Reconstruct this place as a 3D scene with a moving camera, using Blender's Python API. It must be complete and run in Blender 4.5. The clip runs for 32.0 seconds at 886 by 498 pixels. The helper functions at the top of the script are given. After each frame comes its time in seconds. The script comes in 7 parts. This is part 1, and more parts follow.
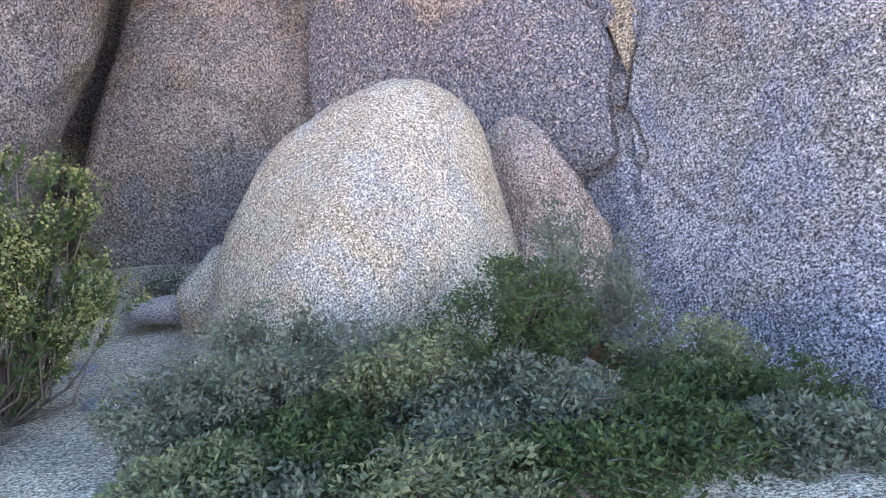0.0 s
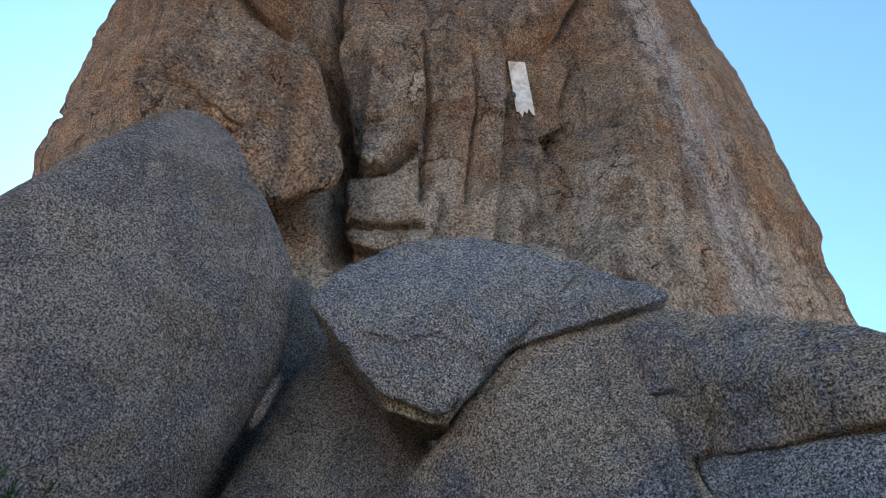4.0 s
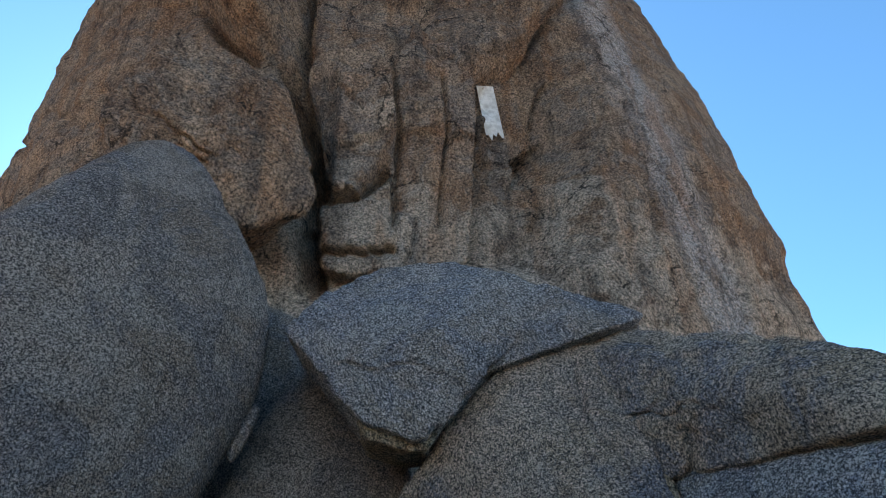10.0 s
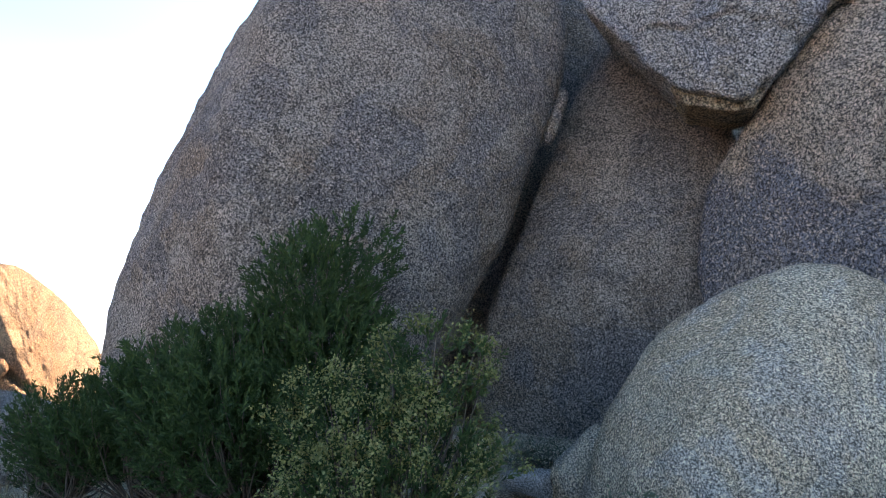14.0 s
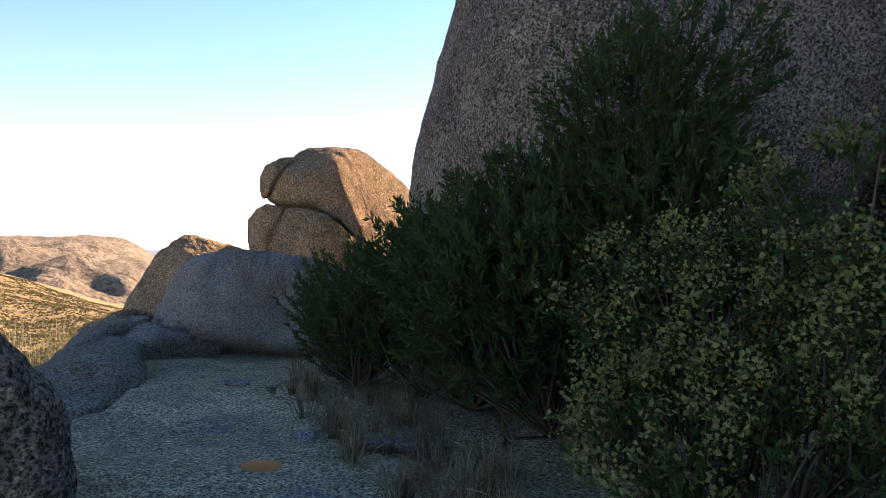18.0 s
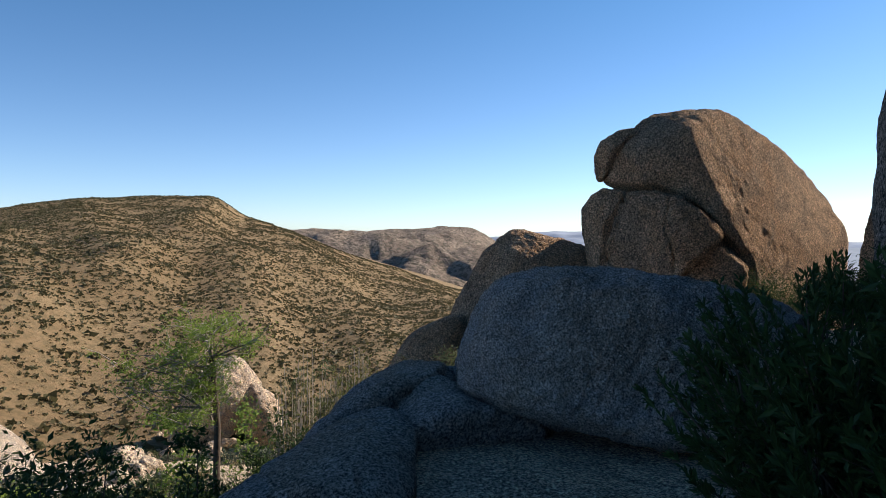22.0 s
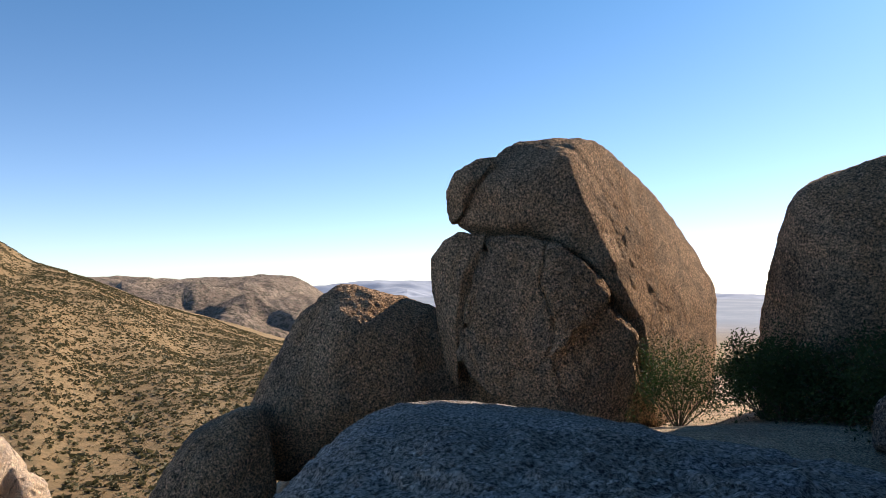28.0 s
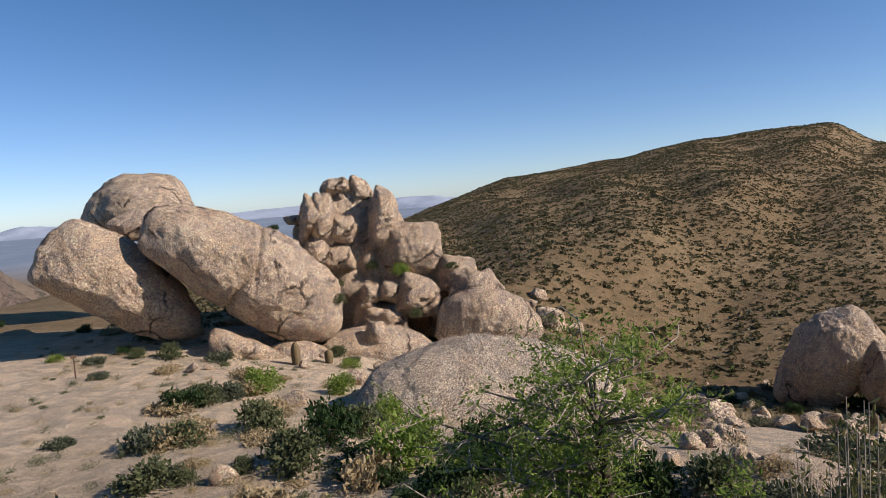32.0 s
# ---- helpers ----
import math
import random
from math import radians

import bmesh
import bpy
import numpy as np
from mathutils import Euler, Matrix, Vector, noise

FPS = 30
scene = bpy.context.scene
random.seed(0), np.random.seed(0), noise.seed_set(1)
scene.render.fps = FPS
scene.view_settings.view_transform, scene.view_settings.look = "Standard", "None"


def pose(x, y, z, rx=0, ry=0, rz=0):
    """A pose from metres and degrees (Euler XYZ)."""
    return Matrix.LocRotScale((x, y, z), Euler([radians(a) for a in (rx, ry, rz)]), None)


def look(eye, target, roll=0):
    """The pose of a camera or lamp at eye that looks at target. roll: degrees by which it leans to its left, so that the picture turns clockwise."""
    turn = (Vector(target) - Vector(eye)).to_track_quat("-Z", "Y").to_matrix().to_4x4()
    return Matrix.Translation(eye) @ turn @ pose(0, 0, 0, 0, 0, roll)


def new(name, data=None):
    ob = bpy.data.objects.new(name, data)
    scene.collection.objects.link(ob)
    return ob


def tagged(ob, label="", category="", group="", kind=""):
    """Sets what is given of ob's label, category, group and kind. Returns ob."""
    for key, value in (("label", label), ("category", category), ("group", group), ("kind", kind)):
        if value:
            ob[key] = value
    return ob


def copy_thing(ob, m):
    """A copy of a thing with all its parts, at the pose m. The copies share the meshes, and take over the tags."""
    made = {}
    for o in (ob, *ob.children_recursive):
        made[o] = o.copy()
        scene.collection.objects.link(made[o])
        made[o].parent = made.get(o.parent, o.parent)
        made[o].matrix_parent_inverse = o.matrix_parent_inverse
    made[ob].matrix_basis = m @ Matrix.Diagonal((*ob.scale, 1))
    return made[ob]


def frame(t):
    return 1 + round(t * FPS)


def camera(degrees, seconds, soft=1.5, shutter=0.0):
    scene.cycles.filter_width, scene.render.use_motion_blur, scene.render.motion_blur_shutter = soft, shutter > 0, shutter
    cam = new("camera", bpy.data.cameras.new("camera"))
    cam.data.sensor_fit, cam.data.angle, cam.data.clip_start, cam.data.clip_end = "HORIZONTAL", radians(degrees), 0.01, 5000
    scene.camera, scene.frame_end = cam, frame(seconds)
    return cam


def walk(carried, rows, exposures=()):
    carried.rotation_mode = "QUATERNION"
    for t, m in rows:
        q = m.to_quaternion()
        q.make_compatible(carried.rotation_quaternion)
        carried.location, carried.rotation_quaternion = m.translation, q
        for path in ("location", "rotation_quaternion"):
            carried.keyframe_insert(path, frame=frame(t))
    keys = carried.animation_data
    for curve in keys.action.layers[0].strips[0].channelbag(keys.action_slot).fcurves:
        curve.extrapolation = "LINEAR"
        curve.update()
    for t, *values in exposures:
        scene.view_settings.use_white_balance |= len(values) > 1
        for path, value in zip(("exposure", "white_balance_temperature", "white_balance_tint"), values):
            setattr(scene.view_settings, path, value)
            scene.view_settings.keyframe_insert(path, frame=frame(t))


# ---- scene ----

# Walk: seconds, eye (m), heading to the left of +y, tilt, lean (degrees).
PATH = [
    (0.0, 0.000, 0.000, 1.469, -8.12, -5.43, -5.36),
    (0.5, 0.003, 0.017, 1.472, -1.46, -2.91, -4.28),
    (1.0, 0.003, 0.030, 1.480, 0.73, 2.02, -3.13),
    (1.5, 0.007, 0.033, 1.488, 0.56, 7.06, -2.17),
    (2.0, 0.016, 0.043, 1.497, -0.00, 12.24, -0.86),
    (2.5, 0.022, 0.048, 1.506, -0.56, 16.42, 0.10),
    (3.0, 0.023, 0.048, 1.512, -1.34, 23.02, 0.72),
    (3.5, 0.020, 0.049, 1.518, -1.85, 29.69, 1.26),
    (5.5, -0.133, -0.324, 1.496, -4.82, 50.89, 1.59),
    (6.0, -0.142, -0.313, 1.504, -5.47, 59.65, 1.63),
    (6.5, -0.143, -0.306, 1.509, -6.21, 63.12, 1.25),
    (7.0, -0.129, -0.306, 1.508, -6.90, 63.76, 0.40),
    (7.5, -0.105, -0.307, 1.502, -6.91, 62.37, -0.98),
    (8.0, -0.085, -0.298, 1.501, -6.23, 55.51, -1.31),
    (8.5, -0.069, -0.269, 1.506, -5.70, 50.20, -1.35),
    (9.0, -0.066, -0.226, 1.520, -5.50, 47.91, -1.28),
    (9.5, -0.082, -0.166, 1.531, -5.47, 43.43, -1.41),
    (10.0, -0.093, -0.098, 1.533, -5.48, 36.40, -1.49),
    (10.5, -0.083, -0.038, 1.536, -5.70, 30.02, -1.64),
    (11.0, -0.065, -0.004, 1.557, -5.99, 22.55, -2.44),
    (11.5, -0.065, 0.019, 1.542, -6.42, 17.72, -2.19),
    (12.0, -0.067, 0.030, 1.522, -6.70, 15.35, -2.19),
    (12.5, -0.066, 0.045, 1.513, -5.12, 12.86, -1.62),
    (13.0, -0.077, 0.041, 1.507, 2.65, 12.29, -0.22),
    (13.5, -0.105, 0.050, 1.498, 12.86, 11.48, 0.93),
    (14.0, -0.179, 0.117, 1.484, 21.29, 10.71, 0.89),
    (14.5, -0.256, 0.186, 1.503, 25.71, 9.71, 1.10),
    (15.0, -0.312, 0.267, 1.530, 34.08, 7.66, 1.49),
    (15.5, -0.342, 0.360, 1.494, 38.25, 6.40, 0.72),
    (17.5, -1.015, 1.814, 1.341, 45.14, 1.05, 3.58),
    (18.0, -1.297, 2.111, 1.362, 48.82, 0.58, 2.22),
    (18.5, -1.608, 2.406, 1.382, 53.71, 0.27, 1.01),
    (19.0, -1.957, 2.667, 1.424, 61.44, 0.49, 0.63),
    (19.5, -2.348, 2.857, 1.445, 63.82, -0.03, 0.58),
    (20.0, -2.727, 3.070, 1.462, 69.01, -0.68, 0.33),
    (20.5, -3.141, 3.220, 1.475, 74.46, -0.85, 0.44),
    (21.0, -3.589, 3.337, 1.522, 76.38, -1.81, 0.25),
    (21.5, -4.022, 3.512, 1.581, 77.52, -1.58, 0.07),
    (22.0, -4.459, 3.616, 1.590, 76.28, -1.37, 0.15),
    (22.5, -4.900, 3.723, 1.622, 70.95, -1.24, 0.27),
    (23.0, -5.322, 3.868, 1.667, 68.37, -0.12, 0.34),
    (23.5, -5.759, 4.013, 1.687, 62.44, -0.03, 0.03),
    (24.0, -6.177, 4.194, 1.697, 58.69, 0.31, 0.37),
    (24.5, -6.589, 4.363, 1.698, 54.90, 1.01, 0.46),
    (25.0, -7.003, 4.496, 1.686, 47.44, 1.62, 0.00),
    (25.5, -7.397, 4.666, 1.676, 46.61, 2.34, 0.70),
    (27.5, -8.196, 5.064, 1.705, 50.27, 3.60, 0.93),
    (28.0, -8.279, 4.899, 1.723, 61.65, 2.79, 0.41),
    (28.5, -8.356, 4.739, 1.729, 72.73, 0.74, -1.12),
    (29.0, -8.383, 4.635, 1.732, 83.71, -1.57, -2.09),
    (29.5, -8.375, 4.576, 1.714, 91.16, -2.34, -2.62),
    (30.0, -8.356, 4.526, 1.687, 96.19, -3.35, -2.69),
    (30.5, -8.328, 4.465, 1.660, 100.04, -4.34, -2.23),
    (31.0, -8.289, 4.390, 1.618, 108.15, -4.90, -2.35),
    (31.5, -8.244, 4.306, 1.569, 117.43, -5.05, -3.17),
    (32.0, -8.197, 4.220, 1.516, 124.87, -4.75, -4.36),
]
cam = camera(65.8, 32.0, soft=0.6)
walk(cam, [(t, pose(x, y, z, 90 + p, 0, h) @ pose(0, 0, 0, 0, 0, r)) for t, x, y, z, h, p, r in PATH],
     exposures=[(0, 4.49, 11500, 46), (1, 4.63, 12300, 49), (2, 3.79, 11900, 45), (3, 3.08, 10700, 38), (5.5, 1.79, 8400, 6), (7, 1.63, 8200, 6), (9, 1.83, 9000, 9), (10, 2.1, 8500, 16), (11, 2.5, 9200, 22), (12, 2.85, 8900, 25), (13, 3.64, 9700, 30), (14, 3.0, 9500, 28), (15, 1.8, 10000, 27), (17.5, 1.94, 10200, 28), (19, 1.44, 9300, 23), (20, 1.22, 8500, 20), (21, 0.92, 7800, 18), (22, 0.52, 7100, 15), (23, 0.61, 7000, 15), (24, 0.86, 7900, 18), (25, 0.77, 7700, 18), (28, 0.75, 7700, 19), (29, 0.65, 7300, 18), (30, 0.4, 7000, 17), (31, 0.35, 6800, 18), (31.6, 0.3, 7000, 19), (32, 0.04, 6800, 19)])

# ---- light ----
SUN_AZ, SUN_EL = 16.5, 33.0          # degrees to the left of +y, and above the horizon
world = bpy.data.worlds.new("sky")
scene.world = world
world.use_nodes = True
wn, wl = world.node_tree.nodes, world.node_tree.links
sky = wn.new("ShaderNodeTexSky")
sky.sky_type = "NISHITA"
sky.sun_disc = False
sky.sun_elevation = radians(SUN_EL)
sky.sun_rotation = radians(-SUN_AZ)
sky.altitude = 1100
sky.air_density, sky.dust_density, sky.ozone_density = 0.75, 0.4, 1.6
up = wn.new("ShaderNodeTexCoord")
high = wn.new("ShaderNodeSeparateXYZ")
wl.new(up.outputs["Generated"], high.inputs[0])
lift = wn.new("ShaderNodeMapRange")
lift.inputs[1].default_value, lift.inputs[2].default_value = 0.0, 0.42
wl.new(high.outputs[2], lift.inputs[0])
hue = wn.new("ShaderNodeMix")                # clear desert air: pale violet haze low down, deep azure above
hue.data_type = "RGBA"
hue.inputs[6].default_value, hue.inputs[7].default_value = (0.80, 0.95, 1.13, 1), (0.37, 0.86, 1.10, 1)
wl.new(lift.outputs[0], hue.inputs[0])
tint = wn.new("ShaderNodeMix")
tint.data_type, tint.blend_type = "RGBA", "MULTIPLY"
tint.inputs[0].default_value = 1.0
wl.new(hue.outputs[2], tint.inputs[7])
wl.new(sky.outputs["Color"], tint.inputs[6])
wl.new(tint.outputs[2], wn["Background"].inputs["Color"])
wn["Background"].inputs["Strength"].default_value = 0.107
sun = new("sun", bpy.data.lights.new("sun", "SUN"))
sun.data.energy, sun.data.angle, sun.data.color = 5.0, radians(0.55), (1.0, 0.91, 0.79)
_s = Vector((-math.sin(radians(SUN_AZ)) * math.cos(radians(SUN_EL)), math.cos(radians(SUN_AZ)) * math.cos(radians(SUN_EL)), math.sin(radians(SUN_EL))))
sun.matrix_world = look(_s * 60, (0, 0, 0))


# ---- materials ----
def node(nt, kind, links=(), **values):
    n = nt.nodes.new(kind)
    for key, value in values.items():
        if key in n.inputs:
            n.inputs[key].default_value = value
    for key, out in dict(links).items():
        nt.links.new(out, n.inputs[key])
    return n


def blank(name, rough=0.8, spec=0.2):
    m = bpy.data.materials.new(name)
    m.use_nodes = True
    b = m.node_tree.nodes["Principled BSDF"]
    b.inputs["Roughness"].default_value = rough
    b.inputs["Specular IOR Level"].default_value = spec
    return m, m.node_tree, b


def mix(nt, fac, a, b, blend="MIX"):
    n = nt.nodes.new("ShaderNodeMix")
    n.data_type, n.blend_type = "RGBA", blend
    for sock, v in ((n.inputs[0], fac), (n.inputs[6], a), (n.inputs[7], b)):
        if isinstance(v, (int, float)):
            sock.default_value = v
        elif isinstance(v, tuple):
            sock.default_value = (*v, 1)
        else:
            nt.links.new(v, sock)
    return n.outputs[2]


def ramp(nt, value, lo, hi, a=0.0, b=1.0):
    n = nt.nodes.new("ShaderNodeMapRange")
    n.interpolation_type = "SMOOTHSTEP"
    nt.links.new(value, n.inputs[0])
    for i, v in enumerate((lo, hi, a, b)):
        n.inputs[1 + i].default_value = v
    return n.outputs[0]


def coords(nt, scale=(1, 1, 1), shift=0.0):
    c = nt.nodes.new("ShaderNodeTexCoord")
    m = nt.nodes.new("ShaderNodeMapping")
    m.inputs["Scale"].default_value = scale
    m.inputs["Location"].default_value = (shift, shift * 0.7, shift * 1.3)
    nt.links.new(c.outputs["Object"], m.inputs[0])
    return m.outputs[0]


def fbm(nt, vec, scale, detail=6.0, rough=0.6, warp=0.0):
    return node(nt, "ShaderNodeTexNoise", {"Vector": vec}, Scale=scale, Detail=detail, Roughness=rough, Distortion=warp).outputs[0]


def granite(name, pale, tan, dark, stain=(0.12, 0.085, 0.06), stain_amount=0.5, grain=40.0, streaks=0.0, bump=1.0, blue=(0.22, 0.24, 0.28), lines=0.0, relief=0.05, shift=0.0, contrast=1.0, zone=None, wash=None):
    """Weathered coarse granite: crystals, larger blotches, brown varnish, grey lichen and hairline joints.
    zone: (height, reach, colour) of a second tone on the rock's foot, with a wandering upper edge;
    wash: (x at z = 0, slope, half width, colour) of a pale water-washed band."""
    m, nt, b = blank(name, 0.92, 0.12)
    v = coords(nt, (1, 1, 1), shift)
    big = fbm(nt, v, 0.4, 5, 0.6, 1.4)
    mid = fbm(nt, v, 2.3, 6, 0.65, 0.3)
    col = mix(nt, ramp(nt, big, 0.42, 0.56), tan, pale)
    col = mix(nt, ramp(nt, fbm(nt, v, 0.55, 7, 0.66, 1.8), 0.48, 0.56, 0, 0.75), col, blue)
    col = mix(nt, ramp(nt, mid, 0.5, 0.68, 0, 0.45), col, tuple(0.6 * c for c in tan))
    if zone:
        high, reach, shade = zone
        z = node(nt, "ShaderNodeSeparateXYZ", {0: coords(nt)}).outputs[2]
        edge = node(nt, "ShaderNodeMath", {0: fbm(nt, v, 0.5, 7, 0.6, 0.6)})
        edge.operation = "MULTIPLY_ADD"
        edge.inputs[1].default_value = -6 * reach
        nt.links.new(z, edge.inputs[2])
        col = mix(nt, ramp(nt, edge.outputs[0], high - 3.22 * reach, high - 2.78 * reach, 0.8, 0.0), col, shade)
    if wash:
        x0, slope, half, shade = wash
        sep = node(nt, "ShaderNodeSeparateXYZ", {0: coords(nt)}).outputs
        line = node(nt, "ShaderNodeMath", {0: sep[2]})
        line.operation = "MULTIPLY_ADD"
        line.inputs[1].default_value = slope
        nt.links.new(sep[0], line.inputs[2])
        wob = node(nt, "ShaderNodeMath", {0: fbm(nt, coords(nt, (1, 1, 0.25)), 0.5, 6, 0.6)})
        wob.operation = "MULTIPLY_ADD"
        wob.inputs[1].default_value = 2.5
        nt.links.new(line.outputs[0], wob.inputs[2])
        off = node(nt, "ShaderNodeMath", {0: wob.outputs[0]})
        off.operation = "SUBTRACT"
        off.inputs[1].default_value = x0 + 1.25
        dist = node(nt, "ShaderNodeMath", {0: off.outputs[0]})
        dist.operation = "ABSOLUTE"
        col = mix(nt, ramp(nt, dist.outputs[0], 0.3 * half, half, 0.75, 0.0), col, shade)
    st = fbm(nt, v, 0.8, 7, 0.68, 1.0)
    col = mix(nt, ramp(nt, st, 0.54, 0.64, 0, stain_amount), col, stain)
    if streaks:
        down = fbm(nt, coords(nt, (1.3, 1.3, 0.09)), 1.0, 6, 0.62, 0.4)
        col = mix(nt, ramp(nt, down, 0.5, 0.62, 0, streaks), col, dark)
        down2 = fbm(nt, coords(nt, (0.7, 0.7, 0.05)), 1.3, 5, 0.6, 0.2)
        col = mix(nt, ramp(nt, down2, 0.53, 0.66, 0, streaks * 0.9), col, (0.30, 0.14, 0.065))
    shake = node(nt, "ShaderNodeTexNoise", {"Vector": v}, Scale=grain * 0.8, Detail=4.0, Roughness=0.7)
    bent = node(nt, "ShaderNodeVectorMath", {0: shake.outputs["Color"]})
    bent.operation = "MULTIPLY_ADD"
    bent.inputs[1].default_value = (2.4 / grain,) * 3
    nt.links.new(v, bent.inputs[2])
    vor = node(nt, "ShaderNodeTexVoronoi", {"Vector": bent.outputs[0]}, Scale=grain * 0.95)
    one = node(nt, "ShaderNodeSeparateColor", {"Color": vor.outputs["Color"]}).outputs
    pits = fbm(nt, v, grain * 0.45, 6, 0.78)
    fine = fbm(nt, v, grain * 0.9, 5, 0.8)
    col = mix(nt, ramp(nt, one[0], 0.76, 0.80, 0, 0.65 * contrast), col, tuple(min(0.8, 1.45 * c) for c in pale))
    col = mix(nt, ramp(nt, one[1], 0.72, 0.76, 0, 0.7 * contrast), col, dark)
    col = mix(nt, 1.0, col, mix(nt, ramp(nt, fine, 0.49 - 0.07 / contrast, 0.49 + 0.07 / contrast), (0.22, 0.22, 0.23), (2.1, 2.07, 2.02)), "MULTIPLY")
    # shading of the pits painted into the colour, wherever the bump below sinks
    col = mix(nt, ramp(nt, pits, 0.42, 0.37, 0, 0.8 * contrast), col, tuple(0.8 * c for c in dark))
    h = node(nt, "ShaderNodeMath", {0: ramp(nt, vor.outputs["Distance"], 0.0, 0.8, 0.7, 0.0), 1: ramp(nt, pits, 0.28, 0.72, 0.0, 1.6)})
    h.operation = "ADD"
    hh = h.outputs[0]
    if lines:
        w = node(nt, "ShaderNodeVectorMath", {0: v, 1: node(nt, "ShaderNodeTexNoise", {"Vector": v}, Scale=1.6, Detail=5.0, Roughness=0.65).outputs["Color"]})
        w.operation = "ADD"
        ed = node(nt, "ShaderNodeTexVoronoi", {"Vector": w.outputs[0]}, Scale=lines)
        ed.feature = "DISTANCE_TO_EDGE"
        gate = ramp(nt, fbm(nt, v, 0.5, 3), 0.45, 0.6)
        line = node(nt, "ShaderNodeMath", {0: ramp(nt, ed.outputs["Distance"], 0.0, 0.022, 1.0, 0.0), 1: gate})
        line.operation = "MULTIPLY"
        col = mix(nt, line.outputs[0], col, tuple(0.35 * c for c in dark))
        sub = node(nt, "ShaderNodeMath", {0: hh, 1: line.outputs[0]})
        sub.operation = "SUBTRACT"
        hh = sub.outputs[0]
    nt.links.new(col, b.inputs["Base Color"])
    bm1 = node(nt, "ShaderNodeBump", {"Height": hh}, Strength=min(1.0, 1.0 * bump), Distance=2.6 / grain)
    bm2 = node(nt, "ShaderNodeBump", {"Height": fbm(nt, v, 0.2 * grain, 8, 0.74), "Normal": bm1.outputs[0]}, Strength=min(1.0, 0.9 * bump), Distance=relief * 3.0)
    nt.links.new(bm2.outputs[0], b.inputs["Normal"])
    return m


def plain(name, a, b_, scale=8.0, rough=0.8, bump=0.0, metal=0.0):
    m, nt, b = blank(name, rough)
    v = coords(nt)
    col = mix(nt, ramp(nt, fbm(nt, v, scale, 5), 0.35, 0.65), a, b_)
    col = mix(nt, ramp(nt, fbm(nt, v, scale * 6, 3), 0.3, 0.7, 0.0, 0.35), col, tuple(c * 0.6 for c in a))
    nt.links.new(col, b.inputs["Base Color"])
    b.inputs["Metallic"].default_value = metal
    if bump:
        bp = node(nt, "ShaderNodeBump", {"Height": fbm(nt, v, scale * 4, 4)}, Strength=bump, Distance=0.01)
        nt.links.new(bp.outputs[0], b.inputs["Normal"])
    return m


def leaf(name, a, b_, trans=0.35):
    """Leaves: two greens, varied leaf by leaf, that let some light through."""
    m, nt, b = blank(name, 0.6, 0.25)
    g = nt.nodes.new("ShaderNodeNewGeometry")
    col = mix(nt, g.outputs["Random Per Island"], a, b_)
    col = mix(nt, ramp(nt, fbm(nt, coords(nt), 1.6, 3), 0.35, 0.7, 0, 0.5), col, tuple(0.55 * c for c in a))
    nt.links.new(col, b.inputs["Base Color"])
    t = node(nt, "ShaderNodeBsdfTranslucent", {"Color": col})
    mx = node(nt, "ShaderNodeMixShader", {1: b.outputs[0], 2: t.outputs[0]})
    mx.inputs[0].default_value = trans
    nt.links.new(mx.outputs[0], nt.nodes["Material Output"].inputs["Surface"])
    return m


GREY = granite("grey_granite", (0.40, 0.375, 0.355), (0.33, 0.285, 0.25), (0.06, 0.06, 0.062), stain_amount=0.25, grain=85, shift=3, relief=0.016, contrast=0.6, blue=(0.27, 0.275, 0.29))
BROWN = granite("brown_grey_granite", (0.272, 0.228, 0.198), (0.211, 0.160, 0.126), (0.040, 0.038, 0.038), stain=(0.068, 0.052, 0.040), stain_amount=0.4, grain=46, contrast=0.9, blue=(0.152, 0.143, 0.147), shift=9, relief=0.025)
BLUE = granite("blue_grey_granite", (0.296, 0.281, 0.269), (0.234, 0.203, 0.176), (0.055, 0.058, 0.066), stain=(0.257, 0.172, 0.101), stain_amount=0.22, grain=48, contrast=1.2, blue=(0.179, 0.195, 0.226), shift=15, relief=0.025)
TAN = granite("tan_granite", (0.328, 0.265, 0.211), (0.265, 0.199, 0.148), (0.062, 0.055, 0.055), stain=(0.328, 0.226, 0.140), stain_amount=0.25, grain=40, blue=(0.148, 0.156, 0.183), shift=22, relief=0.025)
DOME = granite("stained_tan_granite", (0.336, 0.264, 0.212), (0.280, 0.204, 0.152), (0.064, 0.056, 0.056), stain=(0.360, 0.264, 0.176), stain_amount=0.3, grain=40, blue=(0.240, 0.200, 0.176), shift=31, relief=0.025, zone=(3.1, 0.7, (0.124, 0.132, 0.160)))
RUST = granite("rusty_broken_granite", (0.34, 0.265, 0.185), (0.27, 0.195, 0.125), (0.06, 0.05, 0.042), stain_amount=0.4, grain=40, blue=(0.22, 0.19, 0.165), shift=40, relief=0.04)
RED = granite("reddish_granite", (0.37, 0.285, 0.24), (0.30, 0.205, 0.155), (0.08, 0.06, 0.055), stain=(0.11, 0.07, 0.055), stain_amount=0.5, grain=60, blue=(0.27, 0.235, 0.215), shift=52, relief=0.02)
BEDROCK = granite("worn_bedrock", (0.295, 0.26, 0.23), (0.24, 0.198, 0.163), (0.055, 0.05, 0.046), stain=(0.12, 0.088, 0.068), stain_amount=0.45, grain=60, blue=(0.23, 0.225, 0.225), shift=61, relief=0.03, contrast=0.7)
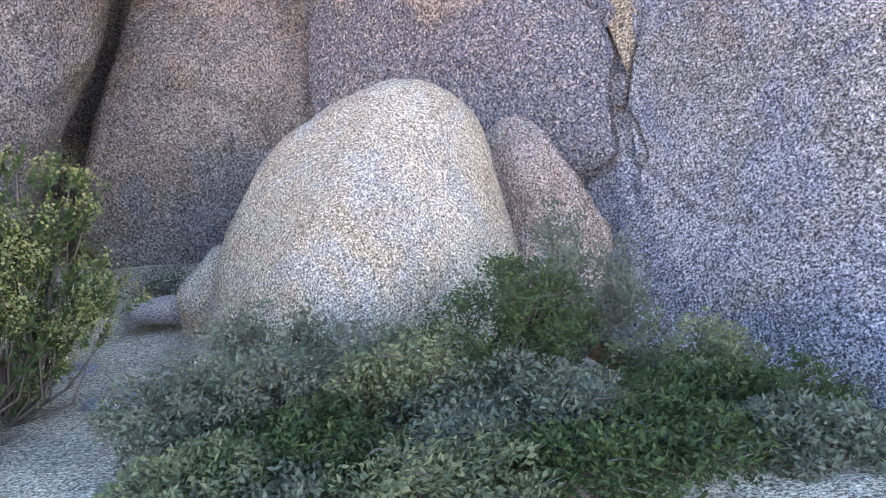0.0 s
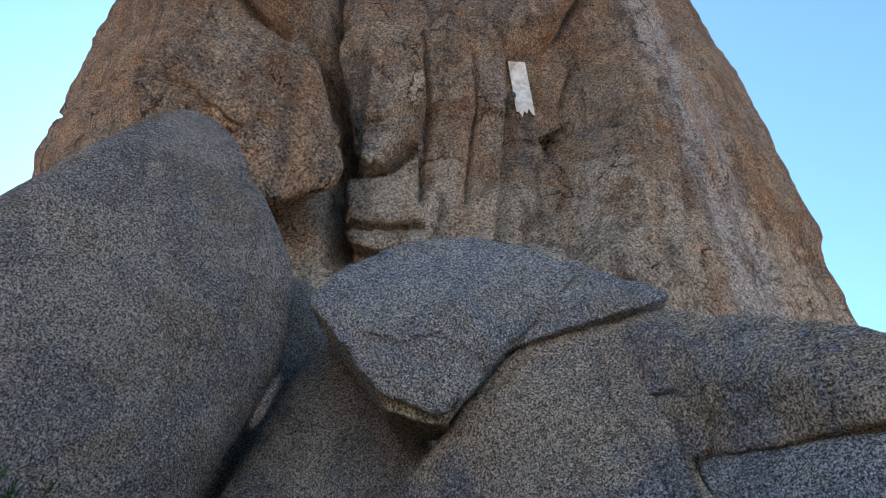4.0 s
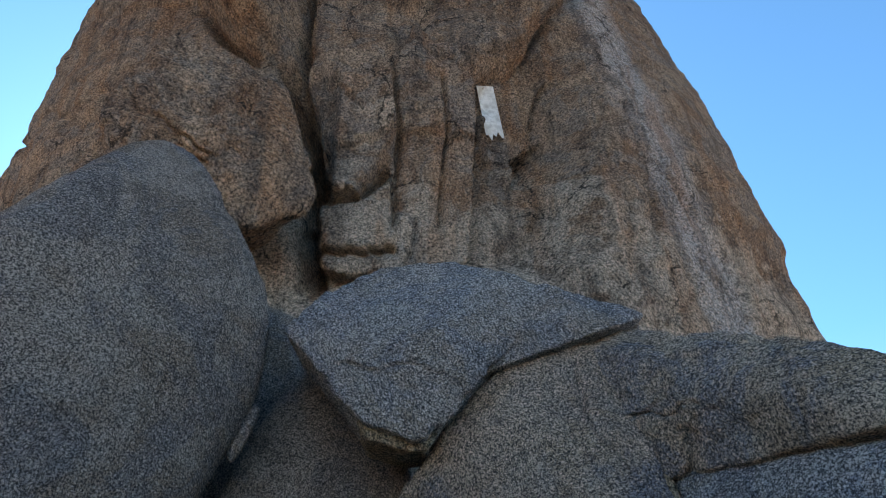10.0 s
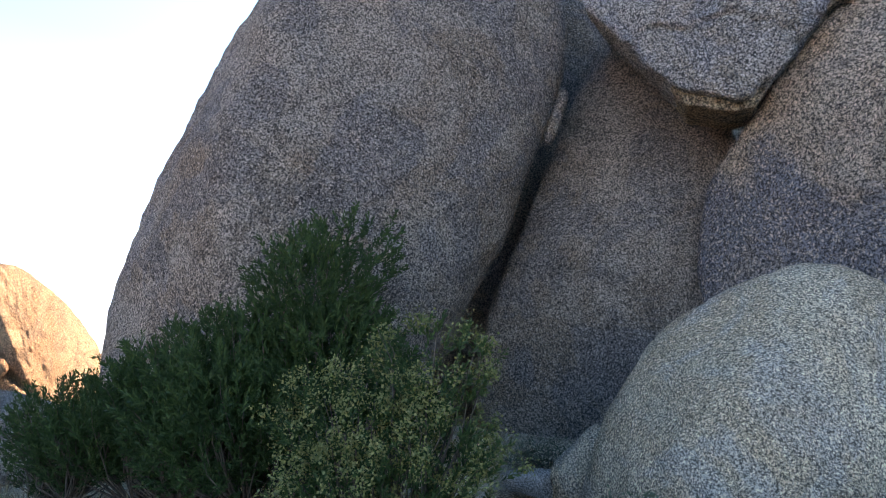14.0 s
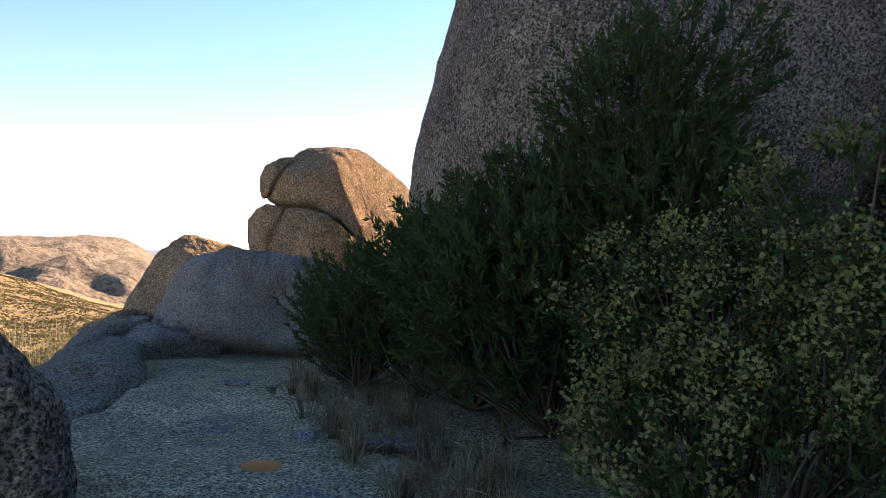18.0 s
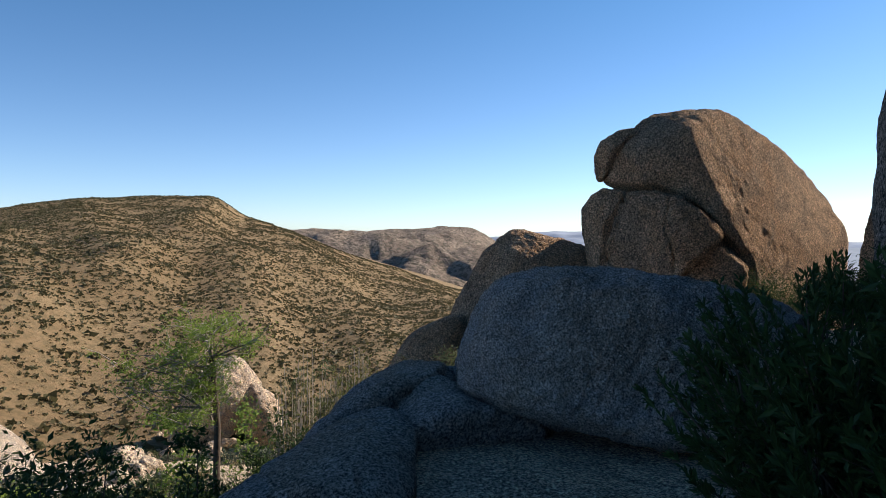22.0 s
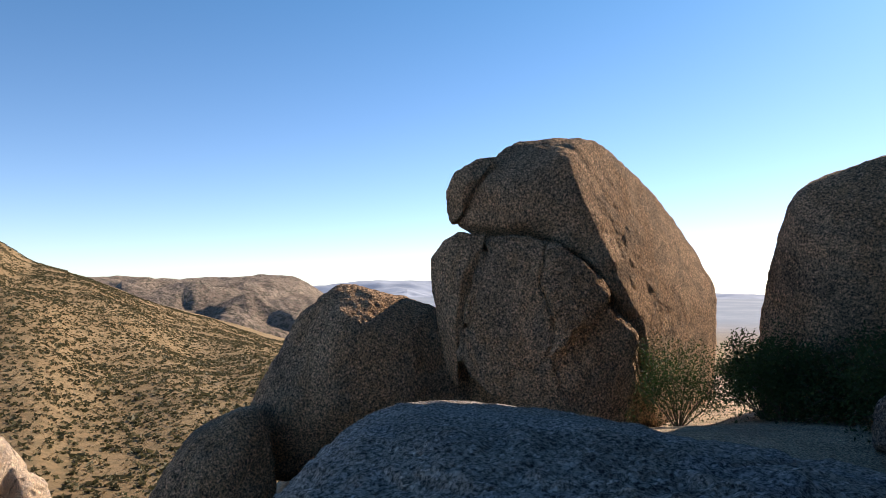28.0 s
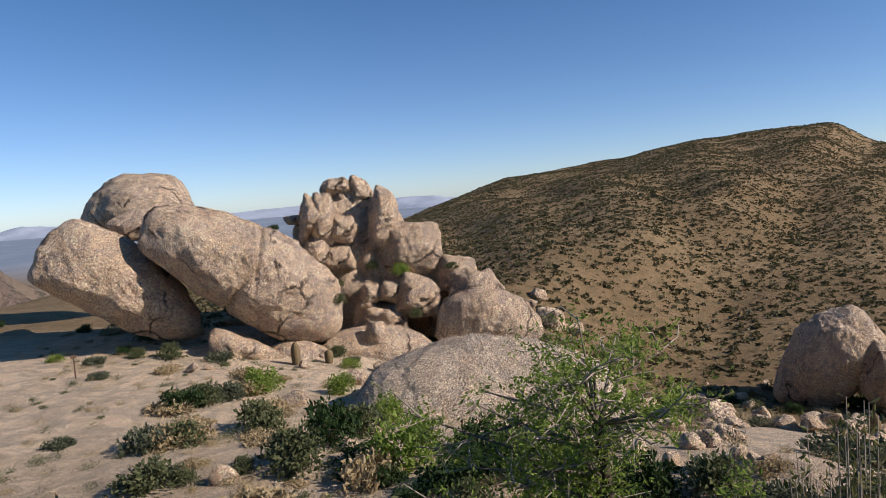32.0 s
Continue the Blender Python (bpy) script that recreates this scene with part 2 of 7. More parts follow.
PALE = granite("pale_granite", (0.493, 0.409, 0.312), (0.428, 0.326, 0.228), (0.149, 0.121, 0.102), stain=(0.372, 0.233, 0.130), stain_amount=0.25, grain=64, blue=(0.391, 0.363, 0.326), contrast=0.85, relief=0.02)
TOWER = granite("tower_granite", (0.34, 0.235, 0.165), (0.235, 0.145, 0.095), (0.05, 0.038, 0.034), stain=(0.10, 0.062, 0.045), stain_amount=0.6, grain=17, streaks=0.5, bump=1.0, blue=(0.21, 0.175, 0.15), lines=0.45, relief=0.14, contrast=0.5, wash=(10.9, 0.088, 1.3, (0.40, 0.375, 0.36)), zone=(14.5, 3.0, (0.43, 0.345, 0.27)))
TOWER_BLOCK = granite("tower_block_granite", (0.34, 0.235, 0.165), (0.235, 0.145, 0.095), (0.05, 0.038, 0.034), stain=(0.10, 0.062, 0.045), stain_amount=0.6, grain=17, streaks=0.5, bump=1.0, blue=(0.21, 0.175, 0.15), lines=0.45, relief=0.14, contrast=0.5, shift=7)
ORANGE = granite("orange_granite", (0.46, 0.32, 0.215), (0.37, 0.235, 0.145), (0.07, 0.055, 0.045), stain=(0.11, 0.08, 0.06), stain_amount=0.5, grain=34, blue=(0.26, 0.195, 0.145), contrast=0.7, relief=0.04)
VALLEY = granite("valley_granite", (0.840, 0.672, 0.493), (0.728, 0.549, 0.381), (0.269, 0.207, 0.168), stain=(0.280, 0.213, 0.162), stain_amount=0.4, grain=16, streaks=0.25, blue=(0.504, 0.403, 0.336), relief=0.06, contrast=0.5, lines=0.16)
GREYV = granite("grey_valley_granite", (0.672, 0.557, 0.441), (0.567, 0.462, 0.357), (0.168, 0.147, 0.126), stain=(0.231, 0.189, 0.158), stain_amount=0.3, grain=22, streaks=0.2, blue=(0.473, 0.420, 0.367), relief=0.05, contrast=0.6)
SAND = granite("sandy_soil", (0.70, 0.56, 0.41), (0.58, 0.45, 0.32), (0.20, 0.155, 0.12), stain=(0.28, 0.20, 0.13), stain_amount=0.4, grain=55, bump=0.7, blue=(0.40, 0.33, 0.26), relief=0.02, contrast=0.7)
WHITE = plain("white_streak", (0.66, 0.63, 0.58), (0.45, 0.42, 0.37), 5, 0.9)
BARK = plain("bark", (0.07, 0.055, 0.045), (0.13, 0.105, 0.085), 20, 0.9, 0.5)
TWIG = plain("dry_twig", (0.42, 0.38, 0.33), (0.30, 0.26, 0.22), 20, 0.9)
LIMB = plain("grey_limb", (0.15, 0.13, 0.105), (0.22, 0.19, 0.16), 20, 0.9, 0.4)
GREEN = leaf("deep_green_leaf", (0.022, 0.052, 0.016), (0.05, 0.095, 0.028))
OLIVE = leaf("olive_leaf", (0.085, 0.11, 0.05), (0.17, 0.19, 0.09))
SAGE = leaf("grey_green_leaf", (0.07, 0.09, 0.055), (0.145, 0.17, 0.11))
YELLOW = leaf("yellow_green_leaf", (0.11, 0.13, 0.04), (0.25, 0.225, 0.09))
LIME = leaf("bright_green_leaf", (0.16, 0.26, 0.045), (0.33, 0.43, 0.10), 0.5)
PALEFRUIT = leaf("pale_fruit", (0.13, 0.15, 0.045), (0.27, 0.25, 0.105), 0.35)
DEADGRASS = leaf("dead_grass", (0.17, 0.13, 0.085), (0.28, 0.215, 0.14), 0.25)
STRAW = leaf("straw", (0.38, 0.30, 0.17), (0.55, 0.45, 0.28), 0.3)


# ---- shapes ----
def hashed(ix, iy, iz, seed):
    n = (ix * 374761393 + iy * 668265263 + iz * 1440662683 + seed * 974634541) & 0xFFFFFFFF
    n = ((n ^ (n >> 13)) * 1274126177) & 0xFFFFFFFF
    return ((n ^ (n >> 16)) & 0xFFFF) / 65535.0 * 2 - 1


def lattice(p, seed=0):
    """Smooth value noise in -1..1 at points p (n x 3)."""
    i = np.floor(p).astype(np.int64)
    f = p - i
    f = f * f * f * (f * (f * 6 - 15) + 10)
    out = 0
    for dx in (0, 1):
        for dy in (0, 1):
            for dz in (0, 1):
                w = (f[:, 0] if dx else 1 - f[:, 0]) * (f[:, 1] if dy else 1 - f[:, 1]) * (f[:, 2] if dz else 1 - f[:, 2])
                out = out + w * hashed(i[:, 0] + dx, i[:, 1] + dy, i[:, 2] + dz, seed)
    return out


def rough_noise(p, scale, octaves=4, gain=0.5, seed=0):
    out, amp = 0, 1.0
    for k in range(octaves):
        out = out + amp * lattice(p * scale * 2 ** k + 17.3 * k, seed + k)
        amp *= gain
    return out


_spheres = {}


def sphere(level):
    if level not in _spheres:
        bm = bmesh.new()
        bmesh.ops.create_icosphere(bm, subdivisions=level, radius=1)
        _spheres[level] = (np.array([v.co for v in bm.verts]), np.array([[v.index for v in f.verts] for f in bm.faces]))
        bm.free()
    return _spheres[level]


def fast_mesh(name, verts, faces, material, smooth=True):
    """A mesh from arrays; faces: n x 3 or n x 4."""
    me = bpy.data.meshes.new(name)
    faces = np.asarray(faces, dtype=np.int32)
    n, k = faces.shape
    me.vertices.add(len(verts))
    me.vertices.foreach_set("co", np.asarray(verts, dtype=np.float32).ravel())
    me.loops.add(n * k)
    me.loops.foreach_set("vertex_index", faces.ravel())
    me.polygons.add(n)
    me.polygons.foreach_set("loop_start", np.arange(0, n * k, k, dtype=np.int32))
    me.polygons.foreach_set("use_smooth", np.full(n, smooth))
    me.update(calc_edges=True)
    me.materials.append(material)
    return me


def shell(corners, level, edge, fill=0.6, front=(0, 0, 0)):
    """A rounded block round its corners: points and faces in metres. front: the side with the finer mesh."""
    c = np.array(corners, float)
    mid, half = (c.min(0) + c.max(0)) / 2, (c.max(0) - c.min(0)) / 2
    q = (c - mid) / half
    core = q.mean(0) * 0.6
    bm = bmesh.new()
    for p in q - core:
        bm.verts.new(p)
    bmesh.ops.convex_hull(bm, input=bm.verts)
    bmesh.ops.dissolve_limit(bm, angle_limit=0.09, verts=bm.verts, edges=bm.edges)
    planes = []
    for f in bm.faces:
        f.normal_update()
        n, d = np.array(f.normal), f.normal.dot(f.verts[0].co)
        if d < 0:
            n, d = -n, -d
        planes.append(n / max(d, 0.05))
    bm.free()
    pl = np.array(planes)
    d, faces = sphere(level)
    d = d + np.array(front)
    d = d / np.linalg.norm(d, axis=1)[:, None]
    s = np.maximum(d @ pl.T, 0)
    r = (s ** edge).sum(1) ** (-1.0 / edge)
    c0 = q - core
    want = np.linalg.norm(c0, axis=1)
    have = (np.maximum((c0 / want[:, None]) @ pl.T, 0) ** edge).sum(1) ** (-1.0 / edge)
    r = r * np.quantile(want / have, fill)
    return (d * r[:, None] + core) * half + mid, faces, d


def far_from(q, p):
    """How far points q of a plane lie from the line p, and whether they lie inside it where it is closed."""
    near, inside = np.full(len(q), 1e9), np.zeros(len(q), bool)
    for a, e in zip(p[:-1], p[1:]):
        u = np.clip(((q - a) @ (e - a)) / max(1e-9, (e - a) @ (e - a)), 0, 1)
        near = np.minimum(near, np.linalg.norm(q - a - u[:, None] * (e - a), axis=1))
        inside ^= ((a[1] > q[:, 1]) != (e[1] > q[:, 1])) & (q[:, 0] < (e[0] - a[0]) * (q[:, 1] - a[1]) / (e[1] - a[1] + 1e-12) + a[0])
    return near, inside


def boulder_mesh(name, corners, material, level=5, edge=14, rough=0.05, seed=0, cracks=(), blocks=None, fissures=(), fill=0.6, grit=(2.2, 0.03), seams=(), flakes=(), joints=(), hub=(0, 0, 0), front=(0, 0, 0)):
    """A weathered boulder. cracks: (point, normal, width, depth, reach) of the joint planes that score it; blocks: (number, step, upright
    stretch) of the slabs that flake off; fissures: (scale, upright stretch, width, depth) of wandering joints; seams: (points, width, depth)
    of single open cracks; flakes: (outline, step, softness) of sheets that stand proud of the face or lie back; joints: (line, width, depth) of
    its open cracks. Both are drawn in x and z on a plane 16 m in front of the point hub, and carried on from there."""
    v, faces, d = shell(corners, level, edge, fill, front)
    size = float(np.linalg.norm(v.max(0) - v.min(0))) / 3
    out = v - v.mean(0)
    out /= np.linalg.norm(out, axis=1)[:, None]
    n = rough_noise(v, 0.9 / size, 3, 0.5, seed) * rough * size
    n += rough_noise(v, 3.0 / size, 5, 0.6, seed + 9) * rough * 0.42 * size
    n -= np.abs(rough_noise(v, 5.0 / size, 4, 0.55, seed + 5)) * rough * 0.22 * size
    n += (rough_noise(v, grit[0], 4, 0.62, seed + 70) - 0.6 * np.abs(rough_noise(v, grit[0] * 1.7, 3, 0.6, seed + 75))) * grit[1]
    if blocks:
        count, step, tall = blocks
        rng = np.random.RandomState(seed)
        lo, hi = v.min(0), v.max(0)
        s = lo + rng.rand(count, 3) * (hi - lo)
        w = v + np.stack([rough_noise(v, 2.2 / size, 3, 0.5, seed + 30 + k) for k in range(3)], -1) * 0.16 * size
        k = np.array([1, 1, 1 / tall])
        near = (((w * k)[:, None, :] - (s * k)[None, :, :]) ** 2).sum(-1)
        two = np.partition(near, 1, axis=1)[:, :2]
        lift = rng.uniform(-1, 1, count)[near.argmin(1)]
        seam = np.exp(-((np.sqrt(two[:, 1]) - np.sqrt(two[:, 0])) / (0.05 * size)) ** 2)
        n += lift * step * (1 - 0.5 * seam) - seam * step * 0.5
    for scale, tall, width, depth in fissures:
        f = rough_noise(v * np.array([1, 1, 1 / tall]), scale, 4, 0.5, seed + 50)
        n -= depth * np.exp(-(f / width) ** 2) * smooth01(0.5 + rough_noise(v, scale * 1.3, 2, 0.5, seed + 60))
    if flakes or joints:
        rel = v + out * n[:, None] - np.array(hub)
        face = (out[:, 1] < 0.3) & (rel[:, 1] > 1)
        flat = rel[:, [0, 2]] / np.maximum(rel[:, 1:2], 1) * 16
    for outline, step, soft in flakes:
        wob = np.stack([rough_noise(v, 0.6, 4, 0.6, seed + 90 + k) for k in range(2)], -1) * soft * 0.8
        near, inside = far_from(flat + wob, np.array(outline + outline[:1], float))
        n += step * smooth01(np.where(inside, near, -near) / soft + 0.3) * face
    for line, width, depth in joints:
        wob = np.stack([rough_noise(v, 0.9, 4, 0.6, seed + 95 + k) for k in range(2)], -1) * width * 0.8
        near, _ = far_from(flat + wob, np.array(line, float))
        n -= depth * np.exp(-(near / width) ** 2) * face
    for line, width, depth in seams:
        p = np.array(line, float)
        jag = np.stack([rough_noise(v, 0.35 / width, 4, 0.6, seed + 80 + k) for k in range(3)], -1) * width * 0.9
        near = np.full(len(v), 1e9)
        for a, e in zip(p[:-1], p[1:]):
            u = np.clip(((v + jag - a) @ (e - a)) / max(1e-9, (e - a) @ (e - a)), 0, 1)
            near = np.minimum(near, np.linalg.norm(v + jag - a - u[:, None] * (e - a), axis=1))
        n -= depth * np.exp(-(near / width) ** 2)
    for point, normal, width, depth, reach in cracks:
        nn = np.array(normal, float)
        nn /= np.linalg.norm(nn)
        off = (v - np.array(point)) @ nn + rough_noise(v, 1.6 / size, 4, 0.55, seed + 21) * min(0.03 * size, 0.12 * reach)
        far = np.linalg.norm(v - np.array(point), axis=1) / reach
        n -= depth * np.exp(-np.abs(off / width) ** 1.5) * np.exp(-far ** 4)
    return fast_mesh(name, v + out * n[:, None], faces, material)


def boulder(name, corners, material, label, group="", parent=None, **kw):
    c = np.array(corners, float)
    base = Vector((*c.mean(0)[:2], c[:, 2].min()))
    shift = [tuple(p - np.array(base)) for p in c]
    if "hub" in kw:
        kw["hub"] = tuple(np.array(kw["hub"]) - np.array(base))
    if "seams" in kw:
        kw["seams"] = [([tuple(np.array(p) - np.array(base)) for p in line], w, dp) for line, w, dp in kw["seams"]]
    way = np.array([-4.0, 2.5, 1.5]) - c.mean(0)
    kw["front"] = tuple(0.5 * way / np.linalg.norm(way))
    if "cracks" in kw:
        kw["cracks"] = [(tuple(np.array(p) - np.array(base)), n, w, dp, rc) for p, n, w, dp, rc in kw["cracks"]]
    ob = new(name, boulder_mesh(name, shift, material, **kw))
    if parent:
        ob.parent = parent
        ob.location = base - parent.location
        if label:
            tagged(ob, label)
        return ob
    ob.location = base
    return tagged(ob, label, "boulder", group)


def smooth01(x):
    x = np.clip(x, 0, 1)
    return x * x * (3 - 2 * x)


# ---- ground ----
HUB = (-8.3, 4.5)                     # the lookout, from which the hill is laid out
CREST = [(66, -5.2), (73.5, -4.0), (83.7, -0.8), (89, 1.4), (92, 2.3), (95.4, 2.9), (103.6, 2.6), (109, 1.6), (119.4, 0.5), (127.8, -2.2), (140, -5.5)]


def ground_z(x, y, fine=True):
    x, y = np.asarray(x, float), np.asarray(y, float)
    q = -0.53 * (x + 9.0) - 0.85 * (y - 2.0)
    qw = -(x + 23.0) * 1.2
    q = np.maximum(np.maximum(q, qw), 0)
    z = 0.05 + 0.75 * smooth01((y - 5.5 - 0.3 * x) / 9) * smooth01((x + 9) / 5)
    z = z - 0.9 * smooth01((-x - 12.5) / 6) * smooth01((y - 1) / 4) - 6.2 * (1 - np.exp(-q / 5.5))
    z -= 2.0 * smooth01((-x - 8.5) / 1.6) * smooth01((4.35 - 0.22 * (x + 9) - y) / 1.4) * smooth01((y + 4) / 4) * smooth01((x + 27) / 9)
    z -= 1.6 * smooth01((x - 1.4) / 2.4) * smooth01((y - 2.2) / 2.6)
    z -= 1.1 * smooth01((-x - 5.4) / 1.5) * smooth01((2.7 - 0.4 * (x + 5) - y) / 1.3) * smooth01((y + 4) / 4) * smooth01((x + 10.5) / 1.5)
    z -= 1.0 * smooth01((-x - 10.9) / 1.6) * smooth01((9.6 - y) / 2.0) * smooth01((y + 4) / 4) * smooth01((x + 27) / 9)
    z -= 11.0 * smooth01((-x - 20) / 50) * (0.25 + 0.75 * smooth01((y + 34) / 22))
    dx, dy = x - HUB[0], y - HUB[1]
    r = np.hypot(dx, dy)
    az = np.degrees(np.arctan2(-dx, dy))
    top = -7.0 + 430 * np.tan(np.radians(np.interp(az, [a for a, _ in CREST], [e for _, e in CREST])))
    up = np.clip((r - 66) / (430 - 66), 0, 1)
    on = smooth01((az - 40) / 26) * smooth01((168 - az) / 26)
    gully = np.sin(az * 0.33 + 0.012 * r) * 2.2 + np.sin(az * 0.71 + 1.3 - 0.017 * r) * 1.2
    hill = (top + 18) * (0.72 * up + 0.28 * up ** 2) + gully * np.sin(np.pi * up) * 0.9
    z = z + on * hill * (r > 66)
    away = smooth01((r - 432) / 380)
    z = z * (1 - away) - 72 * away
    back = smooth01((r - 60) / 300) * (1 - on)
    z -= 25 * back * (1 - away)
    if fine:
        p = np.stack([x, y, 0 * x], -1).reshape(-1, 3)
        small = (rough_noise(p, 0.35, 3, 0.5, 3) * 0.10).reshape(x.shape) * np.exp(-np.maximum(r - 40, 0) / 40) + (rough_noise(p, 2.0, 3, 0.5, 4) * 0.022).reshape(x.shape) * np.exp(-r / 14)
        broad = (rough_noise(p, 0.03, 4, 0.5, 6) * 1.5).reshape(x.shape)
        z = z + small + broad * smooth01((r - 66) / 60) * (r < 900)
    return z


def build_ground():
    rings = 0.12 * 1.032 ** np.arange(0, 338)
    rings = np.minimum(rings, 4700)
    n = 600
    a = np.arange(n) / n * 2 * np.pi
    x = -5.0 + rings[:, None] * np.cos(a)[None, :]
    y = 4.0 + rings[:, None] * np.sin(a)[None, :]
    v = np.stack([x, y, ground_z(x, y)], -1).reshape(-1, 3)
    i, j = np.meshgrid(np.arange(len(rings) - 1), np.arange(n), indexing="ij")
    k = (j + 1) % n
    f = np.stack([i * n + j, (i + 1) * n + j, (i + 1) * n + k, i * n + k], -1).reshape(-1, 4)
    ob = new("ground", fast_mesh("ground", v, f, SOIL))
    return tagged(ob, "dry sandy desert ground with gravel and thin grass", "ground", kind="structure")


def soil():
    m = SAND.copy()
    m.name = "desert_soil"
    nt = m.node_tree
    b = nt.nodes["Principled BSDF"]
    near = b.inputs["Base Color"].links[0].from_socket
    v = coords(nt)
    far = mix(nt, ramp(nt, fbm(nt, v, 0.03, 6, 0.6), 0.4, 0.62), (0.24, 0.165, 0.09), (0.31, 0.225, 0.128))
    far = mix(nt, ramp(nt, fbm(nt, v, 0.35, 6, 0.65), 0.45, 0.7, 0, 0.7), far, (0.225, 0.165, 0.09))
    far = mix(nt, ramp(nt, fbm(nt, v, 0.9, 5, 0.75), 0.46, 0.56, 0, 0.7), far, (0.16, 0.125, 0.068))
    geo = nt.nodes.new("ShaderNodeNewGeometry")
    dist = node(nt, "ShaderNodeVectorMath", {0: geo.outputs["Position"]})
    dist.operation = "LENGTH"
    # shade on the ground near the path, painted in as a darker soil colour
    shaded_sand = mix(nt, 1.0, near, (0.82, 0.82, 0.83), "MULTIPLY")
    near = mix(nt, ramp(nt, dist.outputs["Value"], 20, 30), shaded_sand, near)
    col = mix(nt, ramp(nt, dist.outputs["Value"], 44, 64), near, far)
    # blue haze over the far plain, painted into the soil colour by distance
    plainc = mix(nt, ramp(nt, fbm(nt, v, 0.004, 8, 0.7), 0.4, 0.65), (0.19, 0.245, 0.31), (0.27, 0.325, 0.39))
    col = mix(nt, ramp(nt, dist.outputs["Value"], 700, 1600), col, plainc)
    nt.links.new(col, b.inputs["Base Color"])
    return m


SOIL = soil()
build_ground()


def range_mesh(name, pts, dist, base, depth, material, label, bumps=1.0, seed=0):
    """A mountain ridge seen from the lookout: (heading, elevation) of its crest, at a distance."""
    az = np.linspace(pts[0][0], pts[-1][0], 260)
    el = np.interp(az, [p[0] for p in pts], [p[1] for p in pts])
    rows = []
    for k in range(24):
        u = k / 23
        r = dist - depth * (1 - u)
        crest = 1.7 + dist * np.tan(np.radians(el))
        x, y = HUB[0] - np.sin(np.radians(az)) * r, HUB[1] + np.cos(np.radians(az)) * r
        z = base + (crest - base) * u ** 1.15
        p = np.stack([x, y, 0 * x], -1)
        z = z + (rough_noise(p, 10.0 / dist, 4, 0.55, seed) * dist * 0.020 * bumps) * np.sin(np.pi * min(u, 0.97)) + rough_noise(p, 90.0 / dist, 3, 0.5, seed) * dist * 0.0012 * bumps
        rows.append(np.stack([x, y, z], -1))
    v = np.concatenate(rows)
    m = len(az)
    i, j = np.meshgrid(np.arange(23), np.arange(m - 1), indexing="ij")
    f = np.stack([i * m + j, i * m + j + 1, (i + 1) * m + j + 1, (i + 1) * m + j], -1).reshape(-1, 4)
    return tagged(new(name, fast_mesh(name, v, f, material)), label, "mountain", kind="structure")


def ridge_rock():
    m, nt, b = blank("ridge_scrub", 0.95)
    v = coords(nt)
    col = mix(nt, ramp(nt, fbm(nt, v, 0.02, 6, 0.6), 0.4, 0.6), (0.24, 0.185, 0.145), (0.33, 0.26, 0.20))
    col = mix(nt, ramp(nt, fbm(nt, v, 0.16, 5, 0.75), 0.48, 0.56, 0, 0.8), col, (0.085, 0.085, 0.065))
    nt.links.new(col, b.inputs["Base Color"])
    bp = node(nt, "ShaderNodeBump", {"Height": fbm(nt, v, 0.05, 8, 0.7)}, Strength=1.0, Distance=14.0)
    nt.links.new(bp.outputs[0], b.inputs["Normal"])
    return m


RIDGE = ridge_rock()
# distance haze is put into the base colour of the far ranges as pale blue
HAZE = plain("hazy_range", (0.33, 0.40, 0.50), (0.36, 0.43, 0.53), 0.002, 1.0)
range_mesh("far_ridge", [(62, -3), (69, -2.2), (71.4, -1.0), (73.5, 0.3), (75.7, 0.5), (79.2, 0.2), (83.4, 0.1), (87.3, 0.3), (95, 0.2), (104, -1)], 1500, -75, 700, RIDGE, "rugged scrubby mountain ridge behind the hill", 1.0, 5)


def cone_hill(name, heading, elevation, dist, radius, material, label, seed):
    """A lone hill with spurs, its peak at a heading and elevation seen from the lookout."""
    cx, cy = HUB[0] - math.sin(radians(heading)) * dist, HUB[1] + math.cos(radians(heading)) * dist
    peak = 1.7 + dist * math.tan(radians(elevation))
    g = np.linspace(-1, 1, 90)
    x, y = [a.ravel() for a in np.meshgrid(g, g)]
    r, a = np.hypot(x, y), np.arctan2(y, x)
    p = np.stack([x, y, 0 * x], -1)
    z = peak - (peak + 78) * (r * (1 + 0.16 * np.sin(5 * a + 1) + 0.08 * np.sin(9 * a))) ** 0.92 + rough_noise(p, 3.0, 4, 0.55, seed) * 9 * np.minimum(r * 3, 1)
    v = np.stack([cx + x * radius, cy + y * radius, z], -1)
    i, j = np.meshgrid(np.arange(89), np.arange(89), indexing="ij")
    f = np.stack([i * 90 + j, i * 90 + j + 1, (i + 1) * 90 + j + 1, (i + 1) * 90 + j], -1).reshape(-1, 4)
    return tagged(new(name, fast_mesh(name, v, f, material)), label, "mountain", kind="structure")


cone_hill("far_cone", 77.4, -0.9, 950, 150, RIDGE, "dark cone-shaped hill in front of the ridge", 8)
cone_hill("scrub_rise", 163, 1.5, 215, 120, RIDGE, "dry scrubby rise beyond the tilted boulders", 9)
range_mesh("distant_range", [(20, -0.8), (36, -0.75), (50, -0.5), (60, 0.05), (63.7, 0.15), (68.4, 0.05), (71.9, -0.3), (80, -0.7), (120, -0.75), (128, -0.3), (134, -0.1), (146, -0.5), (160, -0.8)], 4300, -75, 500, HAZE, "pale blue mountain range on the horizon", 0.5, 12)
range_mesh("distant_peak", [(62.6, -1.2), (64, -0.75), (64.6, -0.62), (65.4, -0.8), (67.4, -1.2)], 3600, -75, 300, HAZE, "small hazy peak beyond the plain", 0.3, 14)


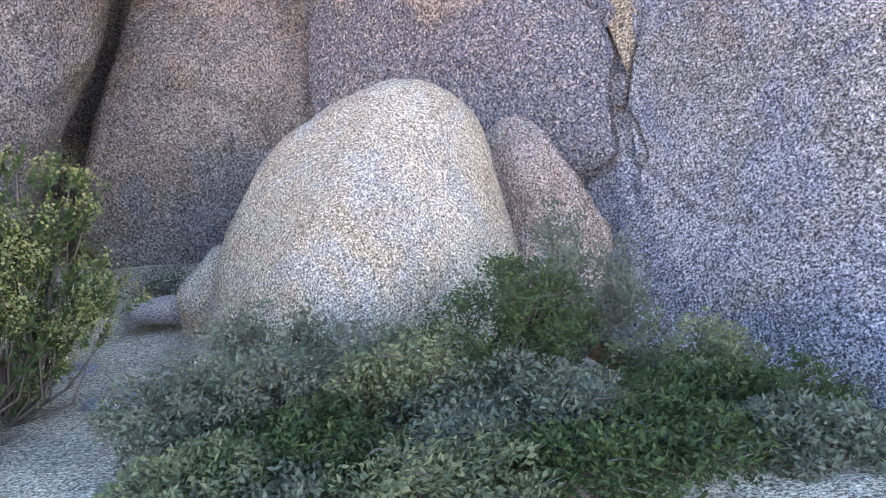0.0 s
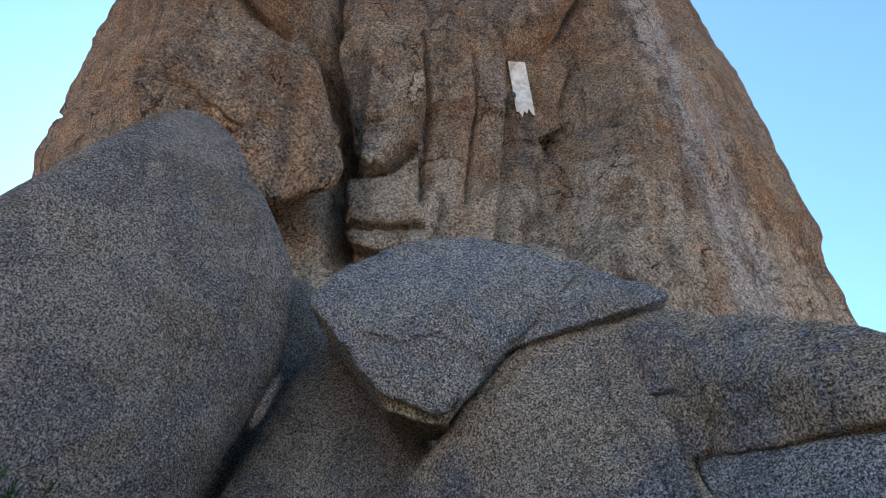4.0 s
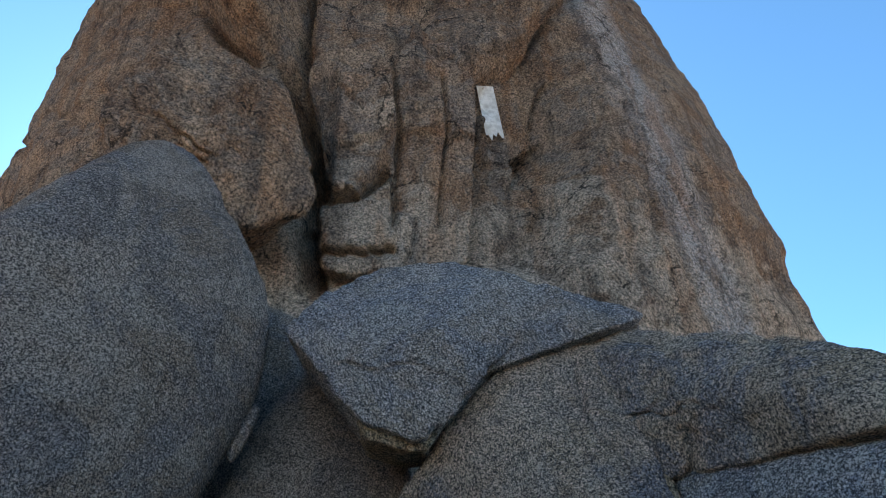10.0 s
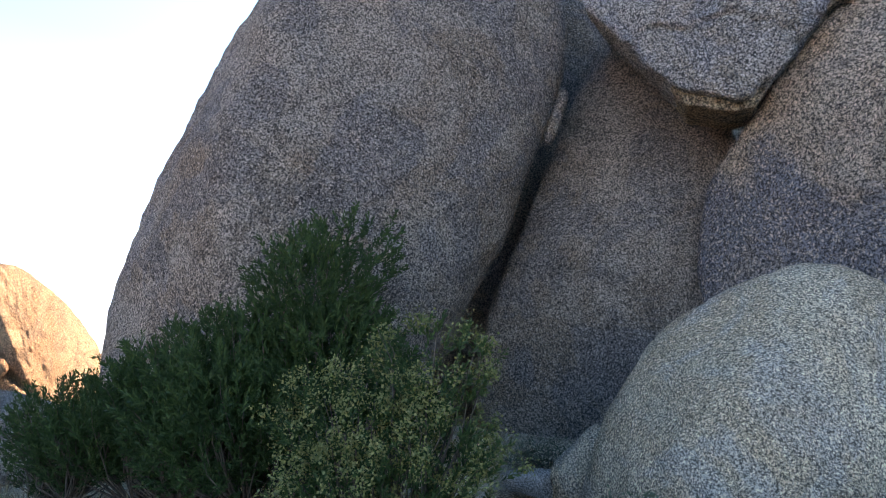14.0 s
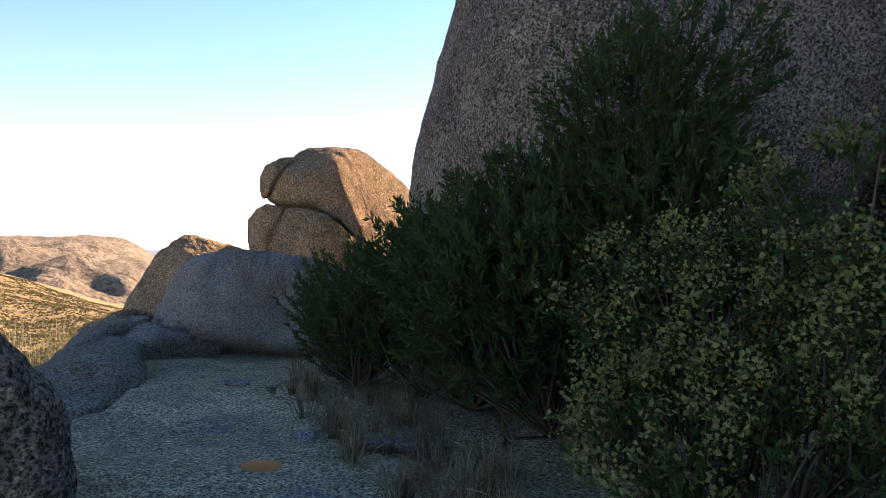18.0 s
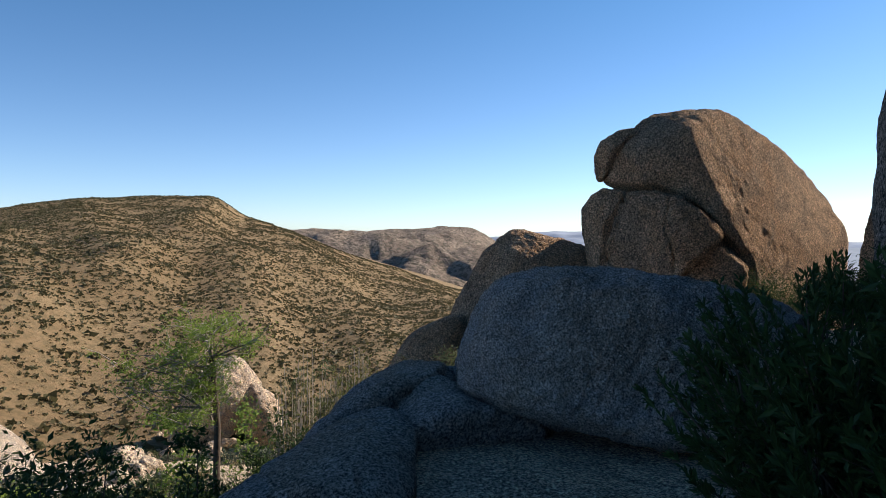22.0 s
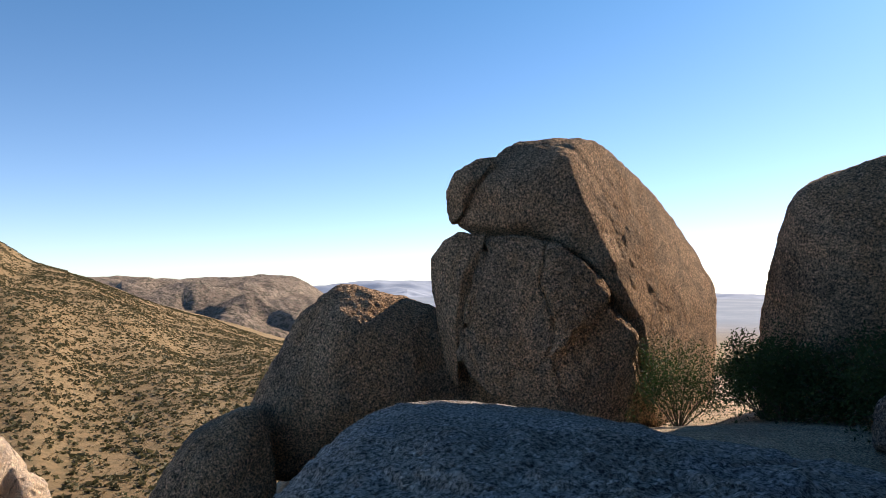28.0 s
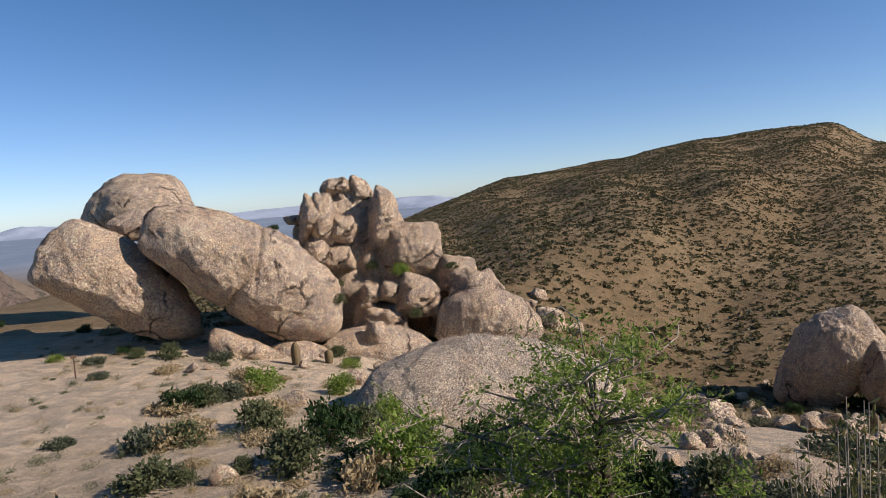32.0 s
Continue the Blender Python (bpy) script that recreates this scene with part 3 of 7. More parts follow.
# ---- boulders below the rock tower ----
tower = new("rock_tower")
tower.location = (0, 20, 0)
tagged(tower, "huge brown granite rock tower in shade with cracks and streaks", "rock tower")
T = tower
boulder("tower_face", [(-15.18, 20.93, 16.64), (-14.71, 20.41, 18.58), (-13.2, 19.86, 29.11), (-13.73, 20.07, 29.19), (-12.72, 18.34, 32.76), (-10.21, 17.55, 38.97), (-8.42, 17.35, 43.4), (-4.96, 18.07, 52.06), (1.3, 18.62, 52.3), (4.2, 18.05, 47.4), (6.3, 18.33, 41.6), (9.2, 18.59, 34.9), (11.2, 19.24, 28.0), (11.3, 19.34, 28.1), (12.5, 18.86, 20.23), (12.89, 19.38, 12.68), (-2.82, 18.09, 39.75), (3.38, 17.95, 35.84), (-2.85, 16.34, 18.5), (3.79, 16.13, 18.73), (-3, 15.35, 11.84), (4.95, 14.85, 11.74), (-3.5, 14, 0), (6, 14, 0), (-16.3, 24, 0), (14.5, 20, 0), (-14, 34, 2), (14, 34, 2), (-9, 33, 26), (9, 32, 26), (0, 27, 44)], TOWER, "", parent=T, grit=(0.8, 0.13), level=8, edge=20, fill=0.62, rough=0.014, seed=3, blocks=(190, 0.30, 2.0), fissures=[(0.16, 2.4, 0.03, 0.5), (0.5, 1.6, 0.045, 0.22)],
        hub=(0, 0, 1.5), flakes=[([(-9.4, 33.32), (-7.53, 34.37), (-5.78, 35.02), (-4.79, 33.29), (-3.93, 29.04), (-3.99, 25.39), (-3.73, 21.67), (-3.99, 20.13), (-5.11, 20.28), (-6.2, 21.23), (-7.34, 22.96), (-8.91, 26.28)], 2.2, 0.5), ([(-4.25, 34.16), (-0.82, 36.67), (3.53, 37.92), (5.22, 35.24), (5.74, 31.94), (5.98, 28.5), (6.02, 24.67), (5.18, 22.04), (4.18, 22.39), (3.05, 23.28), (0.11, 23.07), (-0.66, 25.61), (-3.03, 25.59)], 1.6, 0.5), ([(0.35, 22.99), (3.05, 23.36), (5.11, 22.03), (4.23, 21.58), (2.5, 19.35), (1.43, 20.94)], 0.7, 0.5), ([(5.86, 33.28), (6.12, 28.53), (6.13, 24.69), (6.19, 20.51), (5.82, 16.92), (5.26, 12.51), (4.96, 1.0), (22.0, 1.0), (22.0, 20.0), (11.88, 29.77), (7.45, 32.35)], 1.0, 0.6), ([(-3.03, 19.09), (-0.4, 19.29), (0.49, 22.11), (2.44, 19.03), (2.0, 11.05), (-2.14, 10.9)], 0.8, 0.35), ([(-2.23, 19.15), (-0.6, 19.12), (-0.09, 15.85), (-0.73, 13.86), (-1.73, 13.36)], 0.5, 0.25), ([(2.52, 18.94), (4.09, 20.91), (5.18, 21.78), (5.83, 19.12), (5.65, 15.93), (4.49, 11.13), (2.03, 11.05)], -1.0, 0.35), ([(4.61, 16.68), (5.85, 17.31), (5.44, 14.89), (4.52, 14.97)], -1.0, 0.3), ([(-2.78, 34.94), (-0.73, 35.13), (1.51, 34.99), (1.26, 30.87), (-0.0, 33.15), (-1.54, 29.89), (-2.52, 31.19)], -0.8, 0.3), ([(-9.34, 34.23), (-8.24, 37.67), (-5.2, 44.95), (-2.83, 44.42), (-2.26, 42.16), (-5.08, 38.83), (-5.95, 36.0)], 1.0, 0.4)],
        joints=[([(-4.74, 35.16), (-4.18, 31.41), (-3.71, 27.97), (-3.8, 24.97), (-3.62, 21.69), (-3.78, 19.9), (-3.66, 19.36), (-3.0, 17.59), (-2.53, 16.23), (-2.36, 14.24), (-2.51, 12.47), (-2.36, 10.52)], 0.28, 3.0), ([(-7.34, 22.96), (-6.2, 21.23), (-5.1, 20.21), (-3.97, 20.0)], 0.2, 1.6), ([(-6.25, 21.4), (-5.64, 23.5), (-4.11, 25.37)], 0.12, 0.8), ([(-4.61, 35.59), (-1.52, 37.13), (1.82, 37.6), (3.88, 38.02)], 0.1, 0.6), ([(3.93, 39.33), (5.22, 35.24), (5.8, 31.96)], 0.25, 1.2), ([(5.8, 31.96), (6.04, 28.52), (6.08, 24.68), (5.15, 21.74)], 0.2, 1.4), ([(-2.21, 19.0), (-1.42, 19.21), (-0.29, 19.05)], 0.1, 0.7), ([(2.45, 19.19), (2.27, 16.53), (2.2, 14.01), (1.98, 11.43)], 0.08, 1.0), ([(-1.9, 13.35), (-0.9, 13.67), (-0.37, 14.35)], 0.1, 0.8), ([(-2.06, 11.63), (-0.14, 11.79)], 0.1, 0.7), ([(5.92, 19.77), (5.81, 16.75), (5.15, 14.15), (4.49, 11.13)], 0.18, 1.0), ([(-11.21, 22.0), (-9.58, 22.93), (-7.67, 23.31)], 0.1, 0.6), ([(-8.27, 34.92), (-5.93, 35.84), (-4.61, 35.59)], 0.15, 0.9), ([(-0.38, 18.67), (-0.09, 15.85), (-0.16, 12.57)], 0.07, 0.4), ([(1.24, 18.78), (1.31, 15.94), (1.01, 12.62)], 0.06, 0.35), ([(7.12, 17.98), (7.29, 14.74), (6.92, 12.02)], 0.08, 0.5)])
boulder("shoulder_block", [(-6.57, 10.99, 12.74), (-6.63, 10.95, 14.58), (-5.78, 11.4, 16.44), (-4.63, 11.89, 16.64), (-3.27, 12.31, 16.1), (-2.81, 12.41, 15.14), (-2.82, 12.41, 13.72), (-1.92, 12.57, 12.23), (-3.08, 12.35, 11.31), (-5.1, 11.71, 10.84), (-5.36, 11.16, 12.97), (-4.86, 11.37, 14.69), (-3.71, 11.77, 14.52), (-3.47, 11.84, 13.44), (-3.55, 11.82, 12.18), (-7.31, 13.99, 13.1), (-6.51, 14.37, 15.63), (-4.41, 15.11, 15.38), (-4, 15.22, 13.78), (-4.18, 15.17, 12.02)], TOWER_BLOCK, "", parent=T, grit=(0.9, 0.10), level=7, fill=0.8, edge=30, rough=0.03, seed=12, blocks=(14, 0.18, 1.2), fissures=[(0.4, 1.5, 0.05, 0.22), (1.1, 1.4, 0.06, 0.08)])
boulder("central_rib", [(-2.56, 15.17, 19.72), (-0.48, 15.37, 20.78), (2.14, 15.22, 20.15), (2.16, 15.21, 15.66), (1.87, 15.25, 12.66), (0.05, 15.37, 12.29), (-1.67, 15.29, 13.73), (-1.02, 15.04, 17.5), (1.07, 15.03, 17.63), (1.06, 15.03, 14.11), (-0.71, 15.06, 14.68), (-1.8, 17.49, 18.52), (1.68, 17.49, 18.74), (1.59, 17.5, 13.71), (-1.23, 17.54, 14.48)], TOWER_BLOCK, "", parent=T, grit=(0.6, 0.12), level=7, fill=0.8, edge=28, rough=0.035, seed=15, blocks=(14, 0.18, 1.6), fissures=[(0.4, 1.5, 0.05, 0.22), (1.1, 1.4, 0.06, 0.08)])
boulder("cap_rock", [(-8.94, 15.62, 34.82), (-8.35, 15.93, 40.02), (-5.28, 17.15, 49.68), (-3.37, 17.6, 51.39), (-2.85, 17.69, 49.51), (-5.44, 17.1, 43.39), (-7.9, 16.15, 37.14), (-7.66, 16.04, 38.48), (-5.81, 16.77, 45.68), (-4.75, 17.09, 45.79), (-7.08, 16.3, 39.72), (-9.56, 18.68, 37.31), (-6.57, 19.89, 47.42), (-4.76, 20.38, 47.49), (-8.65, 19.11, 38.99)], TOWER_BLOCK, "", parent=T, grit=(0.6, 0.12), level=5, edge=40, fill=0.8, rough=0.035, seed=14, blocks=(14, 0.18, 1.2), fissures=[(0.4, 1.5, 0.05, 0.25)])

boulder("boulder", [(-8.27, 7.64, 1.84), (-8.1, 7.75, 3.27), (-7.75, 8.1, 4.91), (-6.9, 8.4, 6.57), (-4.64, 8.89, 10.29), (-3.62, 9.12, 10.44), (-2.66, 9.22, 8.93), (-1.97, 9.39, 7.73), (-2.01, 9.65, 6.76), (-2.59, 9.31, 4.43), (-3.27, 8.88, 3.21), (-3.74, 8.48, 2.1), (-7.4, 7.4, 0.3), (-5.2, 6.9, 1.6), (-5.6, 6.6, 4.8), (-4.6, 7.4, 8), (-7.6, 11, 0.3), (-7.5, 11.2, 6), (-6, 12, 9), (-4, 11.6, 4), (-4.9, 9.4, 0.2), (-8.6, 8, 2.3), (-8.55, 8.2, 1.2), (-8.45, 8.25, 3.2)], BROWN, "tall rounded grey granite boulder in shade beside the path", level=7, edge=14, fill=0.3, rough=0.03, seed=21)
boulder("boulder", [(-1.54, 10.94, 6.97), (-0.61, 11.03, 6.82), (0.14, 11.04, 5.27), (0.27, 11.04, 2.43), (-1.32, 10.97, 0.21), (-3.14, 10.61, 0.33), (-3.63, 10.45, 1.56), (-3.32, 10.55, 2.5), (-2.9, 10.67, 3.8), (-2.26, 10.82, 5.24), (-1.67, 10.62, 5.03), (-0.87, 10.71, 4.25), (-1.55, 10.64, 1.75), (-2.72, 10.41, 2.43), (-2.34, 10.5, 3.55), (-1.94, 12.91, 5.85), (-0.56, 13.03, 4.71), (-1.74, 12.93, 1.13), (-3.7, 12.53, 2.09), (-3.06, 12.69, 3.69)], BROWN, "dark grey granite boulder leaning in a deep gap", level=6, edge=10, rough=0.03, seed=22)
boulder("boulder", [(1.93, 9.2, 6.5), (2.98, 9.03, 6.51), (1.4, 9.19, 5.94), (3.46, 9.02, 6.33), (3.08, 8.91, 6.13), (3.12, 8.89, 5.29), (3.37, 8.69, 4.55), (3.51, 8.41, 3.59), (2.76, 9.02, 6.12), (1.9, 9.15, 6.18), (1.32, 9.25, 5.72), (0.75, 9.46, 5.25), (0.34, 9.79, 4.83), (0.0, 10.07, 4.29), (-0.21, 10.23, 3.62), (-0.25, 10.24, 2.94), (-0.07, 10.23, 2.12), (2.83, 9.03, 5.7), (2.95, 9.03, 5.22), (3.26, 8.86, 4.65), (3.44, 8.52, 3.65), (3.53, 8.14, 3.06), (3.53, 7.94, 2.53), (3.35, 7.86, 1.98), (3.22, 7.65, 1.5), (1.41, 9.18, 4.13), (2.22, 9.02, 5.08), (2.59, 8.7, 3.77), (2.44, 8.76, 2.53), (1.03, 9.53, 3.0), (1.64, 9.09, 1.09), (3.06, 8.31, 2.41), (2.2, 12.15, 5.88), (0.64, 12.79, 4.53), (0.05, 13.24, 2.64), (3.13, 12.03, 5.4)], DOME, "domed tan granite boulder with a blue-grey foot", level=7, edge=34, fill=0.85, rough=0.016, seed=23, grit=(2.2, 0.03), hub=(0, 0, 1.5), joints=[([(5.01, 8.32), (4.91, 7.6), (5.17, 6.67), (5.87, 5.77), (6.15, 5.04), (6.46, 4.04), (6.96, 3.08), (7.17, 2.41), (6.89, 1.37), (7.04, -0.01), (7.13, -0.84)], 0.08, 0.3), ([(7.48, 2.99), (6.95, 2.22), (6.81, 1.62), (7.16, 1.05), (7.46, 0.2), (6.88, -0.72)], 0.06, 0.2)])
boulder("rock_wall", [(3.69, 8.64, 4.41), (3.87, 8.43, 4.51), (4.26, 7.72, 4.3), (4.59, 7.16, 4.14), (4.78, 6.87, 4.06), (5.15, 6.15, 3.83), (3.8, 8.44, 2.89), (3.21, 7.76, 0.78), (2.98, 6.99, -0.66), (4.3, 5, -1.42), (3.91, 5.68, -1.33), (4.75, 5.41, 1.23), (3.93, 6.51, 0.18), (9, 5, -0.6), (10, 8, 4.3), (4.6, 12, 4.6), (9, 12, 4.6), (4, 12, -0.5), (10, 11, -0.5), (2.4, 8.4, -0.2), (5.6, 6.0, 3.9)], BLUE, "broad blue-grey granite rock face with a jagged crack", level=8, edge=26, fill=0.7, rough=0.02, seed=24,
        hub=(0, 0, 1.5), joints=[([(5.01, 8.32), (4.91, 7.6), (5.17, 6.67), (5.87, 5.77), (6.15, 5.04), (6.46, 4.04), (6.96, 3.08), (7.17, 2.41), (6.89, 1.37), (7.04, -0.01), (7.13, -0.84)], 0.09, 0.3), ([(6.73, 5.33), (6.99, 4.75), (7.18, 3.83), (7.63, 3.63), (7.23, 2.54)], 0.05, 0.14), ([(7.48, 2.99), (6.95, 2.22), (6.81, 1.62), (7.16, 1.05), (7.46, 0.2), (6.88, -0.72)], 0.06, 0.2), ([(7.58, -0.16), (8.84, -1.54), (10.21, -1.82)], 0.04, 0.08)])
boulder("rock", [(3.22, 8.84, 4.89), (3.41, 8.74, 4.81), (3.65, 8.55, 4.33), (3.73, 8.48, 4.02), (3.67, 8.16, 3.4), (3.78, 7.98, 3.27), (3.68, 7.94, 2.96), (3.53, 7.89, 2.61), (3.49, 8.08, 3.04), (3.42, 8.45, 3.59), (3.36, 8.73, 4.25), (3.37, 9.24, 4.89), (3.8, 8.95, 4.33), (3.82, 8.56, 3.4), (3.83, 8.34, 2.96), (3.64, 8.48, 3.04), (3.51, 9.13, 4.25)], RUST, "rusty tan splinter of rock set in the jagged crack", level=6, edge=30, fill=0.7, rough=0.03, seed=181, grit=(4, 0.025), blocks=(8, 0.03, 1))
ledge = new("rock_ledge")
ledge.location = (7, 8, 4)
tagged(ledge, "tan and grey granite ledge in two layers lying across the boulders", "rock ledge")
boulder("upper_layer", [(2.73, 9.27, 6.22), (2.78, 9.31, 6.76), (3.56, 8.95, 6.81), (4.61, 7.9, 6.13), (5.17, 7.01, 5.54), (5.58, 6.25, 4.92), (5.22, 6.01, 4.16), (4.79, 6.74, 4.36), (4.23, 7.61, 4.48), (3.82, 8.3, 4.6), (3.54, 8.77, 4.45), (3.2, 9.17, 4.78), (2.82, 9.37, 5.45), (3.86, 8.07, 5.42), (4.67, 7.05, 5.0), (3.11, 8.84, 5.78), (3.58, 11.71, 6.66), (5.41, 10.3, 6.03), (5.97, 9.41, 5.44), (6.38, 8.65, 4.82), (5.03, 10.01, 4.38), (4.34, 11.17, 4.35)], TAN, "", parent=ledge, level=7, edge=60, fill=0.85, rough=0.02, seed=25, grit=(2.2, 0.05), blocks=(12, 0.10, 0.4), fissures=[(0.9, 0.4, 0.05, 0.10)])
boulder("lower_layer", [(3.45, 10.45, 6.25), (4.3, 9.93, 6.0), (5.26, 8.78, 5.34), (6.15, 7.02, 4.53), (5.95, 6.93, 4.09), (5.66, 7.67, 4.32), (4.17, 9.55, 4.77), (4.66, 9.77, 5.72), (5.2, 8.58, 5.12), (5.28, 7.21, 4.31), (4.76, 9.05, 4.91), (4.35, 12.37, 5.77), (6.74, 11.27, 5.28), (8.45, 10.06, 4.45), (5.37, 11.97, 4.7)], RUST, "rusty broken rock deep in the crevice", parent=ledge, level=6, edge=44, rough=0.05, seed=125, grit=(2.2, 0.06), blocks=(14, 0.14, 0.3))
slab = new("overhanging_slab")
slab.location = (0.5, 10.5, 5.2)
tagged(slab, "pointed grey granite slab with a broken lip jutting out over the gap", "boulder")
boulder("wedge", [(-1.51, 9.14, 6.73), (-1.13, 9.19, 7.33), (-0.46, 9.33, 7.93), (0.25, 9.41, 8.18), (1.14, 9.34, 8.18), (1.97, 9.08, 7.84), (2.48, 8.85, 7.26), (1.79, 8.84, 6.77), (1.28, 8.79, 6.19), (0.79, 8.89, 5.53), (0.43, 8.92, 5.03), (0.15, 8.92, 5.04), (-0.4, 8.97, 5.3), (-0.59, 8.99, 5.83), (-1.09, 9.16, 6.39), (0.23, 8.75, 6.33), (-1.41, 11.34, 7.08), (0.35, 11.61, 8.53), (2.07, 11.28, 8.19), (0.89, 11.09, 5.88), (0.53, 11.12, 5.38), (-0.3, 11.17, 5.65)], BLUE, "", parent=slab, level=7, edge=40, fill=0.75, rough=0.02, seed=26, blocks=(7, 0.05, 0.5), grit=(2.4, 0.04))
boulder("tail", [(0.96, 9.38, 7.98), (1.99, 9.17, 7.88), (2.81, 9.07, 7.53), (3.89, 8.87, 7.02), (3.37, 8.67, 6.69), (2.5, 8.81, 6.43), (1.55, 9.04, 6.18), (1.19, 9.11, 6.04), (1.57, 8.96, 6.83), (1.26, 11.58, 8.18), (3.11, 11.27, 7.73), (4.19, 11.07, 7.22), (2.8, 11.01, 6.63), (1.49, 11.31, 6.24)], BLUE, "", parent=slab, level=6, edge=40, fill=0.75, rough=0.02, seed=126, grit=(2.4, 0.04))
boulder("broken_lip", [(-0.47, 9.09, 5.37), (-0.34, 9.12, 5.06), (0.24, 9.15, 4.9), (0.51, 9.18, 4.96), (0.63, 9.15, 5.21), (0.08, 9.03, 5.17), (-0.47, 10.29, 5.52), (-0.34, 10.32, 5.21), (0.24, 10.35, 5.05), (0.51, 10.38, 5.11), (0.63, 10.35, 5.36)], RUST, "thin rusty broken layer under the slab", parent=slab, level=5, edge=30, fill=0.7, rough=0.03, seed=127, grit=(4, 0.03))
boulder("boulder", [(-1.34, 6.97, 0.26), (-1.25, 7.07, 0.87), (-0.95, 7.09, 1.53), (-0.51, 7.16, 2.05), (-0.24, 7.16, 2.22), (0.1, 7.14, 2.38), (0.69, 7.09, 2.55), (0.94, 7.01, 2.55), (1.24, 6.98, 2.37), (1.48, 6.92, 2.01), (1.5, 6.88, 1.72), (1.42, 6.8, 1.38), (1.42, 6.73, 0.89), (1.61, 6.74, 0.47), (1.73, 6.64, 0.06), (1.7, 6.52, -0.43), (-1.37, 6.88, -0.17), (-0.03, 5.99, 1.19), (0.73, 6.26, 1.62), (-0.12, 5.84, 0.33), (0.9, 6.0, 0.48), (-0.56, 6.14, 0.84), (0.28, 5.8, -0.41), (0.36, 6.52, 1.93), (-1.15, 8.77, 0.52), (-0.41, 8.86, 1.7), (0.79, 8.79, 2.2), (1.34, 8.68, 2.02), (1.6, 8.58, 1.37), (1.71, 8.44, 0.12)], PALE, "big pale egg-shaped granite boulder behind low shrubs", level=7, edge=13, fill=0.62, rough=0.016, seed=27, grit=(2.6, 0.022))
boulder("boulder", [(1.69, 7.7, 1.98), (1.94, 7.63, 2.16), (2.28, 7.39, 1.97), (2.46, 7.24, 1.61), (2.65, 7.12, 1.28), (2.82, 7.04, 0.97), (2.82, 7.01, 0.7), (2.64, 6.94, 0.39), (2.44, 6.82, -0.06), (1.76, 7.03, -0.01), (1.72, 7.22, 0.43), (1.59, 7.42, 0.96), (1.63, 7.58, 1.52), (2.0, 7.18, 1.54), (2.34, 7.01, 1.02), (1.89, 7.06, 0.64), (1.79, 8.6, 1.98), (2.38, 8.29, 1.97), (2.75, 8.02, 1.28), (2.92, 7.91, 0.7), (1.82, 8.12, 0.43), (1.73, 8.48, 1.52)], RED, "leaning reddish-brown boulder wedged against the rock face", level=6, edge=30, fill=0.75, rough=0.03, seed=28, grit=(3, 0.03), blocks=(5, 0.05, 1))
boulder("rock", [(-1.78, 7.49, 0.58), (-1.34, 7.58, 1.03), (-1.15, 7.61, 0.81), (-1.25, 7.6, -0.02), (-1.77, 7.49, 0.07), (-1.56, 7.28, 0.57), (-1.27, 7.34, 0.67), (-1.56, 7.29, 0.33), (-1.81, 8.1, 0.55), (-1.35, 8.19, 0.71), (-1.8, 8.1, 0.21)], PALE, "small rounded pale rock beside the big boulder", level=5, edge=11, rough=0.03, seed=29)
boulder("rock", [(-2.37, 7.54, 0.47), (-2.13, 7.61, 0.56), (-1.74, 7.71, 0.52), (-1.78, 7.7, 0.2), (-2.28, 7.57, 0.29), (-2.19, 7.49, 0.45), (-1.88, 7.57, 0.47), (-2.14, 7.5, 0.36), (-2.39, 7.95, 0.45), (-1.94, 8.07, 0.48), (-2.32, 7.97, 0.32)], GREY, "flat grey rock lying on the sand", level=4, edge=12, rough=0.05, seed=30)
boulder("rock", [(-2.35, 9.68, 5.02), (-2.27, 9.7, 5.44), (-2.06, 9.74, 5.76), (-1.96, 9.76, 5.65), (-2.09, 9.73, 5.17), (-2.25, 9.7, 4.9), (-2.23, 9.6, 5.14), (-2.09, 9.63, 5.49), (-2.11, 9.63, 5.21), (-2.36, 9.98, 5.12), (-2.16, 10.03, 5.62), (-2.17, 10.02, 5.22)], BROWN, "small stone wedged in the gap between boulders", level=4, edge=12, rough=0.05, seed=31)

# ---- the lookout ----
boulder("boulder", [(-9, 5.25, 1.24), (-9.1, 5.8, 1.34), (-8.65, 6.3, 1.27), (-8.6, 6.9, 1.13), (-8.65, 7.3, 1.02), (-9.1, 7.4, 1), (-10, 5.35, 1.15), (-10, 5.8, 1.28), (-10, 7.3, 1), (-10.9, 5.55, 0.72), (-10.9, 6.05, 1.2), (-10.9, 7.3, 1.02), (-11.8, 5.75, 0.32), (-11.8, 6.2, 0.85), (-11.8, 6.7, 1.0), (-12.2, 6.3, 0.6), (-12.2, 6.9, 0.92), (-12.2, 7.4, 0.84), (-9.2, 4.95, 0.5), (-10, 5.12, 0.2), (-11, 5.3, 0.05), (-12.2, 5.65, -0.15), (-8.4, 6, 0.2), (-8.35, 6.6, 0.8), (-8.15, 7.1, 0.62), (-7.95, 7.2, 0.2), (-8.1, 7.6, 0), (-12.2, 7.6, -0.6), (-10.5, 7.7, -0.4)], GREY, "broad low grey granite boulder across the lookout", level=8, edge=16, fill=0.5, rough=0.02, seed=41, grit=(8.0, 0.022))
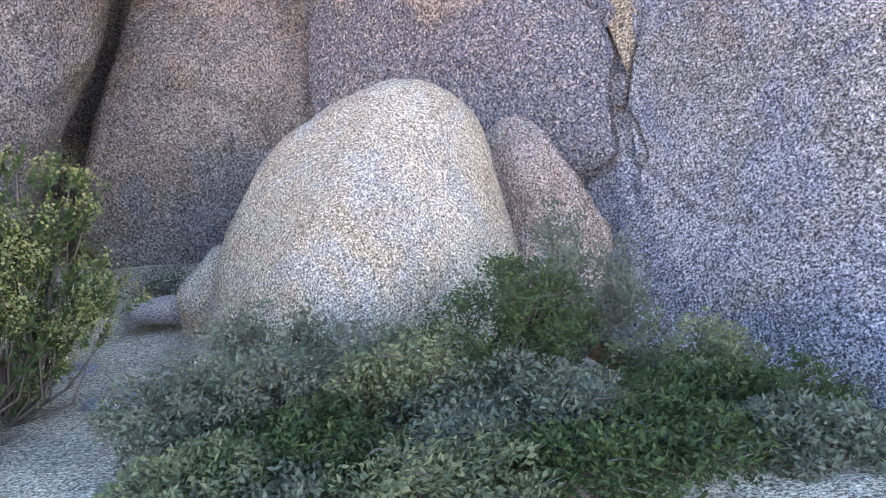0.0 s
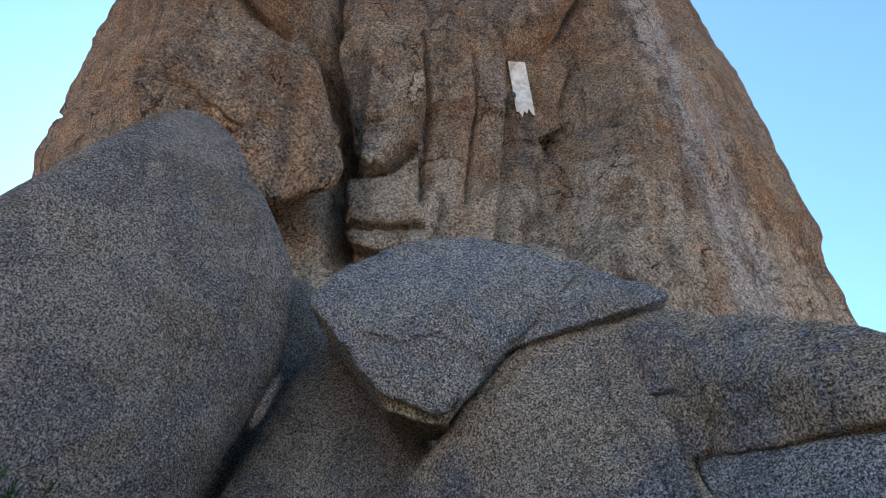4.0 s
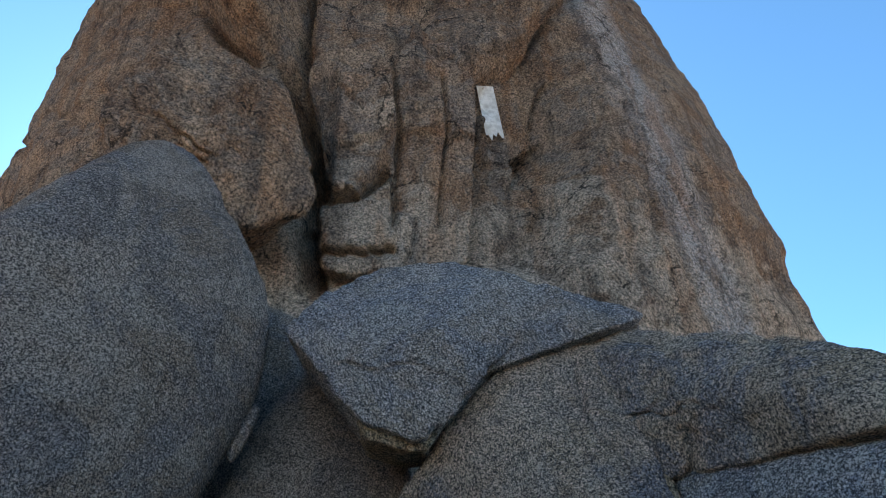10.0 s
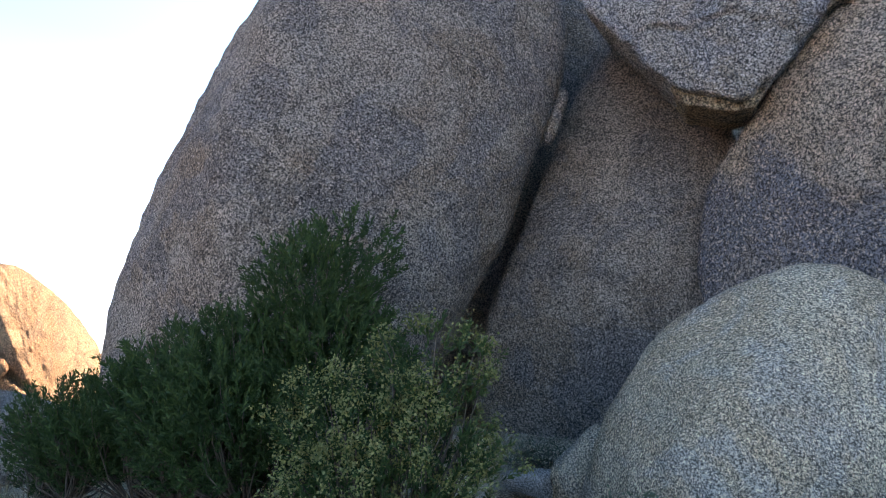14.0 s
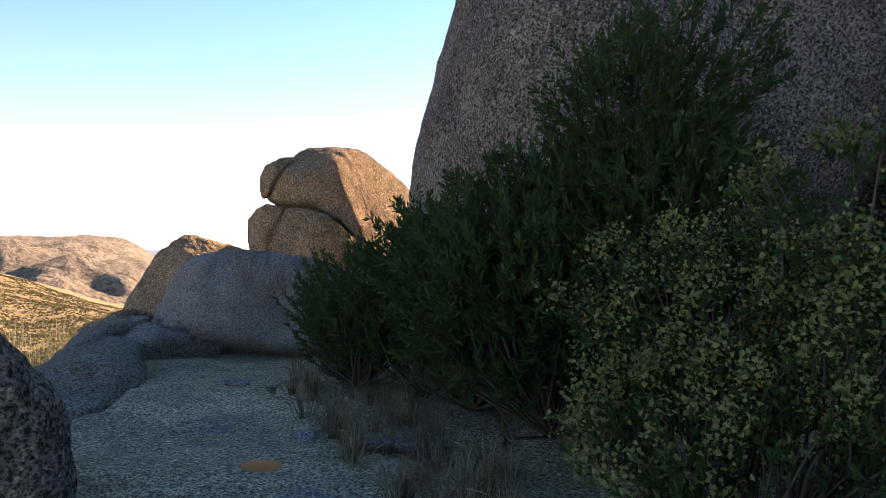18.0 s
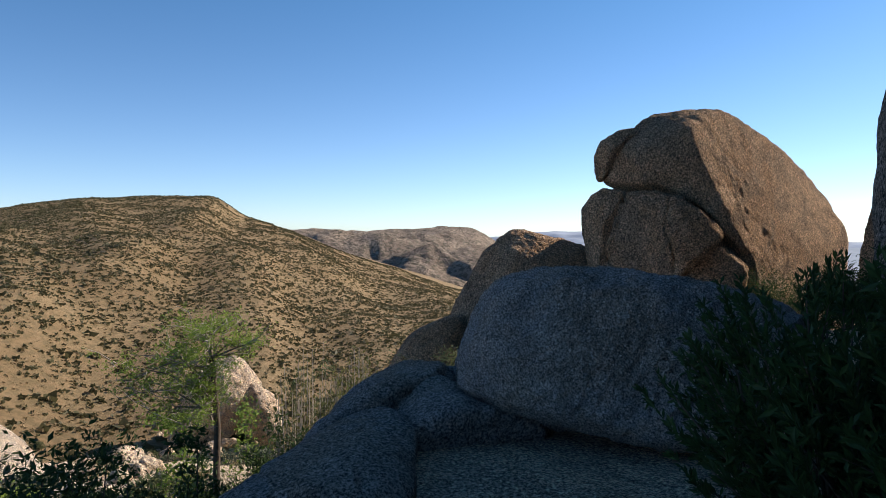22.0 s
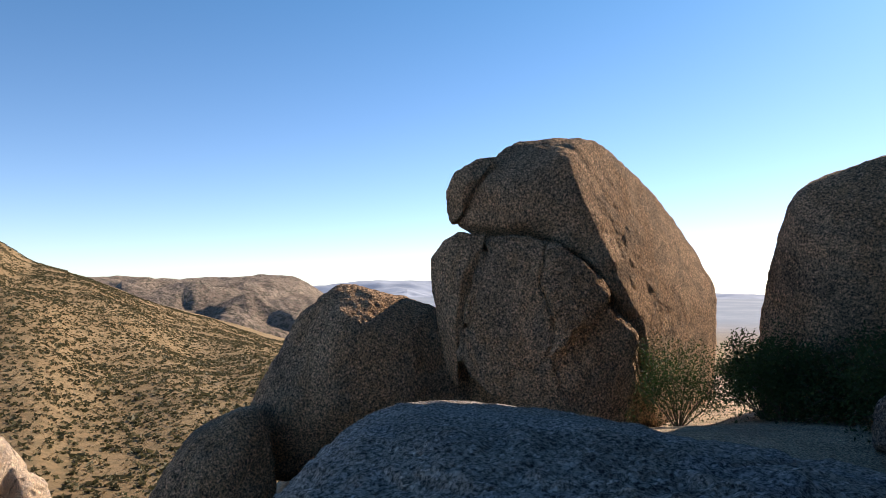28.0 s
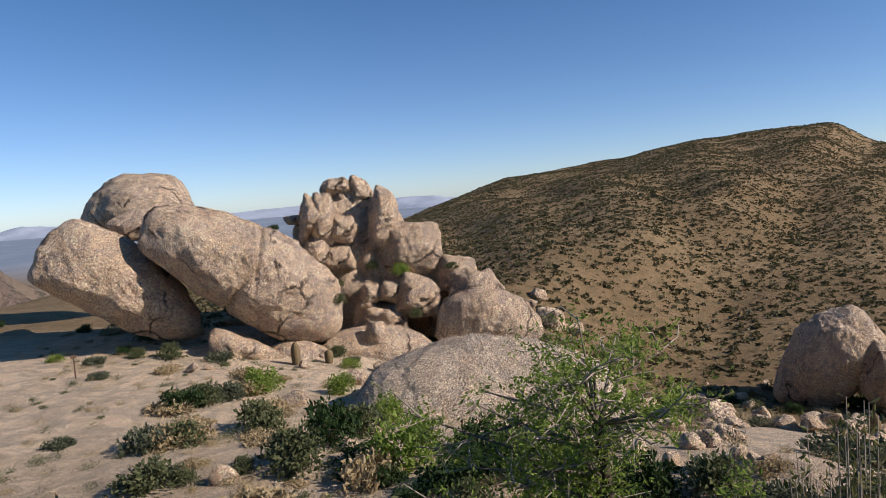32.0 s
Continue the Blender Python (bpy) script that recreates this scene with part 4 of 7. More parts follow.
boulder("rock_slab", [(-10.7, 4.85, 0.15), (-10.7, 5.2, 0.32), (-11.3, 5, -0.1), (-11.3, 5.25, 0.22), (-12.2, 5.3, -0.35), (-12.2, 5.6, -0.08), (-13, 5.65, -0.5), (-11, 5.9, 0.05), (-12.6, 6, -0.3), (-10.8, 4.7, -0.9), (-12.3, 5.2, -1.3), (-13, 5.8, -1.3), (-11, 6, -1)], BEDROCK, "low grey bedrock slab beside the path", level=6, edge=14, rough=0.03, seed=42)
boulder("rock_slab", [(-8.95, 4.5, 0.3), (-9, 5, 0.38), (-9.8, 4.5, 0.24), (-9.8, 4.85, 0.42), (-10.4, 4.65, 0.12), (-10.5, 5, 0.36), (-11.3, 5.05, 0.05), (-9.2, 5.6, 0.15), (-10.6, 5.7, 0.05), (-9.2, 4.4, -0.6), (-11, 4.7, -1.1), (-11.2, 5.6, -0.8), (-9.4, 5.6, -0.6)], BEDROCK, "flat bedrock slab sunk into the path", level=6, edge=14, rough=0.03, seed=43)
boulder("bedrock", [(-6.5, 3.0, 0.07), (-7.2, 3.05, 0.05), (-8.3, 3.05, 0.02), (-8.7, 3.35, -0.02), (-9.0, 3.65, 0.0), (-9.55, 4.1, 0.2), (-9.3, 4.38, 0.34), (-8.9, 4.5, 0.3), (-8.0, 4.3, 0.12), (-7.0, 3.7, 0.1), (-7.6, 3.45, 0.11), (-6.8, 3.0, -0.9), (-8.4, 3.0, -1.0), (-9.4, 3.8, -1), (-9.6, 4.6, -1), (-7, 4, -0.8)], BEDROCK, "worn grey bedrock hump sloping off the path", level=7, edge=34, fill=0.25, rough=0.012, seed=141, grit=(2.5, 0.03), blocks=(9, 0.05, 0.4))
boulder("rock_slab", [(-9.1, 3.65, 0.02), (-9.9, 3.95, 0.12), (-10.3, 4.2, 0.21), (-10.9, 4.75, 0.36), (-10.4, 4.95, 0.47), (-10.0, 5.0, 0.5), (-9.9, 4.55, 0.42), (-9.6, 4.2, 0.33), (-9.4, 3.65, -0.6), (-11, 4.6, -0.8), (-10, 5, -0.6)], BEDROCK, "long grey granite sheet lying against the low boulder", level=6, edge=30, fill=0.3, rough=0.015, seed=142, grit=(2.5, 0.03))
boulder("boulder", [(-4.84, 2.32, 0.93), (-4.84, 2.38, 1), (-4.85, 2.5, 1.02), (-4.86, 2.61, 0.96), (-4.86, 2.77, 0.8), (-4.84, 2.94, 0.51), (-4.85, 2.92, 0.28), (-4.84, 2.32, 0.4), (-4.55, 2.47, 0.89), (-4.56, 2.56, 0.93), (-4.56, 2.67, 0.83), (-4.56, 2.73, 0.62), (-5.74, 2.32, 0.87), (-5.75, 2.49, 0.93), (-5.76, 2.72, 0.78), (-5.75, 2.85, 0.44), (-4.8, 2.95, -0.2), (-4.8, 2.3, -0.2), (-5.8, 2.9, -0.2), (-5.8, 2.3, -0.2)], BROWN, "dark rounded boulder at the edge of the path", level=6, edge=11, rough=0.03, seed=44)
boulder("boulder", [(-20.45, 7.25, -1.51), (-20.32, 7.88, -0.27), (-20.19, 8.33, 0.82), (-20.08, 8.7, 1.33), (-19.93, 9.13, 1.61), (-19.83, 9.42, 1.55), (-19.65, 9.85, 1.43), (-19.24, 10.69, 1.25), (-19.01, 11.11, 0.51), (-18.93, 11.25, -0.72), (-19.55, 10.07, -1.94), (-19.42, 8.13, -0.45), (-19.26, 8.64, 0.65), (-19.13, 9, 1.02), (-19, 9.33, 0.93), (-18.74, 9.92, 0.51), (-18.95, 9.44, -0.62), (-23.21, 8.66, -0.96), (-22.95, 9.59, 0.67), (-22.71, 10.27, 1.22), (-22.47, 10.89, 1.09), (-21.96, 11.97, 0.46), (-22.39, 11.08, -1.23)], ORANGE, "smooth orange-brown granite boulder in half shade", grit=(2.4, 0.03), level=7, edge=26, rough=0.025, seed=45)
boulder("boulder", [(-19.47, 5.43, -3.08), (-19.43, 5.97, -1.57), (-19.37, 6.48, -0.84), (-19.24, 7.22, -0.31), (-19.16, 7.55, -0.32), (-19.11, 7.76, -1.29), (-19.1, 7.8, -3.45), (-19.01, 6.11, -2.19), (-18.94, 6.61, -1.12), (-18.85, 7.11, -0.89), (-18.83, 7.22, -2.32), (-21.83, 6.09, -2.62), (-21.72, 6.97, -1.08), (-21.56, 7.84, -0.74), (-21.51, 8.05, -2.83)], ORANGE, "low dark boulder below the orange one", level=6, edge=20, rough=0.05, seed=46)
bb = new("split_boulder")
bb.location = (-18.5, 12.5, -0.6)
tagged(bb, "big cracked orange-brown boulder split by dark seams, sunlit on one side", "boulder")
boulder("head", [(-18.87, 10.88, 2.69), (-18.7, 10.92, 3.0), (-18.5, 11.13, 3.55), (-18.52, 11.4, 3.85), (-18.53, 11.69, 4.05), (-18.65, 11.97, 4.29), (-18.33, 12.43, 4.29), (-17.98, 12.88, 4.33), (-18.21, 13.71, 4.34), (-18.62, 14.54, 4.09), (-19.13, 15.86, 3.67), (-19.46, 17.04, 2.99), (-19.52, 17.71, 2.36), (-19.49, 18.28, 1.65), (-19.49, 18.23, 0.56), (-19.24, 17.75, -1.28), (-17.2, 12.08, 3.74), (-16.94, 12.27, 2.88), (-16.8, 12.67, 2.13), (-16.71, 13.06, 1.19), (-16.63, 13.28, -0.56), (-17.72, 11.3, 3.29), (-17.83, 11.27, 2.66), (-18.28, 11.1, 2.75), (-19.21, 11.16, -0.61), (-19.54, 11.18, 1.2)], ORANGE, "", parent=bb, grit=(3.2, 0.03), level=7, edge=44, fill=0.78, rough=0.006, seed=47, hub=(-8.21, 5.03, 1.71), joints=[([(-29.58, 2.66), (-26.26, 2.22), (-23.36, 2.12), (-21.62, 1.72), (-20.18, 1.06), (-18.82, 0.22), (-17.63, -0.79), (-16.83, -1.71), (-16.46, -3.24), (-16.45, -4.52)], 0.2, 0.4), ([(-24.67, 5.57), (-26.52, 4.95), (-28.51, 3.38), (-29.25, 2.7)], 0.12, 0.25)])
boulder("cap", [(-18.9, 10.67, 3.35), (-18.79, 10.79, 3.68), (-18.55, 11.12, 3.9), (-18.46, 11.46, 3.95), (-18.36, 11.08, 3.52), (-18.6, 10.82, 2.87), (-18.81, 10.76, 2.78), (-18.93, 10.7, 3.08), (-18.4, 10.82, 3.46), (-19.9, 11.47, 3.35), (-19.55, 11.92, 3.9), (-19.36, 11.88, 3.52), (-19.81, 11.56, 2.78)], ORANGE, "", parent=bb, grit=(2.6, 0.03), level=6, edge=46, fill=0.8, rough=0.015, seed=57)
boulder("left_half", [(-18.75, 10.33, 2.1), (-18.65, 10.49, 2.44), (-18.34, 10.62, 2.57), (-17.99, 10.94, 2.45), (-18.02, 10.84, 1.91), (-18.09, 10.72, 1.54), (-18.18, 10.57, 0.7), (-18.33, 10.63, -0.05), (-18.66, 10.56, 0.34), (-18.72, 10.38, 1.24), (-18.04, 10.5, 1.81), (-18.16, 10.44, 0.89), (-19.95, 11.28, 2.1), (-19.54, 11.57, 2.57), (-19.22, 11.79, 1.91), (-19.38, 11.52, 0.7), (-19.86, 11.51, 0.34)], ORANGE, "", parent=bb, grit=(2.4, 0.025), level=6, edge=46, fill=0.82, rough=0.012, seed=48, hub=(-8.21, 5.03, 1.71), joints=[([(-26.21, 2.07), (-26.84, 0.81), (-27.49, -0.48), (-28.54, -2.88), (-28.76, -5.01)], 0.12, 0.3)])
boulder("right_half", [(-17.76, 10.84, 2.4), (-17.32, 11.25, 2.45), (-17.05, 11.55, 2.34), (-16.8, 11.82, 2.07), (-16.61, 12.14, 1.71), (-16.49, 12.49, 1.28), (-16.49, 12.82, 0.83), (-16.53, 12.79, 0.01), (-16.59, 12.71, -0.61), (-17.06, 11.37, -0.49), (-17.33, 10.91, -0.12), (-17.97, 10.48, 0.45), (-17.94, 10.67, 1.59), (-17.07, 11.12, 1.65), (-16.78, 11.45, 1.65), (-16.59, 11.54, 0.79), (-17.13, 10.96, 0.77), (-16.52, 12.06, 0.51), (-16.64, 11.71, -0.09), (-19.06, 11.84, 2.4), (-18.1, 12.82, 2.07), (-17.79, 13.82, 0.83), (-17.89, 13.71, -0.61), (-19.27, 11.48, 0.45)], ORANGE, "", parent=bb, grit=(2.6, 0.05), level=7, edge=46, fill=0.82, rough=0.02, seed=49, blocks=(16, 0.12, 1.3), seams=[([(-17.25, 11.29, 1.87), (-17.0, 11.56, 1.92), (-16.95, 11.63, 1.56), (-16.93, 11.55, 1.21), (-16.75, 11.67, 0.86)], 0.05, 0.16), ([(-17.37, 11.02, 0.57), (-17.31, 11.08, 0.93), (-17.16, 11.34, 1.42)], 0.05, 0.14), ([(-16.98, 11.83, 2.02), (-16.85, 11.84, 1.47), (-16.78, 11.8, 0.94)], 0.05, 0.16)], hub=(-8.21, 5.03, 1.71), joints=[([(-26.21, 2.07), (-26.84, 0.81), (-27.49, -0.48), (-28.54, -2.88), (-28.76, -5.01)], 0.12, 0.3)])
boulder("boulder", [(-15.91, 15.04, -0.25), (-15.72, 15.19, 2.09), (-15.4, 15.45, 3.32), (-14.94, 15.79, 3.57), (-14, 16.39, 3.72), (-13.58, 16.63, 3.2), (-13.41, 16.72, 2.29), (-13.29, 16.78, 0.08), (-14.5, 16.08, -0.66), (-14.73, 14.95, 0.94), (-14.49, 15.12, 2.54), (-13.86, 15.54, 2.73), (-13.59, 15.71, 2.08), (-14.08, 15.4, 0.74), (-17.31, 17.77, 0.47), (-16.88, 18.08, 2.86), (-15.74, 18.85, 3.13), (-15.25, 19.14, 2.18), (-16.14, 18.59, 0.18)], ORANGE, "shaded brown boulder behind dark shrubs, with a sign", level=6, edge=12, rough=0.02, seed=50)
# filler rock, added to plug the gap from behind and keep it dark
boulder("boulder", [(-3.0, 11.7, 8.25), (-1.5, 12.0, 7.9), (-1.65, 13.55, 3.1), (-3.03, 13.21, -0.46), (-5.77, 12.06, -0.3), (-5.57, 12.26, 2.17), (-3.72, 14.59, 9.92), (-1.88, 14.93, 9.47), (-1.81, 14.94, 3.27), (-3.36, 14.68, -0.68), (-6.5, 13.6, -0.53)], BROWN, "added boulder that closes the deep gap between two others", level=5, edge=12, rough=0.04, seed=33)
CORNERS_RSM1 = [(-12.01, 11.49, 0.48), (-11.96, 11.53, 0.73), (-11.67, 11.72, 0.77), (-11.52, 11.81, 0.57), (-11.61, 11.76, 0.39), (-11.77, 11.41, 0.56), (-11.6, 11.52, 0.7), (-11.58, 11.54, 0.52), (-12.22, 11.95, 0.51), (-11.97, 12.12, 0.71), (-11.93, 12.15, 0.45)]
CORNERS_RSM2 = [(-10.05, 10.35, 0.09), (-10.03, 10.36, 0.43), (-9.74, 10.5, 0.52), (-9.32, 10.68, 0.37), (-9.32, 10.68, -0.08), (-9.75, 10.5, -0.19), (-9.78, 10.26, 0.18), (-9.64, 10.33, 0.39), (-9.44, 10.41, 0.1), (-10.29, 11.13, 0.12), (-10.06, 11.24, 0.41), (-9.74, 11.37, 0)]
CORNERS_RSM3 = [(-11.14, 10.87, 0.45), (-11.09, 10.91, 0.7), (-10.88, 11.03, 0.82), (-10.73, 11.12, 0.65), (-10.63, 11.18, 0.41), (-10.91, 10.78, 0.56), (-10.79, 10.86, 0.73), (-10.67, 10.93, 0.54), (-11.33, 11.35, 0.5), (-11.14, 11.46, 0.75), (-10.96, 11.56, 0.47)]
CORNERS_RSM4 = [(-12.46, 12.19, 0.06), (-12.43, 12.2, 0.49), (-12.2, 12.33, 0.63), (-12.04, 12.41, 0.3), (-12.22, 12.32, -0.02), (-12.26, 12.07, 0.22), (-12.14, 12.13, 0.48), (-12.15, 12.13, 0.18), (-12.64, 12.66, 0.14), (-12.46, 12.76, 0.52), (-12.47, 12.75, 0.08)]
boulder("boulder", [(-9.56, 9.47, 0.59), (-9.54, 9.72, 0.64), (-9.37, 9.8, 0.65), (-9.12, 9.79, 0.62), (-8.9, 9.51, 0.45), (-8.74, 9.28, 0.23), (-9.35, 9.18, 0.38), (-9.01, 8.97, 0.27), (-9.15, 9.21, 0.57), (-8.88, 9.2, 0.51), (-9.94, 10.6, 0.37), (-9.52, 10.79, 0.39), (-9.37, 10.78, 0.09), (-9.86, 10.31, -0.2), (-9.5, 9.1, -0.3), (-8.7, 9.1, -0.3)], BROWN, "low brown-grey granite boulder in the shade beside dark shrubs", level=6, edge=14, rough=0.03, seed=57, grit=(6.0, 0.02))
for n_, c_ in enumerate((CORNERS_RSM1, CORNERS_RSM2, CORNERS_RSM3, CORNERS_RSM4)):
    boulder("rock", c_, BROWN, "small grey-brown rock among dark shrubs", level=5, edge=11, rough=0.05, seed=51 + n_)

# ---- the valley ----
boulder("boulder", [(-30.02, -31.63, -0.49), (-30.07, -31.6, 0.73), (-31.02, -31, 1.87), (-32.99, -29.65, 1.62), (-36.38, -26.89, -0.4), (-38.53, -24.81, -3.37), (-38.55, -24.79, -5.44), (-38.08, -25.27, -7.09), (-35.51, -27.66, -6.47), (-33.51, -29.27, -4.14), (-30.96, -28.4, -1.19), (-31.44, -28.06, -0.04), (-34, -26.06, -1.17), (-35.03, -25.15, -3.52), (-33.58, -26.41, -4.02), (-35.73, -37.48, -0.99), (-36.57, -36.92, 0.69), (-41.06, -33.44, -0.96), (-42.88, -31.77, -4.45), (-40.33, -34.06, -5.18)], VALLEY, "huge tilted sunlit boulder with a zigzag crack", grit=(0.7, 0.13), level=6, edge=22, rough=0.02, seed=61, cracks=[((-35.24, -27.89, -1.59), (0.74, -0.64, 0.18), 0.12, 0.35, 3), ((-34.44, -28.53, -3.13), (0.51, -0.50, 0.70), 0.12, 0.4, 3)], group="tilted boulders")
boulder("boulder", [(-25.86, -36.04, -1.62), (-26.74, -35.64, 0.66), (-28.18, -34.94, 1.58), (-30.64, -33.59, 0.26), (-32.61, -32.36, -2.58), (-33.44, -31.79, -4.72), (-33.47, -31.77, -5.91), (-32.06, -32.71, -6.32), (-29.95, -33.99, -5.1), (-27.33, -35.37, -2.75), (-26.97, -33.31, -1.92), (-28.11, -32.72, -0.37), (-30.23, -31.51, -2.39), (-30.63, -31.26, -3.94), (-28.97, -32.25, -3.59), (-30.48, -42.73, -1.9), (-32.43, -41.75, 0.37), (-36.09, -39.63, -2.58), (-36.79, -39.18, -4.88), (-33.9, -40.95, -4.34)], VALLEY, "huge tilted sunlit boulder resting on others", grit=(0.7, 0.13), level=6, edge=22, rough=0.02, seed=62, group="tilted boulders")
boulder("boulder", [(-31.68, -37.61, 1.1), (-32.83, -36.95, 1.9), (-33.92, -36.27, 1.99), (-33.76, -36.37, -0), (-32.11, -37.37, -0.19), (-31.79, -36.4, 1.04), (-32.84, -35.76, 1.45), (-31.99, -36.28, 0.43), (-34.55, -41.73, 1.06), (-36.21, -40.74, 1.65), (-34.86, -41.55, 0.18)], VALLEY, "sharp slab on top of the tilted boulders", grit=(0.7, 0.13), level=5, edge=12, rough=0.02, seed=63)
boulder("boulder", [(-37.11, -50.59, 1.1), (-37.99, -50.12, 3.64), (-39.58, -49.22, 4.87), (-42.94, -47.1, 4.69), (-43.98, -46.38, 2.55), (-44.15, -46.26, 0.21), (-40.49, -48.67, -0.34), (-36.98, -46.1, 1.72), (-38.15, -45.41, 3.51), (-40.21, -44.12, 2.42), (-38.58, -45.15, 1.06), (-42.09, -56.99, 1.48), (-44.05, -55.86, 4.14), (-47.53, -53.65, 2.51), (-44.78, -55.43, 0.48)], VALLEY, "rounded tan dome rock behind the tilted boulders", grit=(0.7, 0.13), level=5, edge=12, rough=0.03, seed=64)
CORNERS_SLABC = [(-31.57, -28.21, -5.43), (-31.94, -27.94, -5.17), (-33.07, -27.07, -6.03), (-34.55, -25.84, -7.14), (-34.39, -25.99, -7.78), (-31.56, -28.22, -7.05), (-31.93, -27.33, -5.85), (-32.65, -26.77, -6.14), (-33.27, -26.27, -6.97), (-33.76, -30.32, -5.75), (-34.86, -29.49, -6.16), (-35.81, -28.72, -7.34)]
CORNERS_SLABD = [(-34.45, -27.24, -8.04), (-34.77, -26.97, -6.9), (-36, -25.89, -6.78), (-37.16, -24.78, -7.5), (-37.32, -24.62, -8.77), (-35.62, -26.24, -8.97), (-34.54, -25.85, -7.7), (-35.27, -25.2, -7.11), (-35.89, -24.62, -8.04), (-38.18, -30.64, -7.98), (-39.35, -29.6, -7.12), (-40.35, -28.66, -8.46)]
CORNERS_SLABE = [(-38.09, -26.67, -7.52), (-39, -25.76, -6.86), (-41.4, -23.08, -6.94), (-42.72, -21.4, -7.9), (-42.44, -21.78, -9.37), (-40.29, -24.38, -10.15), (-38.87, -25.89, -9.14), (-38.6, -24.74, -7.7), (-40.15, -23.02, -7.43), (-40.64, -22.43, -8.57), (-38.96, -24.35, -8.46), (-42.43, -29.4, -7.77), (-44.91, -26.68, -7.38), (-45.7, -25.72, -9.02), (-43.01, -28.8, -8.86)]
for n_, c_ in enumerate((CORNERS_SLABC, CORNERS_SLABD, CORNERS_SLABE)):
    boulder("rock_slab", c_, VALLEY, "pale flat rock slab below the tilted boulders", grit=(0.7, 0.13), level=5, edge=10, rough=0.02, seed=65 + n_)
boulder("boulder", [(-44.73, -22.04, -8.09), (-44.94, -21.74, -5.75), (-45.62, -20.75, -5.25), (-47.27, -18.1, -5.26), (-48.16, -16.48, -6.95), (-48.27, -16.25, -9.35), (-46.31, -19.7, -9.91), (-44.69, -19.99, -7.4), (-45.09, -19.38, -6.07), (-46.3, -17.38, -6.87), (-45.41, -18.88, -8.25), (-49.47, -24, -7.81), (-50.12, -23.03, -5.89), (-52.03, -19.84, -7.05), (-50.62, -22.23, -9.03)], VALLEY, "pale square-topped boulder among green shrubs", grit=(0.7, 0.13), level=5, edge=12, rough=0.02, seed=70)
boulder("boulder", [(-26.02, -12.88, -7.4), (-27.08, -12.98, -5.77), (-28.78, -12.35, -4.82), (-30.42, -11.63, -4.59), (-32.29, -10.65, -4.68), (-34.24, -9.01, -5.28), (-35.69, -7.82, -6.22), (-36.3, -6.39, -7.95), (-35.76, -5.89, -9.9), (-27.3, -11.04, -5.96), (-29.09, -9.3, -5.93), (-31.27, -7.62, -6.65), (-28.97, -10.66, -5.03), (-31.17, -8.99, -5.38), (-25.71, -11.92, -7.76), (-28.12, -8.43, -8.85), (-33.1, -6.18, -10.37), (-32.57, -16.46, -6.55), (-37.22, -13.73, -6.19), (-41.08, -9.88, -7.88), (-40.13, -9.04, -11.61), (-31.6, -15.98, -9.91)], GREYV, "great grey rounded boulder sloping into shrubs", grit=(0.7, 0.10), level=7, edge=14, rough=0.015, seed=71)
boulder("boulder", [(-32.12, -11.64, -5.1), (-32.77, -9.71, -4.92), (-33.0, -7.86, -5.53), (-32.99, -5.74, -6.83), (-32.66, -3.82, -8.13), (-32.03, -2.35, -9.32), (-30.19, -5.22, -9.55), (-28.97, -8.32, -9.23), (-30.63, -6.62, -7.41), (-30.82, -4.98, -8.45), (-30.84, -8.71, -6.09), (-36.12, -13.84, -5.9), (-37.0, -10.06, -6.33), (-36.66, -6.02, -8.93), (-36.03, -4.55, -10.12), (-32.97, -10.52, -10.03)], GREYV, "long pale shoulder of rock sloping down beside the great boulder", grit=(0.7, 0.10), level=6, edge=14, rough=0.012, seed=171)
boulder("boulder", [(-25.45, -12.2, -6.59), (-25.86, -12.15, -6.12), (-26.22, -11.71, -6.2), (-26.15, -11.26, -6.93), (-25.74, -11.27, -7.48), (-25.2, -11.91, -7.46), (-25.49, -11.47, -6.42), (-27.14, -13.08, -6.76), (-27.1, -12.61, -8.2)], GREYV, "small rounded boulder at the foot of the great one", grit=(0.7, 0.10), level=5, edge=11, rough=0.03, seed=72)
boulder("rock_core", [(-42.83, -35.21, -10.06), (-44.24, -33.93, -1.82), (-45.85, -32.35, 0.95), (-48.34, -29.6, 0.69), (-50.07, -27.44, -2.08), (-51.45, -25.52, -5.31), (-53.69, -21.98, -8.25), (-54.23, -21.03, -11.9), (-48.5, -29.41, -12.84), (-44.56, -30.8, -7.54), (-45.95, -29.31, -2.14), (-47.96, -26.89, -3.64), (-49.81, -24.38, -6.63), (-47.2, -27.84, -8.8), (-49.61, -38.48, -8.78), (-51.95, -36.08, -0.98), (-55.29, -32.13, -3.14), (-58.27, -27.91, -7.48), (-54.04, -33.69, -10.66)], VALLEY, "pale jumbled rock mass under the stacked boulders", grit=(0.7, 0.13), level=6, edge=16, rough=0.05, seed=79, blocks=(30, 0.9, 1.0))
CORNERS_PILE00 = [(-42.49, -32.14, -1.4), (-43.75, -30.91, -0.24), (-43.98, -30.68, 0.6), (-43.85, -30.81, 1.47), (-43, -31.66, 1.98), (-42.57, -32.07, 0.31), (-42.22, -31.02, -0.37), (-42.89, -30.36, 0.54), (-42.45, -30.8, 1.17), (-45.19, -34.41, -0.75), (-46.22, -33.4, 0.55), (-45.54, -34.07, 1.45)]
